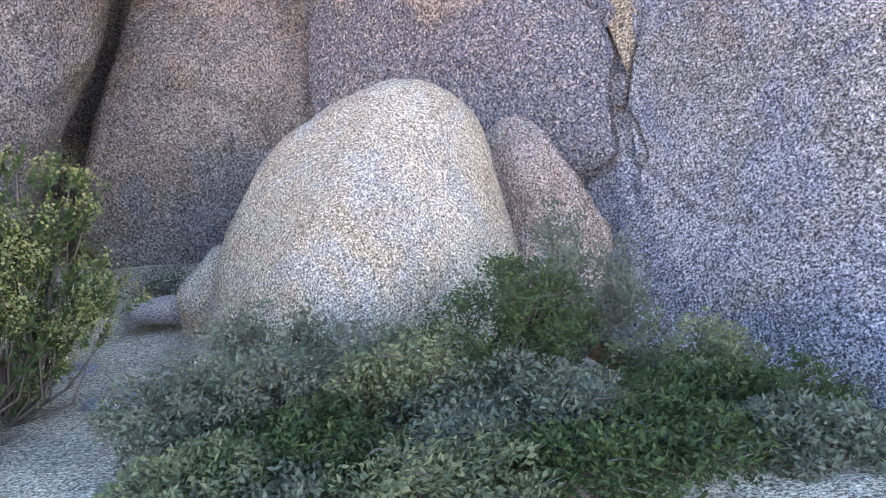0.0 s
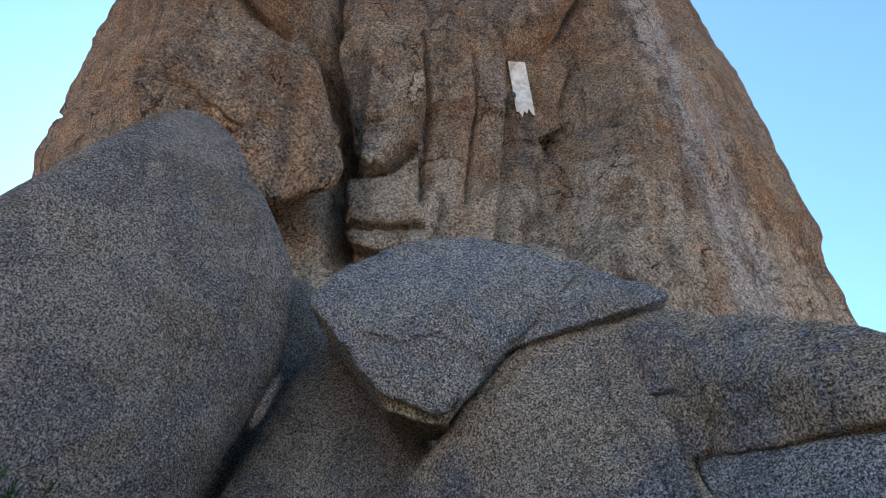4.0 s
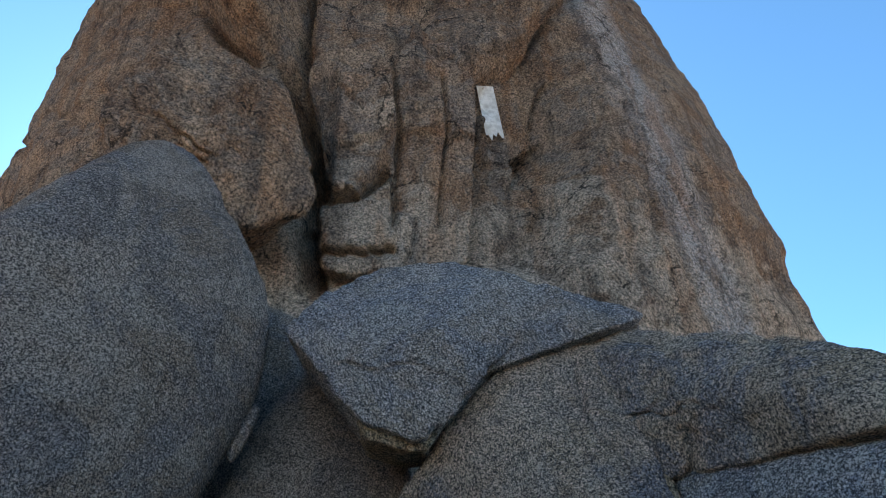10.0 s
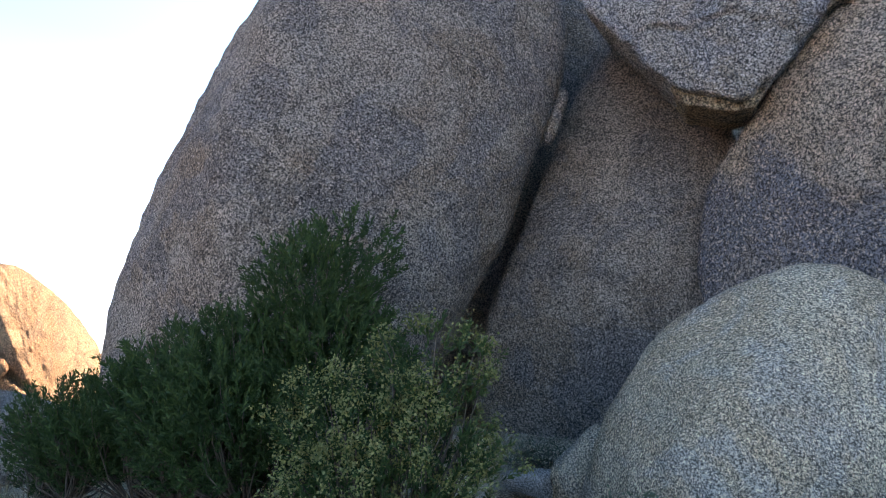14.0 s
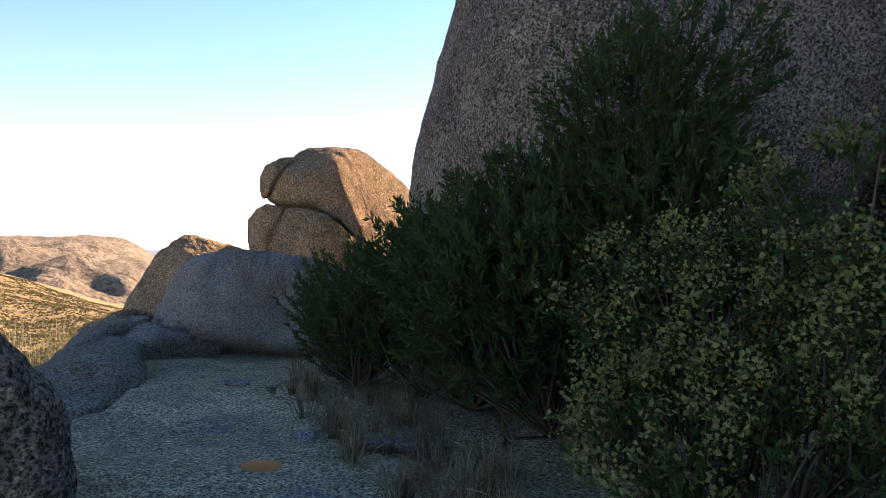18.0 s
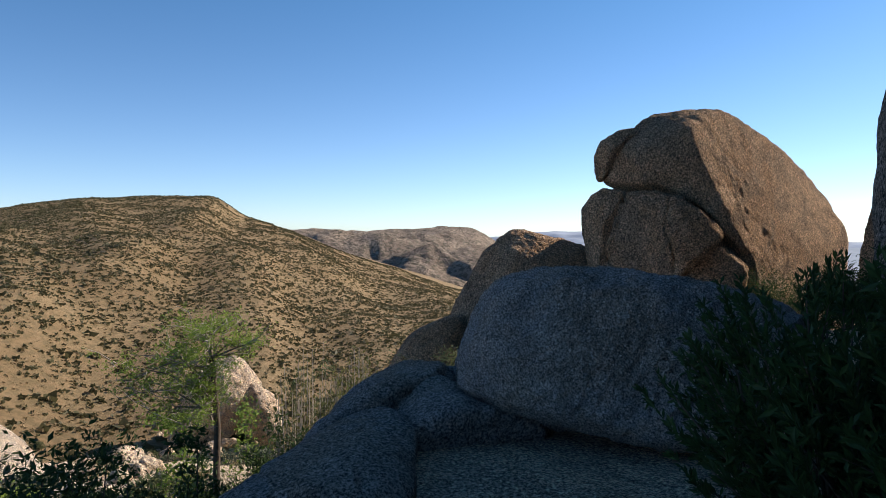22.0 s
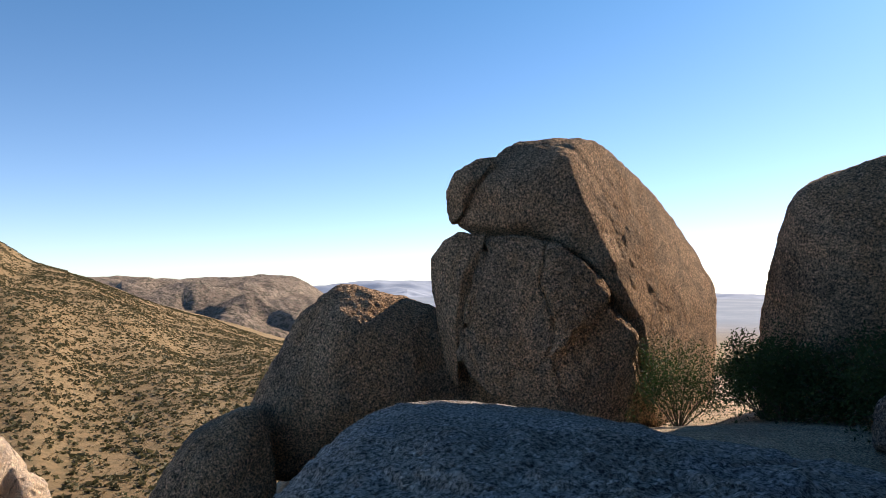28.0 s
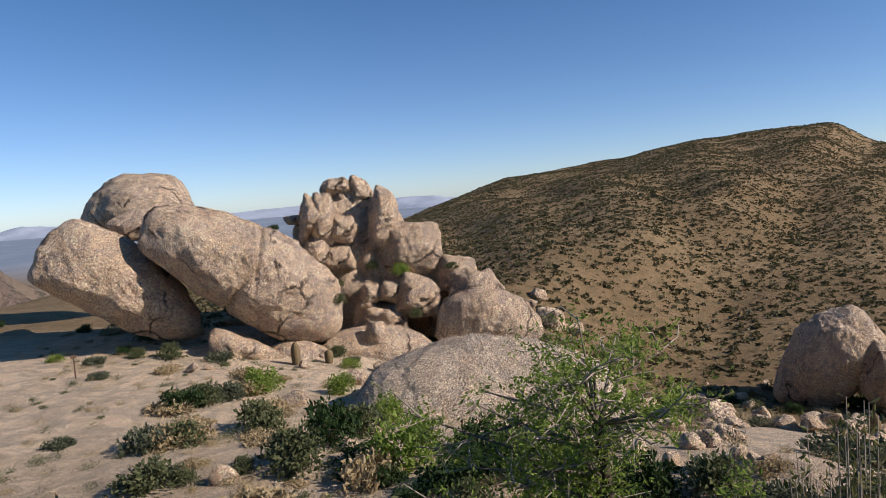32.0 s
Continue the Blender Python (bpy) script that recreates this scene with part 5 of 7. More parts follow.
CORNERS_PILE01 = [(-43.19, -31.47, -1.47), (-44.22, -30.43, -1.59), (-44.43, -30.22, 0.24), (-44.28, -30.37, 2.09), (-43.41, -31.25, 2.17), (-43.13, -31.53, 0.37), (-42.8, -30.45, -0.48), (-43.36, -29.88, 0.3), (-42.9, -30.35, 1.18), (-45.86, -33.75, -0.85), (-46.72, -32.88, 0.26), (-46.01, -33.6, 1.51)]
CORNERS_PILE02 = [(-46.35, -32.55, -0.45), (-48.03, -30.73, -0.63), (-48.2, -30.53, 0.63), (-48.01, -30.75, 1.92), (-46.67, -32.21, 2.5), (-46.33, -32.57, 1.04), (-46.12, -31.34, 0.26), (-46.96, -30.43, 0.75), (-46.26, -31.19, 1.61), (-49.22, -34.61, 0), (-50.49, -33.22, 0.7), (-49.44, -34.38, 1.92)]
CORNERS_PILE03 = [(-47.45, -31.37, 0.96), (-48.63, -30.02, 0.61), (-48.64, -30.01, 1.65), (-48.3, -30.42, 2.72), (-47.57, -31.23, 3.24), (-47.33, -31.5, 2.12), (-47, -30.38, 1.46), (-47.54, -29.77, 1.77), (-47.05, -30.32, 2.5), (-50.24, -33.5, 1.28), (-51.07, -32.56, 1.73), (-50.33, -33.41, 2.77)]
CORNERS_PILE04 = [(-45.92, -32.98, 1.97), (-47.47, -31.35, 2.06), (-47.53, -31.29, 2.63), (-47.23, -31.62, 3.23), (-46.14, -32.76, 3.09), (-45.85, -33.06, 2.55), (-45.62, -31.86, 2.29), (-46.35, -31.09, 2.59), (-45.72, -31.76, 2.8), (-48.7, -35.15, 2.19), (-49.81, -33.98, 2.62), (-48.85, -34.99, 2.92)]
CORNERS_PILE05 = [(-45.83, -28.68, -2.22), (-47.24, -26.99, -1.95), (-47.43, -26.77, -0.08), (-47.28, -26.94, 1.8), (-46.48, -27.92, 2.32), (-45.99, -28.5, 0.07), (-45.55, -27.48, -0.98), (-46.27, -26.61, -0.01), (-45.84, -27.13, 1.08), (-48.8, -30.6, -1.44), (-49.9, -29.27, -0.06), (-49.25, -30.07, 1.5)]
CORNERS_PILE06 = [(-46.63, -27.75, -3.92), (-48.91, -24.79, -4.22), (-49.14, -24.47, -2.45), (-49.06, -24.58, -0.65), (-46.8, -27.54, -0.4), (-46.55, -27.84, -2.13), (-46.52, -26.29, -2.96), (-47.66, -24.81, -2.29), (-46.6, -26.2, -1.35), (-49.79, -29.41, -3.35), (-51.53, -27.14, -2.4), (-49.91, -29.26, -1.06)]
CORNERS_PILE07 = [(-44, -30.66, -1.5), (-45.3, -29.27, -1.66), (-45.46, -29.1, -0.69), (-45.27, -29.31, 0.32), (-44.27, -30.38, 0.64), (-43.96, -30.7, -0.41), (-43.66, -29.57, -0.94), (-44.32, -28.87, -0.57), (-43.78, -29.44, 0.03), (-46.77, -32.83, -1.17), (-47.78, -31.75, -0.64), (-46.96, -32.63, 0.22)]
CORNERS_PILE08 = [(-42.67, -31.97, -2.94), (-43.98, -30.68, -3.55), (-44.16, -30.5, -2.26), (-43.98, -30.68, -0.93), (-42.94, -31.71, -1.03), (-42.63, -32.01, -1.96), (-42.37, -30.88, -2.42), (-43.04, -30.21, -2.1), (-42.49, -30.76, -1.55), (-45.36, -34.24, -2.65), (-46.39, -33.22, -2.21), (-45.54, -34.07, -1.41)]
CORNERS_PILE09 = [(-44.42, -25.72, -6.71), (-46.57, -22.91, -7.02), (-46.58, -22.89, -5.74), (-46.31, -23.28, -4.42), (-45.07, -24.9, -3.84), (-44.59, -25.5, -5.25), (-44.28, -24.3, -5.9), (-45.26, -23.02, -5.46), (-44.57, -23.93, -4.59), (-47.57, -27.39, -6.28), (-49.07, -25.42, -5.65), (-48.02, -26.82, -4.42)]
CORNERS_PILE10 = [(-42.6, -27.78, -7.77), (-45.12, -24.84, -8.38), (-45.14, -24.82, -7.21), (-44.84, -25.19, -6), (-43, -27.35, -5.52), (-42.63, -27.75, -6.62), (-42.56, -26.34, -7.13), (-43.71, -25, -6.87), (-42.74, -26.14, -6.11), (-45.66, -29.63, -7.48), (-47.43, -27.56, -7.11), (-45.93, -29.32, -6.01)]
CORNERS_PILE11 = [(-43.9, -26.32, -5.6), (-44.81, -25.23, -5.94), (-45, -24.99, -5.22), (-44.88, -25.14, -4.47), (-44.1, -26.09, -4.36), (-43.84, -26.39, -4.96), (-43.42, -25.35, -5.18), (-43.92, -24.75, -5.01), (-43.51, -25.24, -4.62), (-46.76, -28.37, -5.42), (-47.52, -27.44, -5.17), (-46.9, -28.21, -4.62)]
CORNERS_PILE12 = [(-48.82, -24.92, -5.84), (-50.56, -22.34, -6.29), (-50.63, -22.23, -4.94), (-50.41, -22.57, -3.56), (-49.18, -24.41, -3.18), (-48.85, -24.88, -4.48), (-48.51, -23.63, -5.1), (-49.33, -22.41, -4.69), (-48.67, -23.39, -3.89), (-52.02, -26.46, -5.44), (-53.27, -24.59, -4.86), (-52.27, -26.1, -3.72)]
CORNERS_PILE13 = [(-46.76, -22.64, -6.65), (-49.02, -19.06, -6.73), (-48.88, -19.32, -5.32), (-48.47, -20, -3.89), (-47.33, -21.8, -4.17), (-46.91, -22.43, -5.39), (-46.56, -21.15, -5.8), (-47.52, -19.65, -5.2), (-46.81, -20.77, -4.67), (-50.08, -23.99, -6.2), (-51.55, -21.67, -5.34), (-50.47, -23.4, -4.59)]
CORNERS_PILE14 = [(-43.16, -27.17, -5.68), (-43.82, -26.42, -5.98), (-44.07, -26.12, -5.39), (-44.01, -26.2, -4.75), (-43.36, -26.95, -4.45), (-43.1, -27.24, -5.04), (-42.64, -26.25, -5.28), (-43.06, -25.77, -5.15), (-42.73, -26.15, -4.72), (-45.92, -29.33, -5.52), (-46.56, -28.6, -5.33), (-46.06, -29.18, -4.72)]
CORNERS_PILE15 = [(-44.07, -34.77, -0.14), (-45.02, -33.88, -0.24), (-45.23, -33.67, 0.2), (-45.07, -33.83, 0.67), (-43.8, -35.02, 0.57), (-43.74, -35.07, 0.23), (-43.62, -33.83, 0.08), (-44.14, -33.33, 0.23), (-43.49, -33.94, 0.4), (-46.6, -37.2, -0.01), (-47.4, -36.44, 0.2), (-46.41, -37.38, 0.44)]
CORNERS_PILE16 = [(-43.46, -31.21, -3.44), (-45.21, -29.37, -3.67), (-45.29, -29.29, -2.8), (-45.02, -29.59, -1.89), (-43.86, -30.81, -1.75), (-43.48, -31.18, -2.57), (-43.25, -30, -2.95), (-44.08, -29.13, -2.65), (-43.42, -29.82, -2.18), (-46.28, -33.34, -3.18), (-47.55, -32.01, -2.76), (-46.55, -33.06, -2.08)]
for n_, c_ in enumerate((CORNERS_PILE00, CORNERS_PILE01, CORNERS_PILE02, CORNERS_PILE03, CORNERS_PILE04, CORNERS_PILE05, CORNERS_PILE06, CORNERS_PILE07, CORNERS_PILE08, CORNERS_PILE09, CORNERS_PILE10, CORNERS_PILE11, CORNERS_PILE12, CORNERS_PILE13, CORNERS_PILE14, CORNERS_PILE15, CORNERS_PILE16)):
    boulder("boulder", c_, VALLEY, "sunlit boulder in a stacked rock pile", grit=(0.7, 0.13), level=5, edge=24, rough=0.06, seed=80 + n_, group="boulders of the rock pile")
boulder("boulder", [(-65.52, -5.16, -16.44), (-65.6, -4.71, -13.47), (-65.81, -3.27, -10.81), (-66.04, -1.31, -9.64), (-66.18, 0.37, -9.33), (-66.27, 1.77, -10.67), (-66.29, 2.43, -12.63), (-66.22, 0.92, -15.08), (-65.96, -2.05, -17.52), (-64.04, -2.95, -14.14), (-64.15, -2.04, -11.41), (-64.33, -0.27, -10.69), (-64.4, 0.73, -12.3), (-64.22, -1.44, -14.65), (-70.66, -4.7, -15.36), (-70.85, -3.27, -11.42), (-71.13, -0.5, -10.38), (-71.24, 1.07, -12.7), (-70.96, -2.34, -16.11)], VALLEY, "standalone rounded boulder on the valley floor", grit=(0.7, 0.13), level=6, edge=12, rough=0.03, seed=110)
boulder("boulder", [(-65.25, 1.52, -11.31), (-65.3, 2.71, -12.32), (-65.32, 3.66, -12.82), (-65.33, 4.3, -16.32), (-65.29, 2.33, -17.1), (-65.18, 0.42, -15.32), (-65.26, 1.7, -13.31), (-64.27, 2.01, -12.49), (-64.31, 3.03, -13.2), (-64.29, 2.39, -15.22), (-64.28, 2.1, -13.44), (-68.26, 1.66, -12.21), (-68.31, 3.18, -13.23), (-68.29, 2.24, -16.1), (-68.27, 1.79, -13.56)], VALLEY, "broken boulder leaning on the standalone one", grit=(0.7, 0.13), level=5, edge=12, rough=0.05, seed=111)
CORNERS_V3 = [(-45.49, -10.34, -12.95), (-45.71, -9.78, -11.25), (-46.28, -8.18, -11.42), (-46.31, -8.09, -13.21), (-46.01, -8.96, -14.19), (-45.27, -9.51, -12.6), (-45.65, -8.48, -11.86), (-45.52, -8.85, -13.18), (-47.52, -10.65, -12.84), (-48.07, -9.12, -11.81), (-47.88, -9.67, -13.67)]
CORNERS_V4 = [(-39.6, -6.08, -9.96), (-39.95, -4.97, -9.62), (-40.32, -3.62, -10.46), (-40.34, -3.56, -12.26), (-39.99, -4.84, -12.75), (-39.61, -6.04, -12.03), (-39.04, -5.21, -10.3), (-39.38, -4.05, -10.54), (-39.22, -4.62, -11.61), (-41.63, -6.3, -10.36), (-42.15, -4.54, -10.7), (-41.91, -5.41, -12.24)]
CORNERS_V5 = [(-37.37, -6.37, -11.33), (-37.52, -5.96, -10.54), (-37.94, -4.7, -10.82), (-38.08, -4.23, -11.84), (-37.67, -5.53, -12.13), (-37.18, -5.72, -11.16), (-37.45, -4.92, -10.92), (-37.32, -5.32, -11.54), (-38.9, -6.56, -11.33), (-39.3, -5.37, -10.99), (-39.11, -5.96, -11.87)]
for n_, c_ in enumerate((CORNERS_V3, CORNERS_V4, CORNERS_V5)):
    boulder("boulder", c_, VALLEY, "tan valley boulder among shrubs", grit=(0.7, 0.13), level=5, edge=11, rough=0.05, seed=112 + n_)


def white_streak(corner, across, down, onto):
    """A pale strip that clings to the tower face."""
    from mathutils.bvhtree import BVHTree
    trees = []
    for ob in onto:
        m = Matrix.Translation(Vector(tower.location) + Vector(ob.location))
        trees.append(BVHTree.FromPolygons([m @ v.co for v in ob.data.vertices], [tuple(q.vertices) for q in ob.data.polygons]))
    eye, pts, n, k = Vector((0, 0, 1.5)), [], 8, 18
    for j in range(k):
        for i in range(n):
            ragged = 0.10 * math.sin(i * 2.3) * math.sin(i * 5.1 + 1) * (j / (k - 1)) ** 2
            aim = Vector(corner) + Vector(across) * (i / (n - 1)) + Vector(down) * (j / (k - 1) + ragged)
            way = (aim - eye).normalized()
            hits = [h for h in (t.ray_cast(eye, way)[0] for t in trees) if h]
            hit = min(hits, key=lambda h: (h - eye).length) if hits else aim
            pts.append(hit - way * 0.10 - Vector(tower.location))
    f = [(j * n + i, j * n + i + 1, (j + 1) * n + i + 1, (j + 1) * n + i) for j in range(k - 1) for i in range(n - 1)]
    ob = new("white_streak", fast_mesh("white_streak", [tuple(q) for q in pts], f, WHITE))
    ob.parent = tower
    return tagged(ob, "chalky white streak under the overhang")


white_streak((2.71, 15.53, 20.23), (0.57, -0.11, -0.15), (0.20, -0.04, -2.49), [o for o in tower.children])


# ---- plants ----
def tube(points, radii, sides=5):
    """A tapered limb along points: vertices and quads."""
    p = np.array(points, float)
    t = np.gradient(p, axis=0)
    t /= np.linalg.norm(t, axis=1)[:, None] + 1e-9
    ref = np.where(np.abs(t[:, 2:3]) > 0.9, np.array([[1.0, 0, 0]]), np.array([[0, 0, 1.0]]))
    a = np.cross(t, ref)
    a /= np.linalg.norm(a, axis=1)[:, None] + 1e-9
    b = np.cross(t, a)
    ang = np.arange(sides) / sides * 2 * np.pi
    v = p[:, None, :] + np.array(radii)[:, None, None] * (a[:, None, :] * np.cos(ang)[None, :, None] + b[:, None, :] * np.sin(ang)[None, :, None])
    i, j = np.meshgrid(np.arange(len(p) - 1), np.arange(sides), indexing="ij")
    k = (j + 1) % sides
    f = np.stack([i * sides + j, i * sides + k, (i + 1) * sides + k, (i + 1) * sides + j], -1).reshape(-1, 4)
    return v.reshape(-1, 3), f


def gather(pieces):
    vs, fs, n = [], [], 0
    for v, f in pieces:
        vs.append(v)
        fs.append(f + n)
        n += len(v)
    return np.concatenate(vs), np.concatenate(fs)


def leaves(centres, size, rng, slim=0.45, droop=0.0):
    """One folded leaf at each centre, turned at random."""
    n = len(centres)
    d = rng.normal(size=(n, 3))
    d[:, 2] = d[:, 2] * 0.8 + 0.35 - droop
    d /= np.linalg.norm(d, axis=1)[:, None]
    s = np.cross(d, rng.normal(size=(n, 3)))
    s /= np.linalg.norm(s, axis=1)[:, None] + 1e-9
    up = np.cross(s, d)
    L = size * rng.uniform(0.6, 1.3, (n, 1))
    W = L * slim
    v = np.stack([centres, centres + d * L * 0.5 + s * W * 0.5 + up * W * 0.25, centres + d * L, centres + d * L * 0.5 - s * W * 0.5 + up * W * 0.25], 1).reshape(-1, 3)
    return v, np.arange(n * 4).reshape(-1, 4)


def part(name, data, parent, label=""):
    ob = new(name, data)
    ob.parent = parent
    if label:
        tagged(ob, label)
    return ob


def shrub(name, at, radius, height, green, label, count=5000, leaf_size=0.035, stems=14, clumps=70, spread=0.13, slim=0.45, seed=0, bark=BARK, flat=0.0, thick=0.012, category="shrub", bare=0.0, wide=(1, 1)):
    rng = np.random.RandomState(seed + 7)
    ob = new(name)
    ob.location = at
    pieces, tips = [], []
    for i in range(stems):
        a = rng.uniform(0, 2 * np.pi)
        u = np.sqrt(rng.uniform(0.05, 1))
        z = height * (1 - 0.55 * u ** 2) * rng.uniform(0.6, 1.0)
        tip = np.array([np.cos(a) * u * radius * wide[0], np.sin(a) * u * radius * wide[1], z])
        mid = tip * np.array([0.45, 0.45, 0.55]) + rng.normal(size=3) * radius * 0.07
        q = np.array([0, 0.3, 0.55, 0.8, 1.0])[:, None]
        path = (1 - q) ** 2 * (tip * 0.04 - np.array([0, 0, 0.05])) + 2 * q * (1 - q) * mid + q ** 2 * tip
        pieces.append(tube(path, np.linspace(thick, thick * 0.25, 5), 5))
        tips += [(path[2], 0.5), (path[3], 0.8), (path[4], 1.0)]
        for _ in range(3):
            s = path[rng.randint(2, 5)]
            e = s + np.clip(np.array([rng.normal() * radius * 0.2, rng.normal() * radius * 0.2, abs(rng.normal()) * height * 0.07]), -0.22 * radius, 0.22 * radius)
            pieces.append(tube([s, (s + e) / 2 + rng.normal(size=3) * 0.02, e], [thick * 0.4, thick * 0.3, thick * 0.15], 4))
            tips.append((e, 1.0))
    part("branchwork", fast_mesh("branchwork", *gather(pieces), bark), ob)
    base = np.array([t for t, _ in tips])
    extra = []
    while len(extra) < clumps:
        p = rng.uniform(-1, 1, 3)
        p[2] = rng.uniform(0.08 + flat, 1)
        rr = p[0] ** 2 + p[1] ** 2 + (p[2] * 0.97) ** 2
        lump = 0.78 + 0.3 * math.sin(5 * math.atan2(p[1], p[0]) + seed) * p[2] + rng.normal() * 0.08
        if 0.25 < rr < lump:
            extra.append(p * np.array([radius * wide[0], radius * wide[1], height]))
    cl = np.concatenate([base, np.array(extra)]) if clumps else base
    cl = cl[rng.permutation(len(cl))[:max(4, int(len(cl) * (1 - bare)))]]
    pick = rng.randint(0, len(cl), count)
    c = cl[pick] + np.clip(rng.normal(size=(count, 3)), -1.7, 1.7) * radius * spread * np.array([1, 1, 0.8])
    c[:, 2] = np.maximum(c[:, 2], 0.02)
    c = c[(c[:, 0] / wide[0]) ** 2 + (c[:, 1] / wide[1]) ** 2 + (c[:, 2] * radius / height) ** 2 < (1.06 * radius) ** 2]
    part("foliage", fast_mesh("foliage", *leaves(c, leaf_size, rng, slim), green, smooth=False), ob)
    return tagged(ob, label, category)


def sprig_shrub(name, at, lobes, count, green, label, seed=0, length=0.24, leaf_size=0.068, slim=0.27, per=32, fruit=0.0, fruit_mat=None):
    """A dense shrub of upright sprigs. lobes: (x, y, z, radius, height) of its rounded masses above at; fruit: share of sprigs that end in pale clusters."""
    rng = np.random.RandomState(seed + 900)
    ob = new(name)
    ob.location = at
    size = np.array([l[3] ** 2 * l[4] for l in lobes])
    pick = rng.choice(len(lobes), count, p=size / size.sum())
    d = rng.normal(size=(count, 3))
    d /= np.linalg.norm(d, axis=1)[:, None]
    L = np.array(lobes)[pick]
    deep = rng.uniform(0.35, 1.0, count) ** 0.5
    foot = L[:, :3] + d * np.stack([L[:, 3], L[:, 3], L[:, 4] / 2], -1) * deep[:, None]
    foot += rough_noise(foot, 2.2, 2, 0.5, seed)[:, None] * d * 0.12
    foot[:, 2] = np.maximum(foot[:, 2], 0.04)
    way = d * np.array([0.7, 0.7, 0.35]) + np.array([0, 0, 0.75]) + rng.normal(size=(count, 3)) * 0.22
    way /= np.linalg.norm(way, axis=1)[:, None]
    long = length * rng.uniform(0.6, 1.3, (count, 1))
    limbs = []
    for k in rng.choice(count, min(count, 150), replace=False):
        root = np.array([L[k, 0] * 0.5, L[k, 1] * 0.5, 0.0])
        mid = root + (foot[k] - root) * np.array([0.6, 0.6, 0.45]) + rng.normal(size=3) * 0.06
        limbs.append(tube([root, mid, foot[k], foot[k] + way[k] * long[k]], [0.016, 0.01, 0.005, 0.002], 4))
    part("branchwork", fast_mesh("branchwork", *gather(limbs), BARK), ob)
    u = rng.uniform(0, 1, (count, per, 1))
    c = (foot[:, None, :] + (way * long)[:, None, :] * u).reshape(-1, 3)
    ax = np.repeat(way, per, 0) * 0.9 + rng.normal(size=c.shape) * 0.45
    ax /= np.linalg.norm(ax, axis=1)[:, None]
    sd = np.cross(ax, rng.normal(size=c.shape))
    sd /= np.linalg.norm(sd, axis=1)[:, None]
    up = np.cross(sd, ax)
    ll = leaf_size * rng.uniform(0.6, 1.25, (len(c), 1))
    v = np.stack([c, c + ax * ll * 0.55 + sd * ll * slim * 0.5 + up * ll * slim * 0.2, c + ax * ll, c + ax * ll * 0.55 - sd * ll * slim * 0.5 + up * ll * slim * 0.2], 1).reshape(-1, 3)
    part("foliage", fast_mesh("foliage", v, np.arange(len(v)).reshape(-1, 4), green, smooth=False), ob)
    if fruit:
        tips = (foot + way * long)[(rng.rand(count) < fruit) & (deep > 0.72)]
        p = (tips[:, None, :] + rng.normal(size=(len(tips), 60, 3)) * np.array([0.042, 0.042, 0.05])).reshape(-1, 3)
        part("flower_cluster", fast_mesh("flower_cluster", *leaves(p, 0.026, rng, 0.85), fruit_mat, smooth=False), ob, "pale yellow-green papery flower clusters")
    return tagged(ob, label, "shrub")


def tuft(name, at, height, radius, count, seed, label, mat=None):
    """Dry bunch grass."""
    rng = np.random.RandomState(seed)
    pieces = []
    for _ in range(count):
        a, lean = rng.uniform(0, 2 * np.pi), rng.uniform(0.1, 1.0)
        h = height * rng.uniform(0.5, 1.0)
        foot = np.array([math.cos(a), math.sin(a), 0]) * radius * 0.25 * rng.uniform(0, 1)
        out = np.array([math.cos(a), math.sin(a), 0]) * radius * lean
        pieces.append(tube([foot, foot + out * 0.35 + [0, 0, h * 0.6], foot + out + [0, 0, h * (1 - 0.35 * lean)]], [0.004, 0.003, 0.0008], 3))
    ob = new(name, fast_mesh(name, *gather(pieces), mat or STRAW))
    ob.location = at
    return tagged(ob, label, "grass")


def gz(x, y):
    return float(ground_z(np.array([x]), np.array([y]))[0])


def on_ground(x, y, down=0.02):
    return (x, y, gz(x, y) - down)


# low shrubs in front of the pale boulder
FRONT = [(-1.05, 4.3, 0.6, 0.62, SAGE), (-0.55, 4.6, 0.75, 0.92, SAGE), (0.3, 4.3, 0.7, 0.62, OLIVE), (1.1, 4.7, 0.75, 0.85, GREEN), (1.75, 5.2, 0.7, 1.25, SAGE), (2.2, 4.3, 0.65, 0.8, OLIVE),
         (2.8, 4.0, 0.6, 0.85, GREEN), (3.5, 3.9, 0.6, 0.75, GREEN), (-0.3, 3.6, 0.7, 0.42, GREEN), (0.9, 3.7, 0.75, 0.42, SAGE), (2.0, 3.7, 0.75, 0.36, GREEN), (-0.8, 3.4, 0.55, 0.36, OLIVE),
         (0.3, 3.0, 0.65, 0.36, OLIVE), (1.3, 3.1, 0.7, 0.36, GREEN), (2.2, 3.0, 0.5, 0.28, SAGE), (-0.5, 3.0, 0.55, 0.32, SAGE)]
for n_, (x_, y_, r_, h_, g_) in enumerate(FRONT):
    tagged(shrub("shrub", on_ground(x_, y_), r_, h_, g_, "low grey-green desert shrub in front of the pale boulder", 6800, 0.042, 22, 40, 0.072, 0.5, seed=n_), group="low shrubs below the boulder")
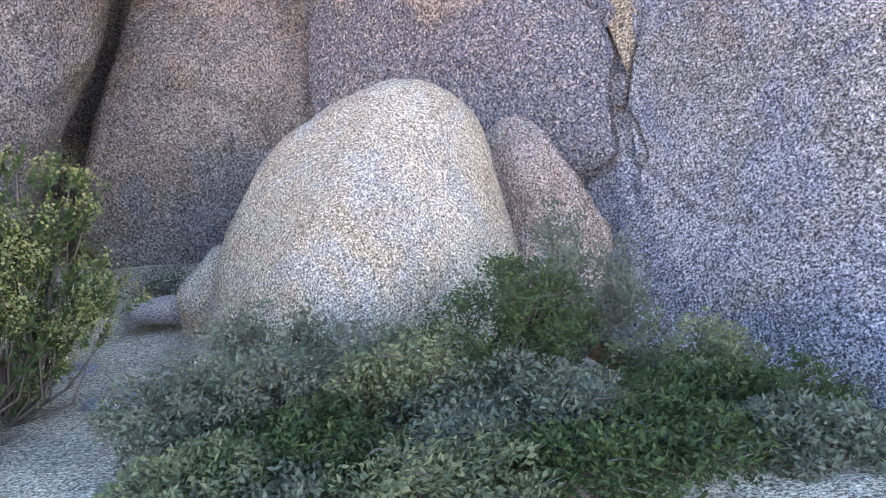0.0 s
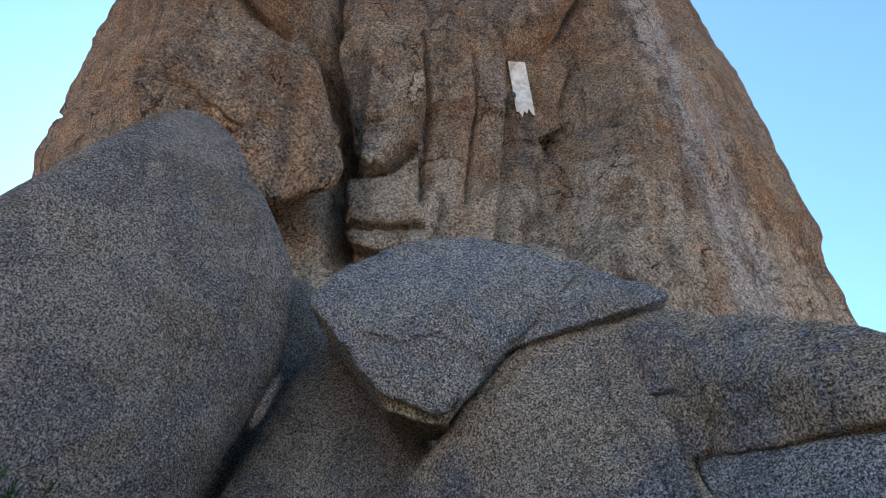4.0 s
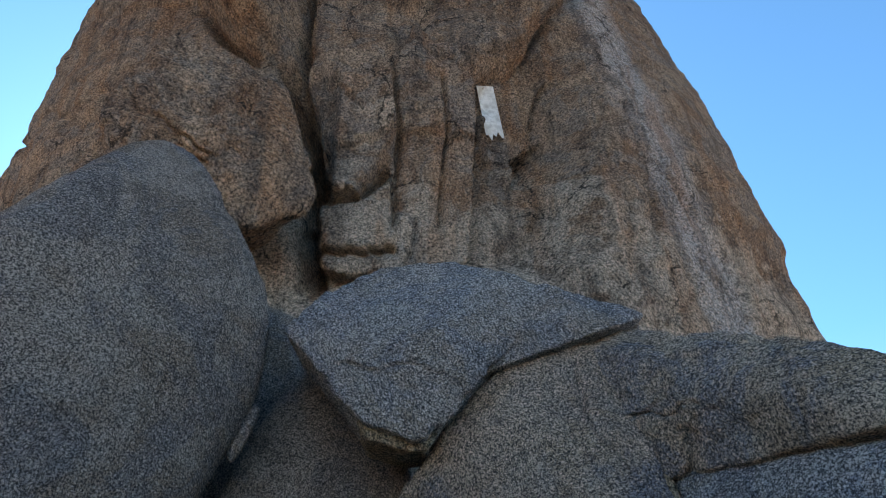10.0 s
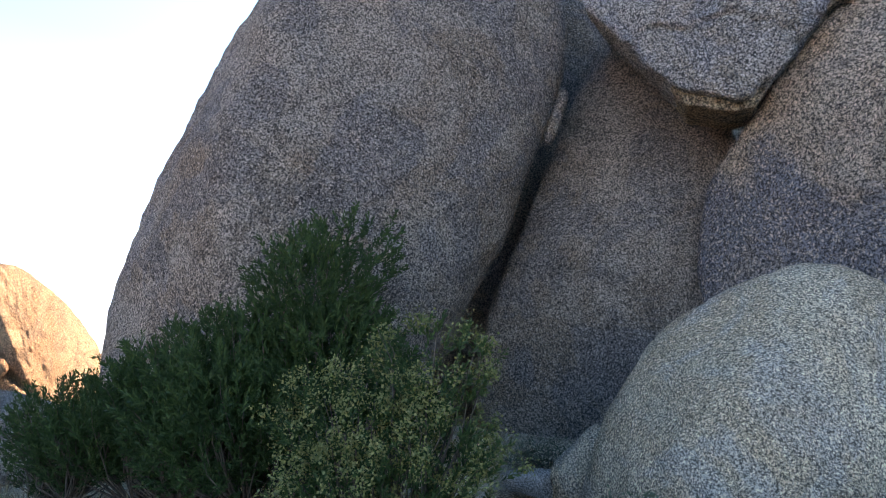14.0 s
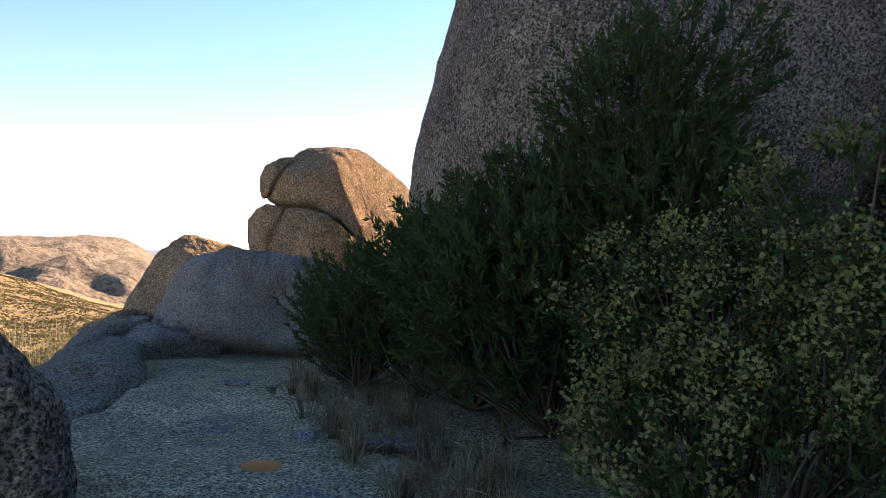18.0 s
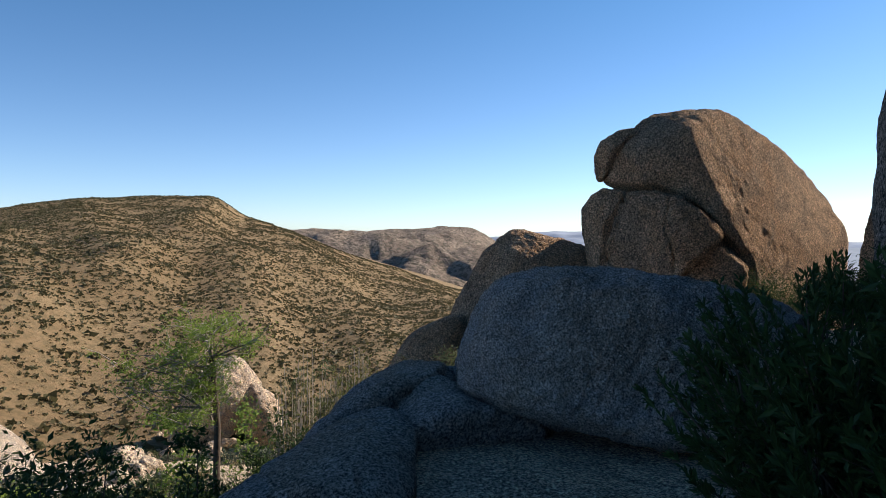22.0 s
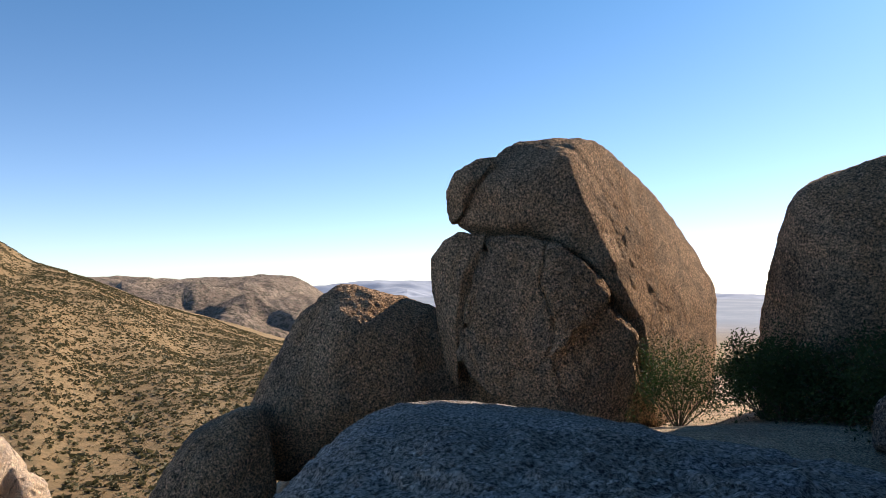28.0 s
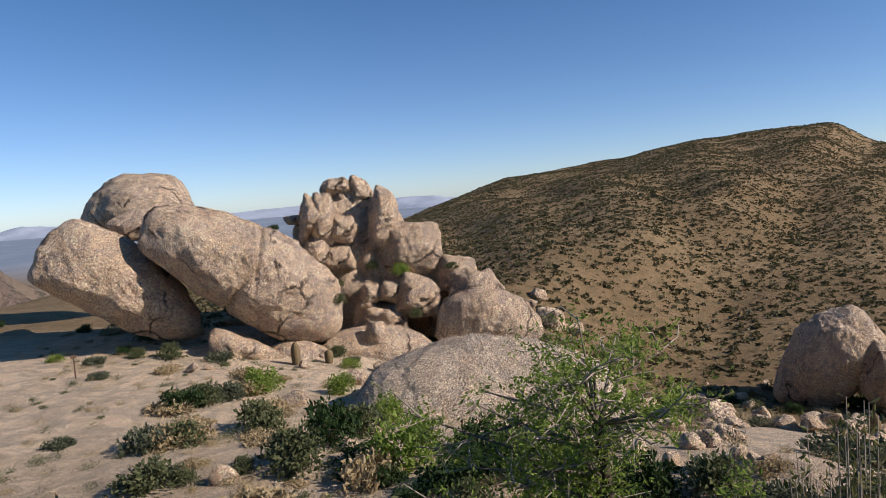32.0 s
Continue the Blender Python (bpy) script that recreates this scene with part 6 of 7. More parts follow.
# tall shrubs beside the path
sprig_shrub("tall_shrub", on_ground(-4.3, 6.1), [(0.25, 0.2, 2.0, 0.65, 1.6), (-0.4, 0, 1.3, 0.75, 1.4), (0.55, 0.1, 1.3, 0.8, 1.6), (-0.2, -0.35, 0.85, 0.95, 1.3), (0.5, 0.4, 2.6, 0.42, 0.8)], 2300, GREEN, "tall dark green shrub with narrow upright leaves beside the path", 31)
sprig_shrub("tall_shrub", on_ground(-5.6, 6.0), [(0.2, 0, 1.1, 0.75, 1.2), (-0.45, -0.1, 0.75, 0.7, 1.0), (0.6, 0, 0.7, 0.7, 1.1)], 1350, GREEN, "dense dark green shrub with narrow upright leaves", 32)
sprig_shrub("shrub", on_ground(-6.75, 5.8), [(0, 0, 0.65, 0.6, 1.1), (0.35, -0.1, 0.5, 0.5, 0.8)], 620, GREEN, "dark green spiky shrub at the bend of the path", 33, 0.22, 0.055)
sprig_shrub("yellow_shrub", on_ground(-2.95, 5.5), [(0.65, -0.1, 1.5, 0.42, 0.7), (-0.1, -0.1, 1.05, 0.6, 0.9), (0.65, -0.1, 0.8, 0.55, 0.8), (0.15, -0.3, 0.5, 0.7, 0.6)], 700, GREEN, "leafy shrub with pale yellow-green flower clusters", 34, 0.22, 0.06, 0.36, 22, 0.6, PALEFRUIT)
shrub("shrub", on_ground(-2.2, 9.0), 0.8, 0.5, SAGE, "small shaded shrub under the leaning boulder", 2500, 0.04, 14, 40, 0.14, 0.4, seed=36)
shrub("shrub", on_ground(-1.2, 9.2), 0.7, 0.45, OLIVE, "small shaded shrub at the foot of the boulder", 2200, 0.04, 14, 40, 0.14, 0.4, seed=37)
# at the lookout
for n_, (x_, y_, r_, h_) in enumerate([(-14.3, 13.4, 1.0, 1.1), (-13.2, 13.9, 1.1, 1.3), (-12.2, 13.0, 1.0, 1.4), (-11.2, 12.4, 0.9, 1.5), (-10.4, 11.7, 0.9, 1.4), (-15.2, 14.2, 0.8, 1.5), (-10.0, 12.8, 1.0, 1.7)]):
    shrub("shrub", on_ground(x_, y_), r_, h_, GREEN, "dark green shrub in the shade between the boulders", 9000, 0.06, 16, 70, 0.12, 0.35, seed=40 + n_)
shrub("shrub", on_ground(-16.1, 13.35), 0.95, 1.6, GREEN, "olive green shrub against the split boulder", 8000, 0.045, 14, 50, 0.13, 0.4, seed=50)
shrub("shrub", on_ground(-8.21, 7.89), 0.55, 0.85, GREEN, "dark green shrub at the foot of the tall boulder", 7000, 0.05, 16, 60, 0.10, 0.35, seed=59)
tuft("grass_tuft", on_ground(-16.2, 11.4), 0.55, 0.35, 110, 51, "sunlit straw-coloured bunch grass below the split boulder")
rng_ = np.random.RandomState(5)
for n_ in range(95):
    x_ = rng_.uniform(-7.0, -2.4)
    y_ = np.interp(x_, [-7.0, -5.5, -3.9, -2.4], [5.0, 4.75, 4.15, 4.3]) + rng_.uniform(0, 0.95) ** 1.3
    tuft("grass_tuft", on_ground(x_, y_), rng_.uniform(0.12, 0.42), rng_.uniform(0.12, 0.3), 22, 200 + n_, "thin dry bunch grass at the foot of the shrubs", DEADGRASS if n_ % 3 else STRAW)

# flat stones on the path
for n_, (x_, y_, s_) in enumerate([(-4.9, 4.9, 0.42), (-4.35, 3.95, 0.25), (-3.95, 4.15, 0.4), (-5.4, 4.55, 0.2), (-6.1, 4.2, 0.16), (-2.9, 4.6, 0.3), (-1.9, 5.6, 0.34), (-2.6, 6.6, 0.3), (-7.3, 4.9, 0.18), (-1.4, 4.9, 0.22), (-0.9, 6.2, 0.24), (-3.2, 3.3, 0.14)]):
    r_ = np.random.RandomState(500 + n_)
    c_ = r_.normal(size=(12, 3))
    c_ = c_ / np.linalg.norm(c_, axis=1)[:, None] * np.array([s_, s_ * 0.7, s_ * 0.22])
    o_ = new("stone", boulder_mesh("stone", c_, GREY, level=4, edge=16, rough=0.05, seed=n_, grit=(6, 0.008)))
    o_.location = (x_, y_, gz(x_, y_) + s_ * 0.06)
    o_.rotation_euler = (0, 0, r_.uniform(0, 6))
    tagged(o_, "flat blue-grey stone lying on the sandy path", "stone", "stones on the path")


# ---- tree and shrubs below the lookout ----
def sprays(starts, ends, rng, per, size, slim=0.4):
    """Feathery sprays: pairs of leaflets along twigs from starts to ends."""
    u = rng.uniform(0.15, 1.05, (len(starts), per, 1))
    c = (starts[:, None, :] + (ends - starts)[:, None, :] * u).reshape(-1, 3)
    return leaves(c + rng.normal(size=c.shape) * size * 0.35, size, rng, slim)


def thorn_tree(at, fork, lobes, seed=3):
    """A many-stemmed thorn tree with an open, feathery crown; fork: how high its stems part; lobes: (x, y, z, spread, height, stems) from the fork."""
    rng = np.random.RandomState(seed)
    ob = new("tree")
    ob.location = at
    trunk = np.array([[-0.08, 0.06, -0.2], [-0.03, 0.02, fork * 0.4], [-0.05, 0.04, fork * 0.75], [0.0, 0.0, fork]])
    part("trunk", fast_mesh("trunk", *tube(trunk, [0.042, 0.036, 0.03, 0.026], 8), BARK), ob)
    limbs, twigs, a0, a1 = [], [], [], []
    for x, y, z, spread, height, count in lobes:
        for k in range(count):
            a = k * 2.4 + rng.uniform(-0.4, 0.4)
            r = spread * math.sqrt((k + 0.5) / count)
            s = trunk[3] + [0, 0, -rng.uniform(0.0, 0.35) + min(z, 0) * 0.6 if z < 0.1 else 0]
            e = trunk[3] + np.array([x + r * math.cos(a), y + r * math.sin(a), z + height * rng.uniform(-0.5, 0.5)])
            m = s + (e - s) * 0.5 + rng.normal(size=3) * 0.05 + [0, 0, 0.05]
            limbs.append(tube([s, m, e], [0.011, 0.0075, 0.003], 6))
            for _ in range(9):
                q = m + (e - m) * rng.uniform(-0.35, 1)
                w = q + rng.normal(size=3) * np.array([0.12, 0.12, 0.08]) + [0.08 * math.cos(a), 0.08 * math.sin(a), 0.05]
                twigs.append(tube([q, (q + w) / 2 + rng.normal(size=3) * 0.025, w], [0.005, 0.0035, 0.0016], 4))
                for _ in range(6):
                    b = q + (w - q) * rng.uniform(0.25, 1.0)
                    a0.append(b)
                    a1.append(b + rng.normal(size=3) * np.array([0.075, 0.075, 0.05]) + [0, 0, 0.015])
    for tb in limbs:
        part("limb", fast_mesh("limb", *tb, LIMB), ob)
    part("branchwork", fast_mesh("branchwork", *gather(twigs), TWIG), ob, "pale bare twigs")
    part("crown", fast_mesh("crown", *sprays(np.array(a0), np.array(a1), rng, 7, 0.027, 0.42), LIME, smooth=False), ob)
    return tagged(ob, "airy thorn tree with bright green feathery leaves and pale bare twigs", "tree")


def jojoba(at, radius, height, count, seed, label):
    """A shrub of upright stems set with pairs of thick upright leaves."""
    rng = np.random.RandomState(seed)
    ob = new("shrub")
    ob.location = at
    stems, pos, way = [], [], []
    for _ in range(count):
        a, u = rng.uniform(0, 2 * np.pi), math.sqrt(rng.uniform(0, 1))
        tip = np.array([math.cos(a) * u * radius, math.sin(a) * u * radius, height * (1 - 0.45 * u * u) * rng.uniform(0.75, 1.05)])
        foot = tip * np.array([0.2, 0.2, 0])
        bend = foot + (tip - foot) * np.array([0.75, 0.75, 0.5])
        stems.append(tube([foot, bend, tip], [0.007, 0.005, 0.002], 4))
        for q in np.linspace(0.25, 1.0, 26):
            c = (1 - q) ** 2 * foot + 2 * q * (1 - q) * bend + q * q * tip
            pos.append(c + rng.normal(size=3) * 0.018)
    part("branchwork", fast_mesh("branchwork", *gather(stems), TWIG), ob)
    part("foliage", fast_mesh("foliage", *leaves(np.array(pos), 0.056, rng, 0.42, droop=-0.9), YELLOW, smooth=False), ob)
    return tagged(ob, label, "shrub")


thorn_tree((-10.96, 3.05, gz(-10.96, 3.05)), 0.45 - gz(-10.96, 3.05), [(-0.1, 0.1, 0.26, 0.52, 0.3, 9), (0.1, -0.45, -0.1, 0.45, 0.4, 11), (0.15, -0.3, -0.45, 0.4, 0.4, 9)])
for n_, (x_, y_, r_, top_) in enumerate([(-12.3, 3.95, 0.5, 0.42), (-12.75, 4.6, 0.42, 0.2), (-11.7, 4.25, 0.35, 0.05)]):
    z_ = gz(x_, y_) - 0.05
    jojoba((x_, y_, z_), r_, top_ - z_, 150, 640 + n_, "upright olive green shrub with thick standing leaves")
for n_, (x_, y_, r_, top_, g_) in enumerate([(-13.3, 4.1, 0.62, 0.14, OLIVE), (-11.3, 2.6, 0.45, 0.12, LIME), (-11.6, 1.9, 0.7, -0.4, GREEN), (-10.6, 2.2, 0.6, 0.14, GREEN), (-10.5, 2.85, 0.4, 0.0, GREEN), (-14.6, 4.6, 0.8, -0.35, OLIVE), (-15.6, 5.4, 0.9, -0.3, OLIVE), (-16.8, 5.6, 0.9, -0.6, LIME),
                                        (-14.4, 2.8, 0.9, -0.9, OLIVE), (-15.4, 1.0, 1.0, -1.5, GREEN), (-13.4, 0.2, 0.9, -0.9, GREEN), (-12.2, 0.9, 0.8, -0.5, OLIVE), (-9.6, 1.5, 0.6, 0.0, SAGE), (-8.8, 1.9, 0.55, 0.3, SAGE), (-16.4, 3.6, 1.0, -1.2, OLIVE), (-17.5, 2.0, 1.0, -1.7, SAGE), (-10.0, 3.0, 0.4, 0.0, GREEN), (-9.95, 2.4, 0.6, 0.05, GREEN), (-9.6, 1.7, 0.7, 0.1, OLIVE), (-11.0, 3.6, 0.5, 0.0, GREEN), (-11.6, 4.0, 0.5, -0.2, OLIVE), (-12.4, 4.4, 0.5, -0.3, OLIVE), (-13.5, 5.85, 0.6, 0.02, OLIVE), (-13.2, 5.3, 0.55, -0.15, OLIVE), (-12.8, 4.9, 0.5, -0.35, SAGE), (-12.6, 3.4, 0.6, -0.3, LIME), (-7.1, 2.05, 0.5, 0.3, GREEN), (-7.2, 1.7, 0.7, 0.35, OLIVE), (-8.4, 2.2, 0.65, 0.5, GREEN), (-9.3, 2.5, 0.6, 0.4, GREEN), (-8.9, 2.4, 0.5, 0.42, GREEN), (-8.2, 2.15, 0.5, 0.35, GREEN), (-9.6, 3.0, 0.35, 0.22, GREEN), (-7.6, 2.0, 0.5, 0.3, OLIVE)]):
    z_ = gz(x_, y_) - 0.05
    shrub("shrub", (x_, y_, z_), r_, max(0.4, top_ - z_), g_, "leafy desert shrub on the slope below the lookout", 5000, 0.055, 18, 70, 0.11, 0.42, seed=70 + n_)

# ---- valley scrub, set out at random ----
rng_ = np.random.RandomState(11)
KINDS = [shrub("shrub", (-24 - k, -20, gz(-24 - k, -20)), 1.0, h, g, lab, 900, 0.18, 10, 45, 0.14, 0.5, seed=300 + k, thick=0.02)
         for k, (h, g, lab) in enumerate([(0.9, GREEN, "dark green rounded creosote shrub on the valley floor"), (0.8, OLIVE, "olive green shrub on the valley floor"), (0.6, SAGE, "grey-green low shrub on the valley floor"), (0.5, STRAW, "dry straw-coloured shrub on the valley floor"), (1.1, LIME, "bright green bushy shrub on the valley floor")])]


def valley_spot(lo, hi, a0, a1):
    a, d = radians(rng_.uniform(a0, a1)), rng_.uniform(lo, hi)
    return HUB[0] - math.sin(a) * d, HUB[1] + math.cos(a) * d


for n_ in range(180):
    x_, y_ = valley_spot(13, 66, 82, 168)
    far_left = x_ > -30 and y_ < -14
    if far_left and rng_.rand() < 0.55:
        continue
    k_ = KINDS[rng_.choice(5, p=[0.2, 0.2, 0.15, 0.38, 0.07])]
    s_ = rng_.uniform(0.5, 1.15)
    copy_thing(k_, pose(x_, y_, gz(x_, y_) - 0.04, 0, 0, rng_.uniform(0, 360)) @ Matrix.Diagonal((s_, s_, s_ * rng_.uniform(0.7, 1.2), 1)))
# loose valley rocks
ROCKS = []
for k_ in range(5):
    r_ = np.random.RandomState(400 + k_)
    c_ = r_.normal(size=(14, 3))
    c_ = c_ / np.linalg.norm(c_, axis=1)[:, None] * np.array([0.9, 0.7, 0.55]) * r_.uniform(0.8, 1.1, (14, 1)) + [0, 0, 0.3]
    o_ = new("rock", boulder_mesh("rock", c_, VALLEY, level=4, edge=24, rough=0.07, seed=k_))
    o_.location = (-50 - 2 * k_, 1, gz(-50 - 2 * k_, 1))
    ROCKS.append(tagged(o_, "loose tan rock lying on the valley floor", "rock", "loose valley rocks"))
for n_ in range(110):
    x_, y_ = valley_spot(24, 68, 86, 134)
    s_ = rng_.uniform(0.3, 1.0) * (1.6 if rng_.rand() < 0.2 else 1.0)
    copy_thing(ROCKS[n_ % 5], pose(x_, y_, gz(x_, y_) - 0.1 * s_, rng_.uniform(-25, 25), rng_.uniform(-25, 25), rng_.uniform(0, 360)) @ Matrix.Diagonal((s_, s_, s_, 1)))

# rocks and shrubs round the large boulders: place and size
ROCKS_A = [(-35.4, 1, -7.97, 0.64), (-35.3, 2.6, -8.37, 0.56), (-57.3, 2.2, -15.43, 0.76), (-60.6, 4.2, -16.3, 1.22), (-66.1, 5.7, -17.59, 0.9), (-65.2, 6.8, -17.54, 0.74), (-61.7, 8.2, -17.12, 1.24), (-30.9, 3.6, -6.99, 0.41), (-29.5, 2.6, -6.65, 0.33), (-44.7, 5, -11.62, 0.47), (-40.1, -1.6, -9.54, 0.75), (-46.2, 6, -12.51, 0.59), (-56.3, 8.7, -15.89, 0.62), (-29.9, 1.5, -6.57, 0.28), (-33, -3.9, -7.77, 0.54), (-27.1, -1, -6.11, 0.56), (-31.6, -2.8, -7.4, 0.57), (-29.4, -0.7, -6.59, 0.56), (-26.4, 0.4, -5.83, 0.38), (-25.8, 0.8, -5.68, 0.32)]
ROCKS_B = [(-24.5, 0.2, -5.76, 0.35), (-25.2, -0.3, -5.73, 0.32), (-25.4, -1.1, -5.87, 0.33), (-26, -2.1, -6.06, 0.49), (-25.8, 1.2, -5.59, 0.28), (-51.1, -5.4, -13.18, 0.57), (-26.9, -16.7, -6.69, 0.87), (-25, -11, -6.42, 0.47), (-19.2, -11.2, -5.69, 0.59), (-29.2, -25.4, -6.49, 0.37), (-22.6, -9.8, -5.89, 0.41), (-28.3, -25.5, -6.3, 0.46), (-26.1, -13.2, -6.49, 0.58), (-33.6, -23.2, -7.32, 0.58), (-43.3, -25.3, -6.64, 0.71), (-43.6, -25.7, -5.29, 0.53), (-42.8, -26.7, -5.78, 0.6), (-71.3, -28.4, -10.13, 1.46), (-67.4, -24.6, -12.09, 2.38), (-68.3, -23.3, -12.93, 1.53)]
ROCKS_C = [(-68.3, -27.5, -10.57, 1.05), (-44.6, -24.3, -4.56, 0.72), (-40.2, -23.7, -7.14, 1.31), (-40.2, -1.7, -9.38, 0.67), (-33.6, -3.9, -7.91, 0.75), (-27.7, -0.8, -6.22, 0.62), (-29.5, -0.4, -6.59, 0.45), (-29.3, 2.9, -6.65, 0.38), (-43.5, 2.8, -11.27, 0.91), (-60.8, 4.1, -16.25, 0.81), (-63.7, 6.4, -17.59, 1), (-62.4, 8.6, -17.07, 1.26), (-26.2, 0.4, -5.81, 0.38), (-35.7, 0.8, -8.17, 0.57), (-35.6, 1.6, -7.73, 0.42)]
for n_, (x_, y_, z_, s_) in enumerate(ROCKS_A + ROCKS_B + ROCKS_C):
    copy_thing(ROCKS[n_ % 5], pose(x_, y_, z_ - 0.15 * s_, rng_.uniform(-30, 30), rng_.uniform(-30, 30), rng_.uniform(0, 360)) @ Matrix.Diagonal((s_, s_ * rng_.uniform(0.8, 1.2), s_ * rng_.uniform(0.9, 1.4), 1)))
SHRUBS_A = [(-30.1, -30, -6.52, 0.84, 1), (-29.2, -31.7, -6.33, 0.69, 1), (-30.9, -26.4, -6.96, 0.47, 1), (-27.5, -19.6, -6.58, 0.76, 4), (-29.8, -16.9, -7.03, 0.75, 4), (-22.2, -13, -6.06, 0.73, 3), (-21.5, -11.2, -5.77, 0.5, 0), (-21, -8.2, -5.85, 0.59, 0), (-25.3, -13.4, -6.36, 0.3, 1), (-18.3, -13, -5.75, 0.66, 2), (-19.7, -13.1, -5.77, 0.43, 3), (-19.9, -11.2, -5.69, 0.4, 1), (-19.9, -9.2, -5.83, 0.44, 3), (-46.5, -32, -4.51, 1.3, 4), (-47.9, -30.8, -2.36, 0.61, 1), (-51.3, -26.7, -4.85, 0.83, 4), (-38.3, -24.8, -4.63, 0.59, 1), (-47.7, -29.8, -5.07, 0.56, 1), (-58.8, -2.9, -15.32, 0.74, 0), (-65.1, 1.9, -16.46, 0.59, 1)]
SHRUBS_B = [(-59.5, -13.1, -15.51, 0.56, 3), (-63.6, -11, -16.62, 0.71, 3), (-63.9, -6.4, -16.7, 0.59, 2), (-20, -5.4, -5.39, 0.5, 0), (-20.3, -4, -5.32, 0.54, 1), (-20.8, -6.7, -5.63, 0.48, 0), (-20, -17, -6.12, 0.5, 3), (-24.9, -22.2, -6.16, 0.39, 3), (-23.3, -21.2, -6.24, 0.37, 3), (-23, -17.2, -6.17, 0.43, 3), (-21.1, -17.1, -6.13, 0.41, 3), (-18.7, -12.2, -5.72, 0.4, 1), (-48.2, -16.1, -8.77, 0.56, 1), (-48.6, -23.3, -3.93, 0.6, 1), (-36.7, -28.1, 0.03, 0.39, 0), (-34.7, -2.4, -8.12, 0.34, 1), (-30.1, 4.1, -6.87, 0.27, 1), (-35.6, 1.9, -7.9, 0.27, 1)]
for x_, y_, z_, s_, k_ in SHRUBS_A + SHRUBS_B:
    copy_thing(KINDS[k_], pose(x_, y_, z_ - 0.06, 0, 0, rng_.uniform(0, 360)) @ Matrix.Diagonal((s_, s_, s_ * rng_.uniform(0.8, 1.3), 1)))

PILE_SHRUBS = [(-42.8, -32.1, -3.70, 1.3, 4), (-44.0, -30.9, -2.03, 0.6, 1), (-46.1, -26.0, -3.91, 0.75, 4), (-42.3, -32.3, -5.45, 0.8, 1), (-43.6, -29.7, -4.50, 0.55, 1), (-46.0, -28.5, -3.50, 0.6, 1), (-44.7, -23.8, -6.58, 0.6, 1), (-42.7, -30.5, -4.87, 0.7, 4)]
for x_, y_, z_, s_, k_ in PILE_SHRUBS:
    copy_thing(KINDS[k_], pose(x_, y_, z_ - 0.3 * s_, 0, 0, rng_.uniform(0, 360)) @ Matrix.Diagonal((s_, s_, s_ * 1.1, 1)))
NEAR_SHRUBS = [(-23, -10.9, -5.92, 1.05, 0), (-20.8, -10.1, -5.73, 1.11, 1), (-22.1, -7.2, -5.74, 1.11, 4), (-21, -4.8, -5.47, 0.97, 0), (-22.2, -3.9, -5.46, 1, 1), (-22.6, -2.6, -5.79, 0.98, 4), (-23.4, -14.8, -6.33, 1.01, 1), (-23.8, -1.3, -6.17, 0.95, 0), (-20.8, -7.4, -5.74, 1.06, 3), (-24.4, -6.2, -6.02, 0.88, 0), (-24.2, 0.3, -6.01, 0.88, 1), (-23.8, 1.8, -5.88, 0.78, 2), (-24.3, 3.3, -5.83, 0.8, 1), (-26.3, -17.2, -6.71, 0.81, 3), (-26.7, -11.6, -6.62, 0.7, 4), (-26.3, -3.3, -6.21, 0.65, 1)]
for x_, y_, z_, s_, k_ in NEAR_SHRUBS:
    copy_thing(KINDS[k_], pose(x_, y_, z_ - 0.06, 0, 0, rng_.uniform(0, 360)) @ Matrix.Diagonal((s_, s_, s_ * rng_.uniform(1.0, 1.5), 1)))


def valley_clumps(name, count, material, label, seed):
    """Small dry clumps, too many to count, strewn over the valley floor."""
    rng = np.random.RandomState(seed)
    a, d = np.radians(rng.uniform(95, 162, count)), rng.uniform(13, 50, count)
    x, y = HUB[0] - np.sin(a) * d, HUB[1] + np.cos(a) * d
    c = np.stack([x, y, ground_z(x, y)], -1)
    r = rng.uniform(0.12, 0.4, count)
    g = rng.normal(size=(count, 150, 3)) * np.array([0.5, 0.5, 0.35])
    g[:, :, 2] = np.abs(g[:, :, 2])
    p = (c[:, None, :] + g * r[:, None, None]).reshape(-1, 3)
    ob = new(name, fast_mesh(name, *leaves(p, 0.07, rng, 0.3), material, smooth=False))
    return tagged(ob, label, "scrub", kind="stuff")


valley_clumps("dry_grass", 420, STRAW, "dry straw-coloured grass clumps over the sandy valley floor", 61)
valley_clumps("low_scrub", 260, OLIVE, "low olive scrub clumps over the sandy valley floor", 62)

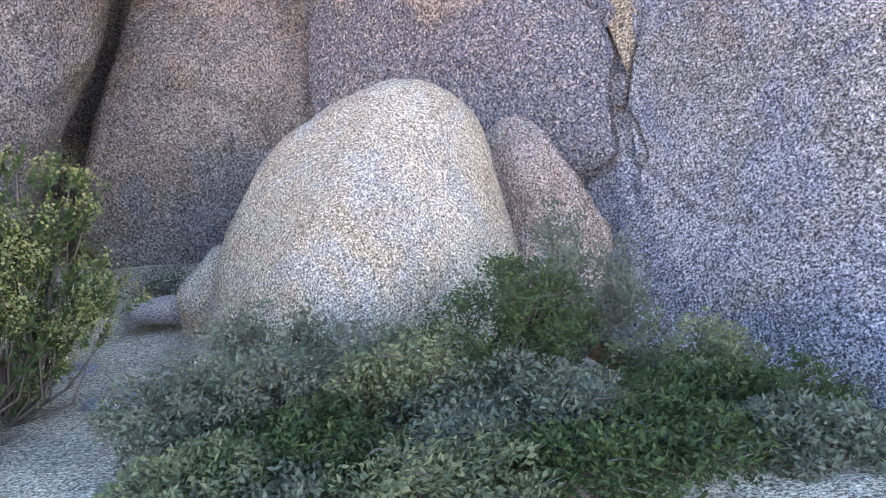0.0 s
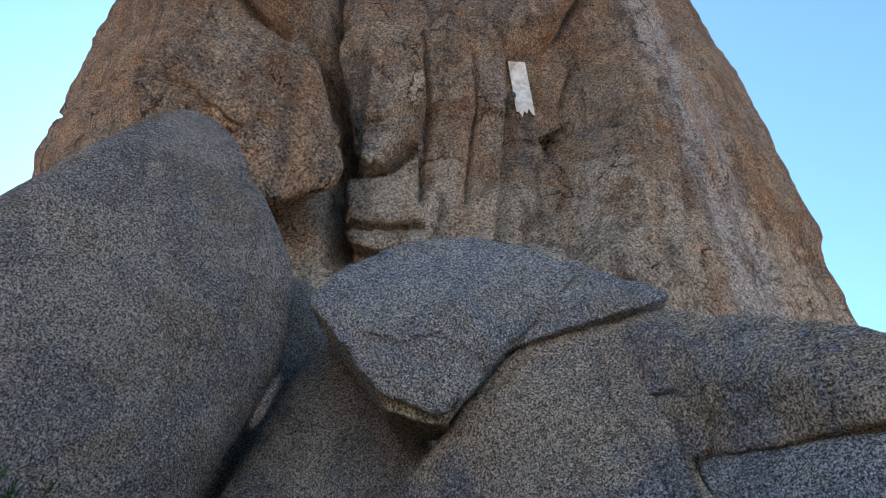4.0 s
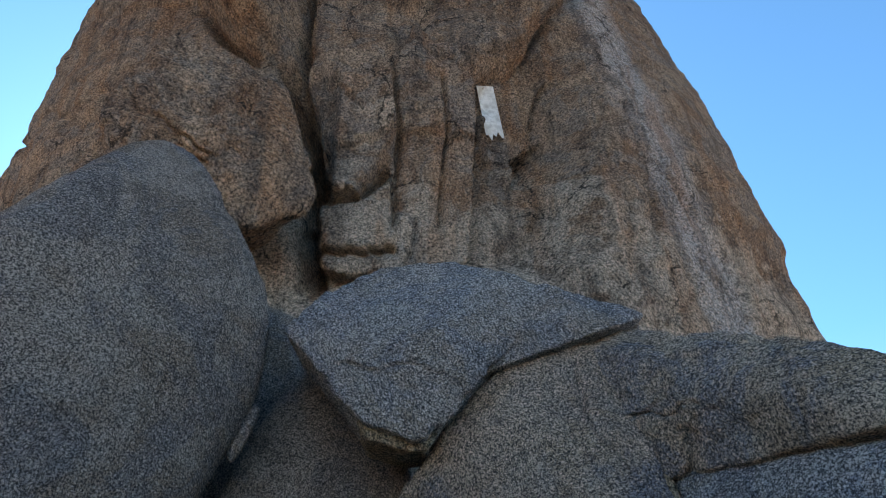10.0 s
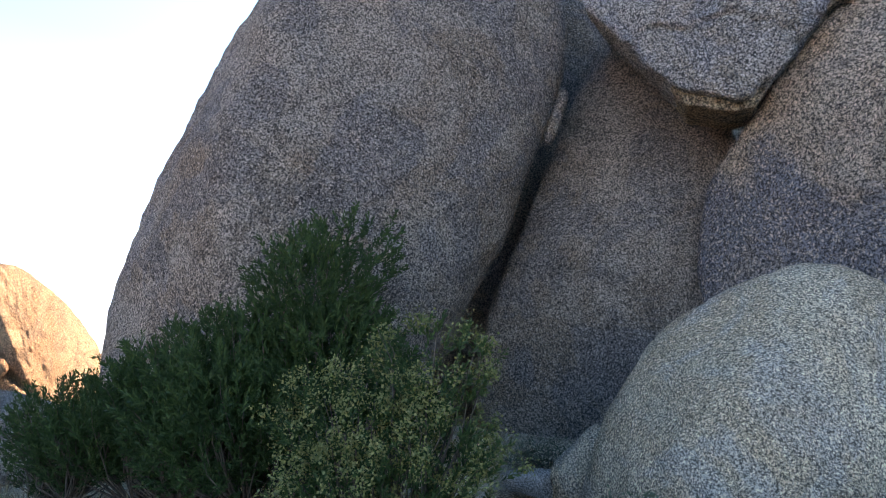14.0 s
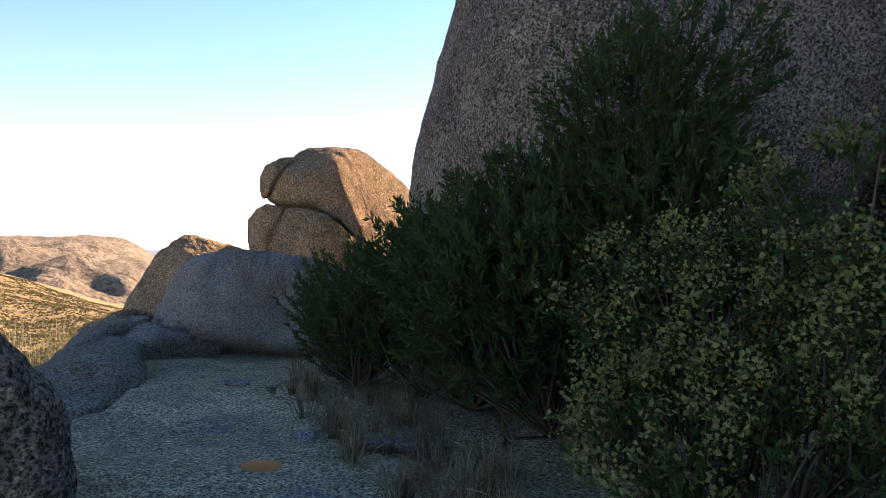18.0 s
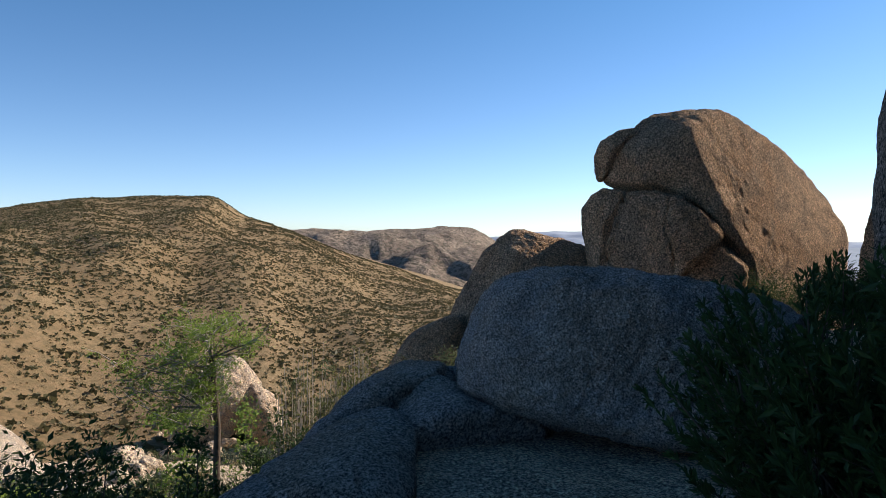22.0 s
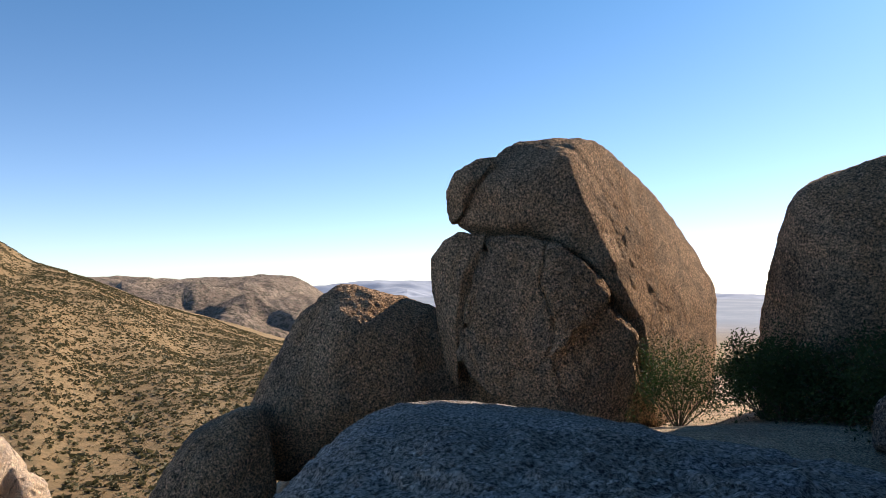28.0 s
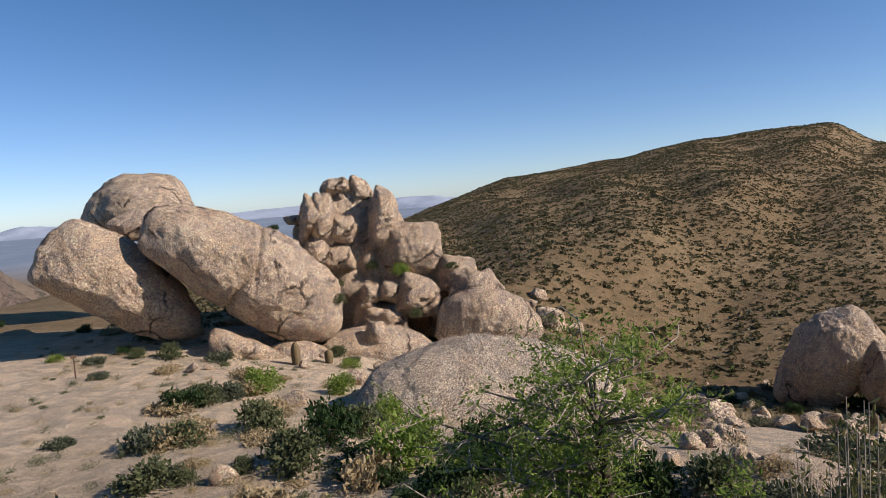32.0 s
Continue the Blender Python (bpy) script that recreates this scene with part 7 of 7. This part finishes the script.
# ---- scrub on the hill ----
def hill_scrub(name, count, sizes, k, material, label, seed=21, wide=0.42, near=52):
    rng = np.random.RandomState(seed)
    az = np.radians(rng.uniform(58, 150, count))
    r = np.sqrt(rng.uniform(near ** 2, 438 ** 2, count))
    x, y = HUB[0] - np.sin(az) * r, HUB[1] + np.cos(az) * r
    p = np.stack([x, y, 0 * x], -1)
    keep = (0.15 * rough_noise(p, 0.035, 3, 0.6, 31) + rng.uniform(-1, 1, count) * 0.7) > -0.62
    x, y = x[keep], y[keep]
    n = len(x)
    size = rng.uniform(*sizes, n) * (1 + (rng.rand(n) < 0.04) * 0.9)
    c = np.stack([x, y, ground_z(x, y) - 0.1 * size], -1)
    d = rng.normal(size=(n, k, 3))
    d[:, :, 2] = np.abs(d[:, :, 2]) * 0.8
    d /= np.linalg.norm(d, axis=2)[:, :, None]
    tip = c[:, None, :] + d * size[:, None, None] * rng.uniform(0.75, 1.15, (n, k, 1)) * np.array([1, 1, 0.9])
    s = np.cross(d, rng.normal(size=(n, k, 3)))
    s /= np.linalg.norm(s, axis=2)[:, :, None]
    w = size[:, None, None] * wide
    root = c[:, None, :] + d * size[:, None, None] * 0.3
    v = np.stack([root + s * w, tip, root - s * w], 2).reshape(-1, 3)
    f = np.arange(len(v)).reshape(-1, 3)
    ob = new(name, fast_mesh(name, v, f, material, smooth=False))
    return tagged(ob, label, "scrub", kind="stuff")


SCRUB = leaf("scrub_leaf", (0.066, 0.068, 0.032), (0.15, 0.135, 0.068), 0.3)
DRYSCRUB = leaf("dry_scrub_leaf", (0.20, 0.15, 0.082), (0.34, 0.255, 0.145), 0.3)
hill_scrub("hill_scrub", 105000, (0.35, 0.75), 7, SCRUB, "dark olive scrub dotted over the dry hillside")
hill_scrub("hill_brush", 90000, (0.2, 0.45), 4, DRYSCRUB, "straw-coloured dry brush over the hillside", 22)

# ---- signs ----
PLATE = plain("white_plate", (0.70, 0.70, 0.66), (0.62, 0.62, 0.58), 6, 0.5)
INK = plain("dark_ink", (0.05, 0.05, 0.05), (0.08, 0.07, 0.07), 9, 0.7)
STEEL = plain("rusty_steel", (0.16, 0.10, 0.07), (0.10, 0.07, 0.05), 14, 0.7)


def box(size, bevel=0.0):
    bm = bmesh.new()
    bmesh.ops.create_cube(bm, size=1)
    bmesh.ops.scale(bm, vec=size, verts=bm.verts)
    if bevel:
        bmesh.ops.bevel(bm, geom=bm.edges, offset=bevel, segments=2, affect="EDGES")
    return bm


def put(name, bm, material, parent, at=(0, 0, 0), label=""):
    me = bpy.data.meshes.new(name)
    bm.to_mesh(me)
    bm.free()
    me.materials.append(material)
    ob = part(name, me, parent, label)
    ob.location = at
    return ob


def climbing_sign(m):
    ob = new("sign")
    ob.matrix_world = m
    put("plate", box((0.25, 0.012, 0.31), 0.004), PLATE, ob)
    cu = bpy.data.curves.new("title", "FONT")
    cu.body, cu.size, cu.align_x, cu.align_y, cu.extrude = "Tom's Thumb", 0.04, "CENTER", "CENTER", 0.001
    t = new("title", cu)
    t.data.materials.append(INK)
    t.parent = ob
    t.matrix_local = pose(0, -0.0075, 0.095, 90, 0, 0)
    for k, (w, z) in enumerate(((0.11, 0.05), (0.18, 0.004), (0.19, -0.038), (0.08, -0.085))):
        put("text_line", box((w, 0.002, 0.018)), INK, ob, (0, -0.0075, z))
    for z in (0.135, -0.135):
        put("bolt", box((0.014, 0.008, 0.014), 0.003), STEEL, ob, (0, -0.009, z))
    put("post", box((0.04, 0.03, 1.5), 0.004), STEEL, ob, (0, 0.024, -0.56), "rusty steel post")
    return tagged(ob, "small white metal trail sign on a post among dark shrubs", "sign")


def trail_post(at, turn):
    ob = new("trail_marker")
    ob.matrix_world = pose(*at, 0, 0, turn)
    put("post", box((0.07, 0.05, 1.15), 0.008), STEEL, ob, (0, 0, 0.55))
    put("plate", box((0.3, 0.03, 0.16), 0.006), STEEL, ob, (0, -0.042, 1.1))
    return tagged(ob, "brown trail marker post with a small plate on sand", "trail marker")


climbing_sign(pose(-13.36, 14.6, 1.19, 0, 0, 33))
trail_post(on_ground(-24.83, -29.91), 155)


def cactus(at, h, r, seed):
    a = np.arange(22) / 22 * 2 * np.pi
    z = np.linspace(0, 1, 12)
    rib = 1 + 0.16 * np.where(np.arange(22) % 2 == 0, 1, -1)
    prof = np.sqrt(np.clip(1 - np.clip((z - 0.72) / 0.28, 0, 1) ** 2, 0.02, 1)) * (0.8 + 0.2 * np.sin(np.pi * z))
    v = np.stack([prof[:, None] * rib[None, :] * np.cos(a)[None, :] * r, prof[:, None] * rib[None, :] * np.sin(a)[None, :] * r, z[:, None] * h + 0 * a[None, :]], -1).reshape(-1, 3)
    i, j = np.meshgrid(np.arange(11), np.arange(22), indexing="ij")
    k = (j + 1) % 22
    f = np.stack([i * 22 + j, i * 22 + k, (i + 1) * 22 + k, (i + 1) * 22 + j], -1).reshape(-1, 4)
    ob = new("barrel_cactus", fast_mesh("barrel_cactus", v, f, CACTUS))
    ob.location = at
    return tagged(ob, "ribbed reddish-green barrel cactus on the valley floor", "cactus")


CACTUS = plain("cactus_skin", (0.14, 0.13, 0.07), (0.24, 0.15, 0.09), 12, 0.8, 0.4)
for x_, y_, h_ in ((-33.7, -23.9, 1.30), (-46.3, 2.4, 1.50), (-35.7, -23.4, 0.80), (-48.1, 0.4, 0.80)):
    cactus(on_ground(x_, y_), h_, 0.22, 1)
shrub("shrub", (9.5, 18.0, 33.35), 0.5, 0.7, OLIVE, "small shrub growing on the edge of the rock tower", 900, 0.07, 8, 16, 0.14, 0.45, seed=90)
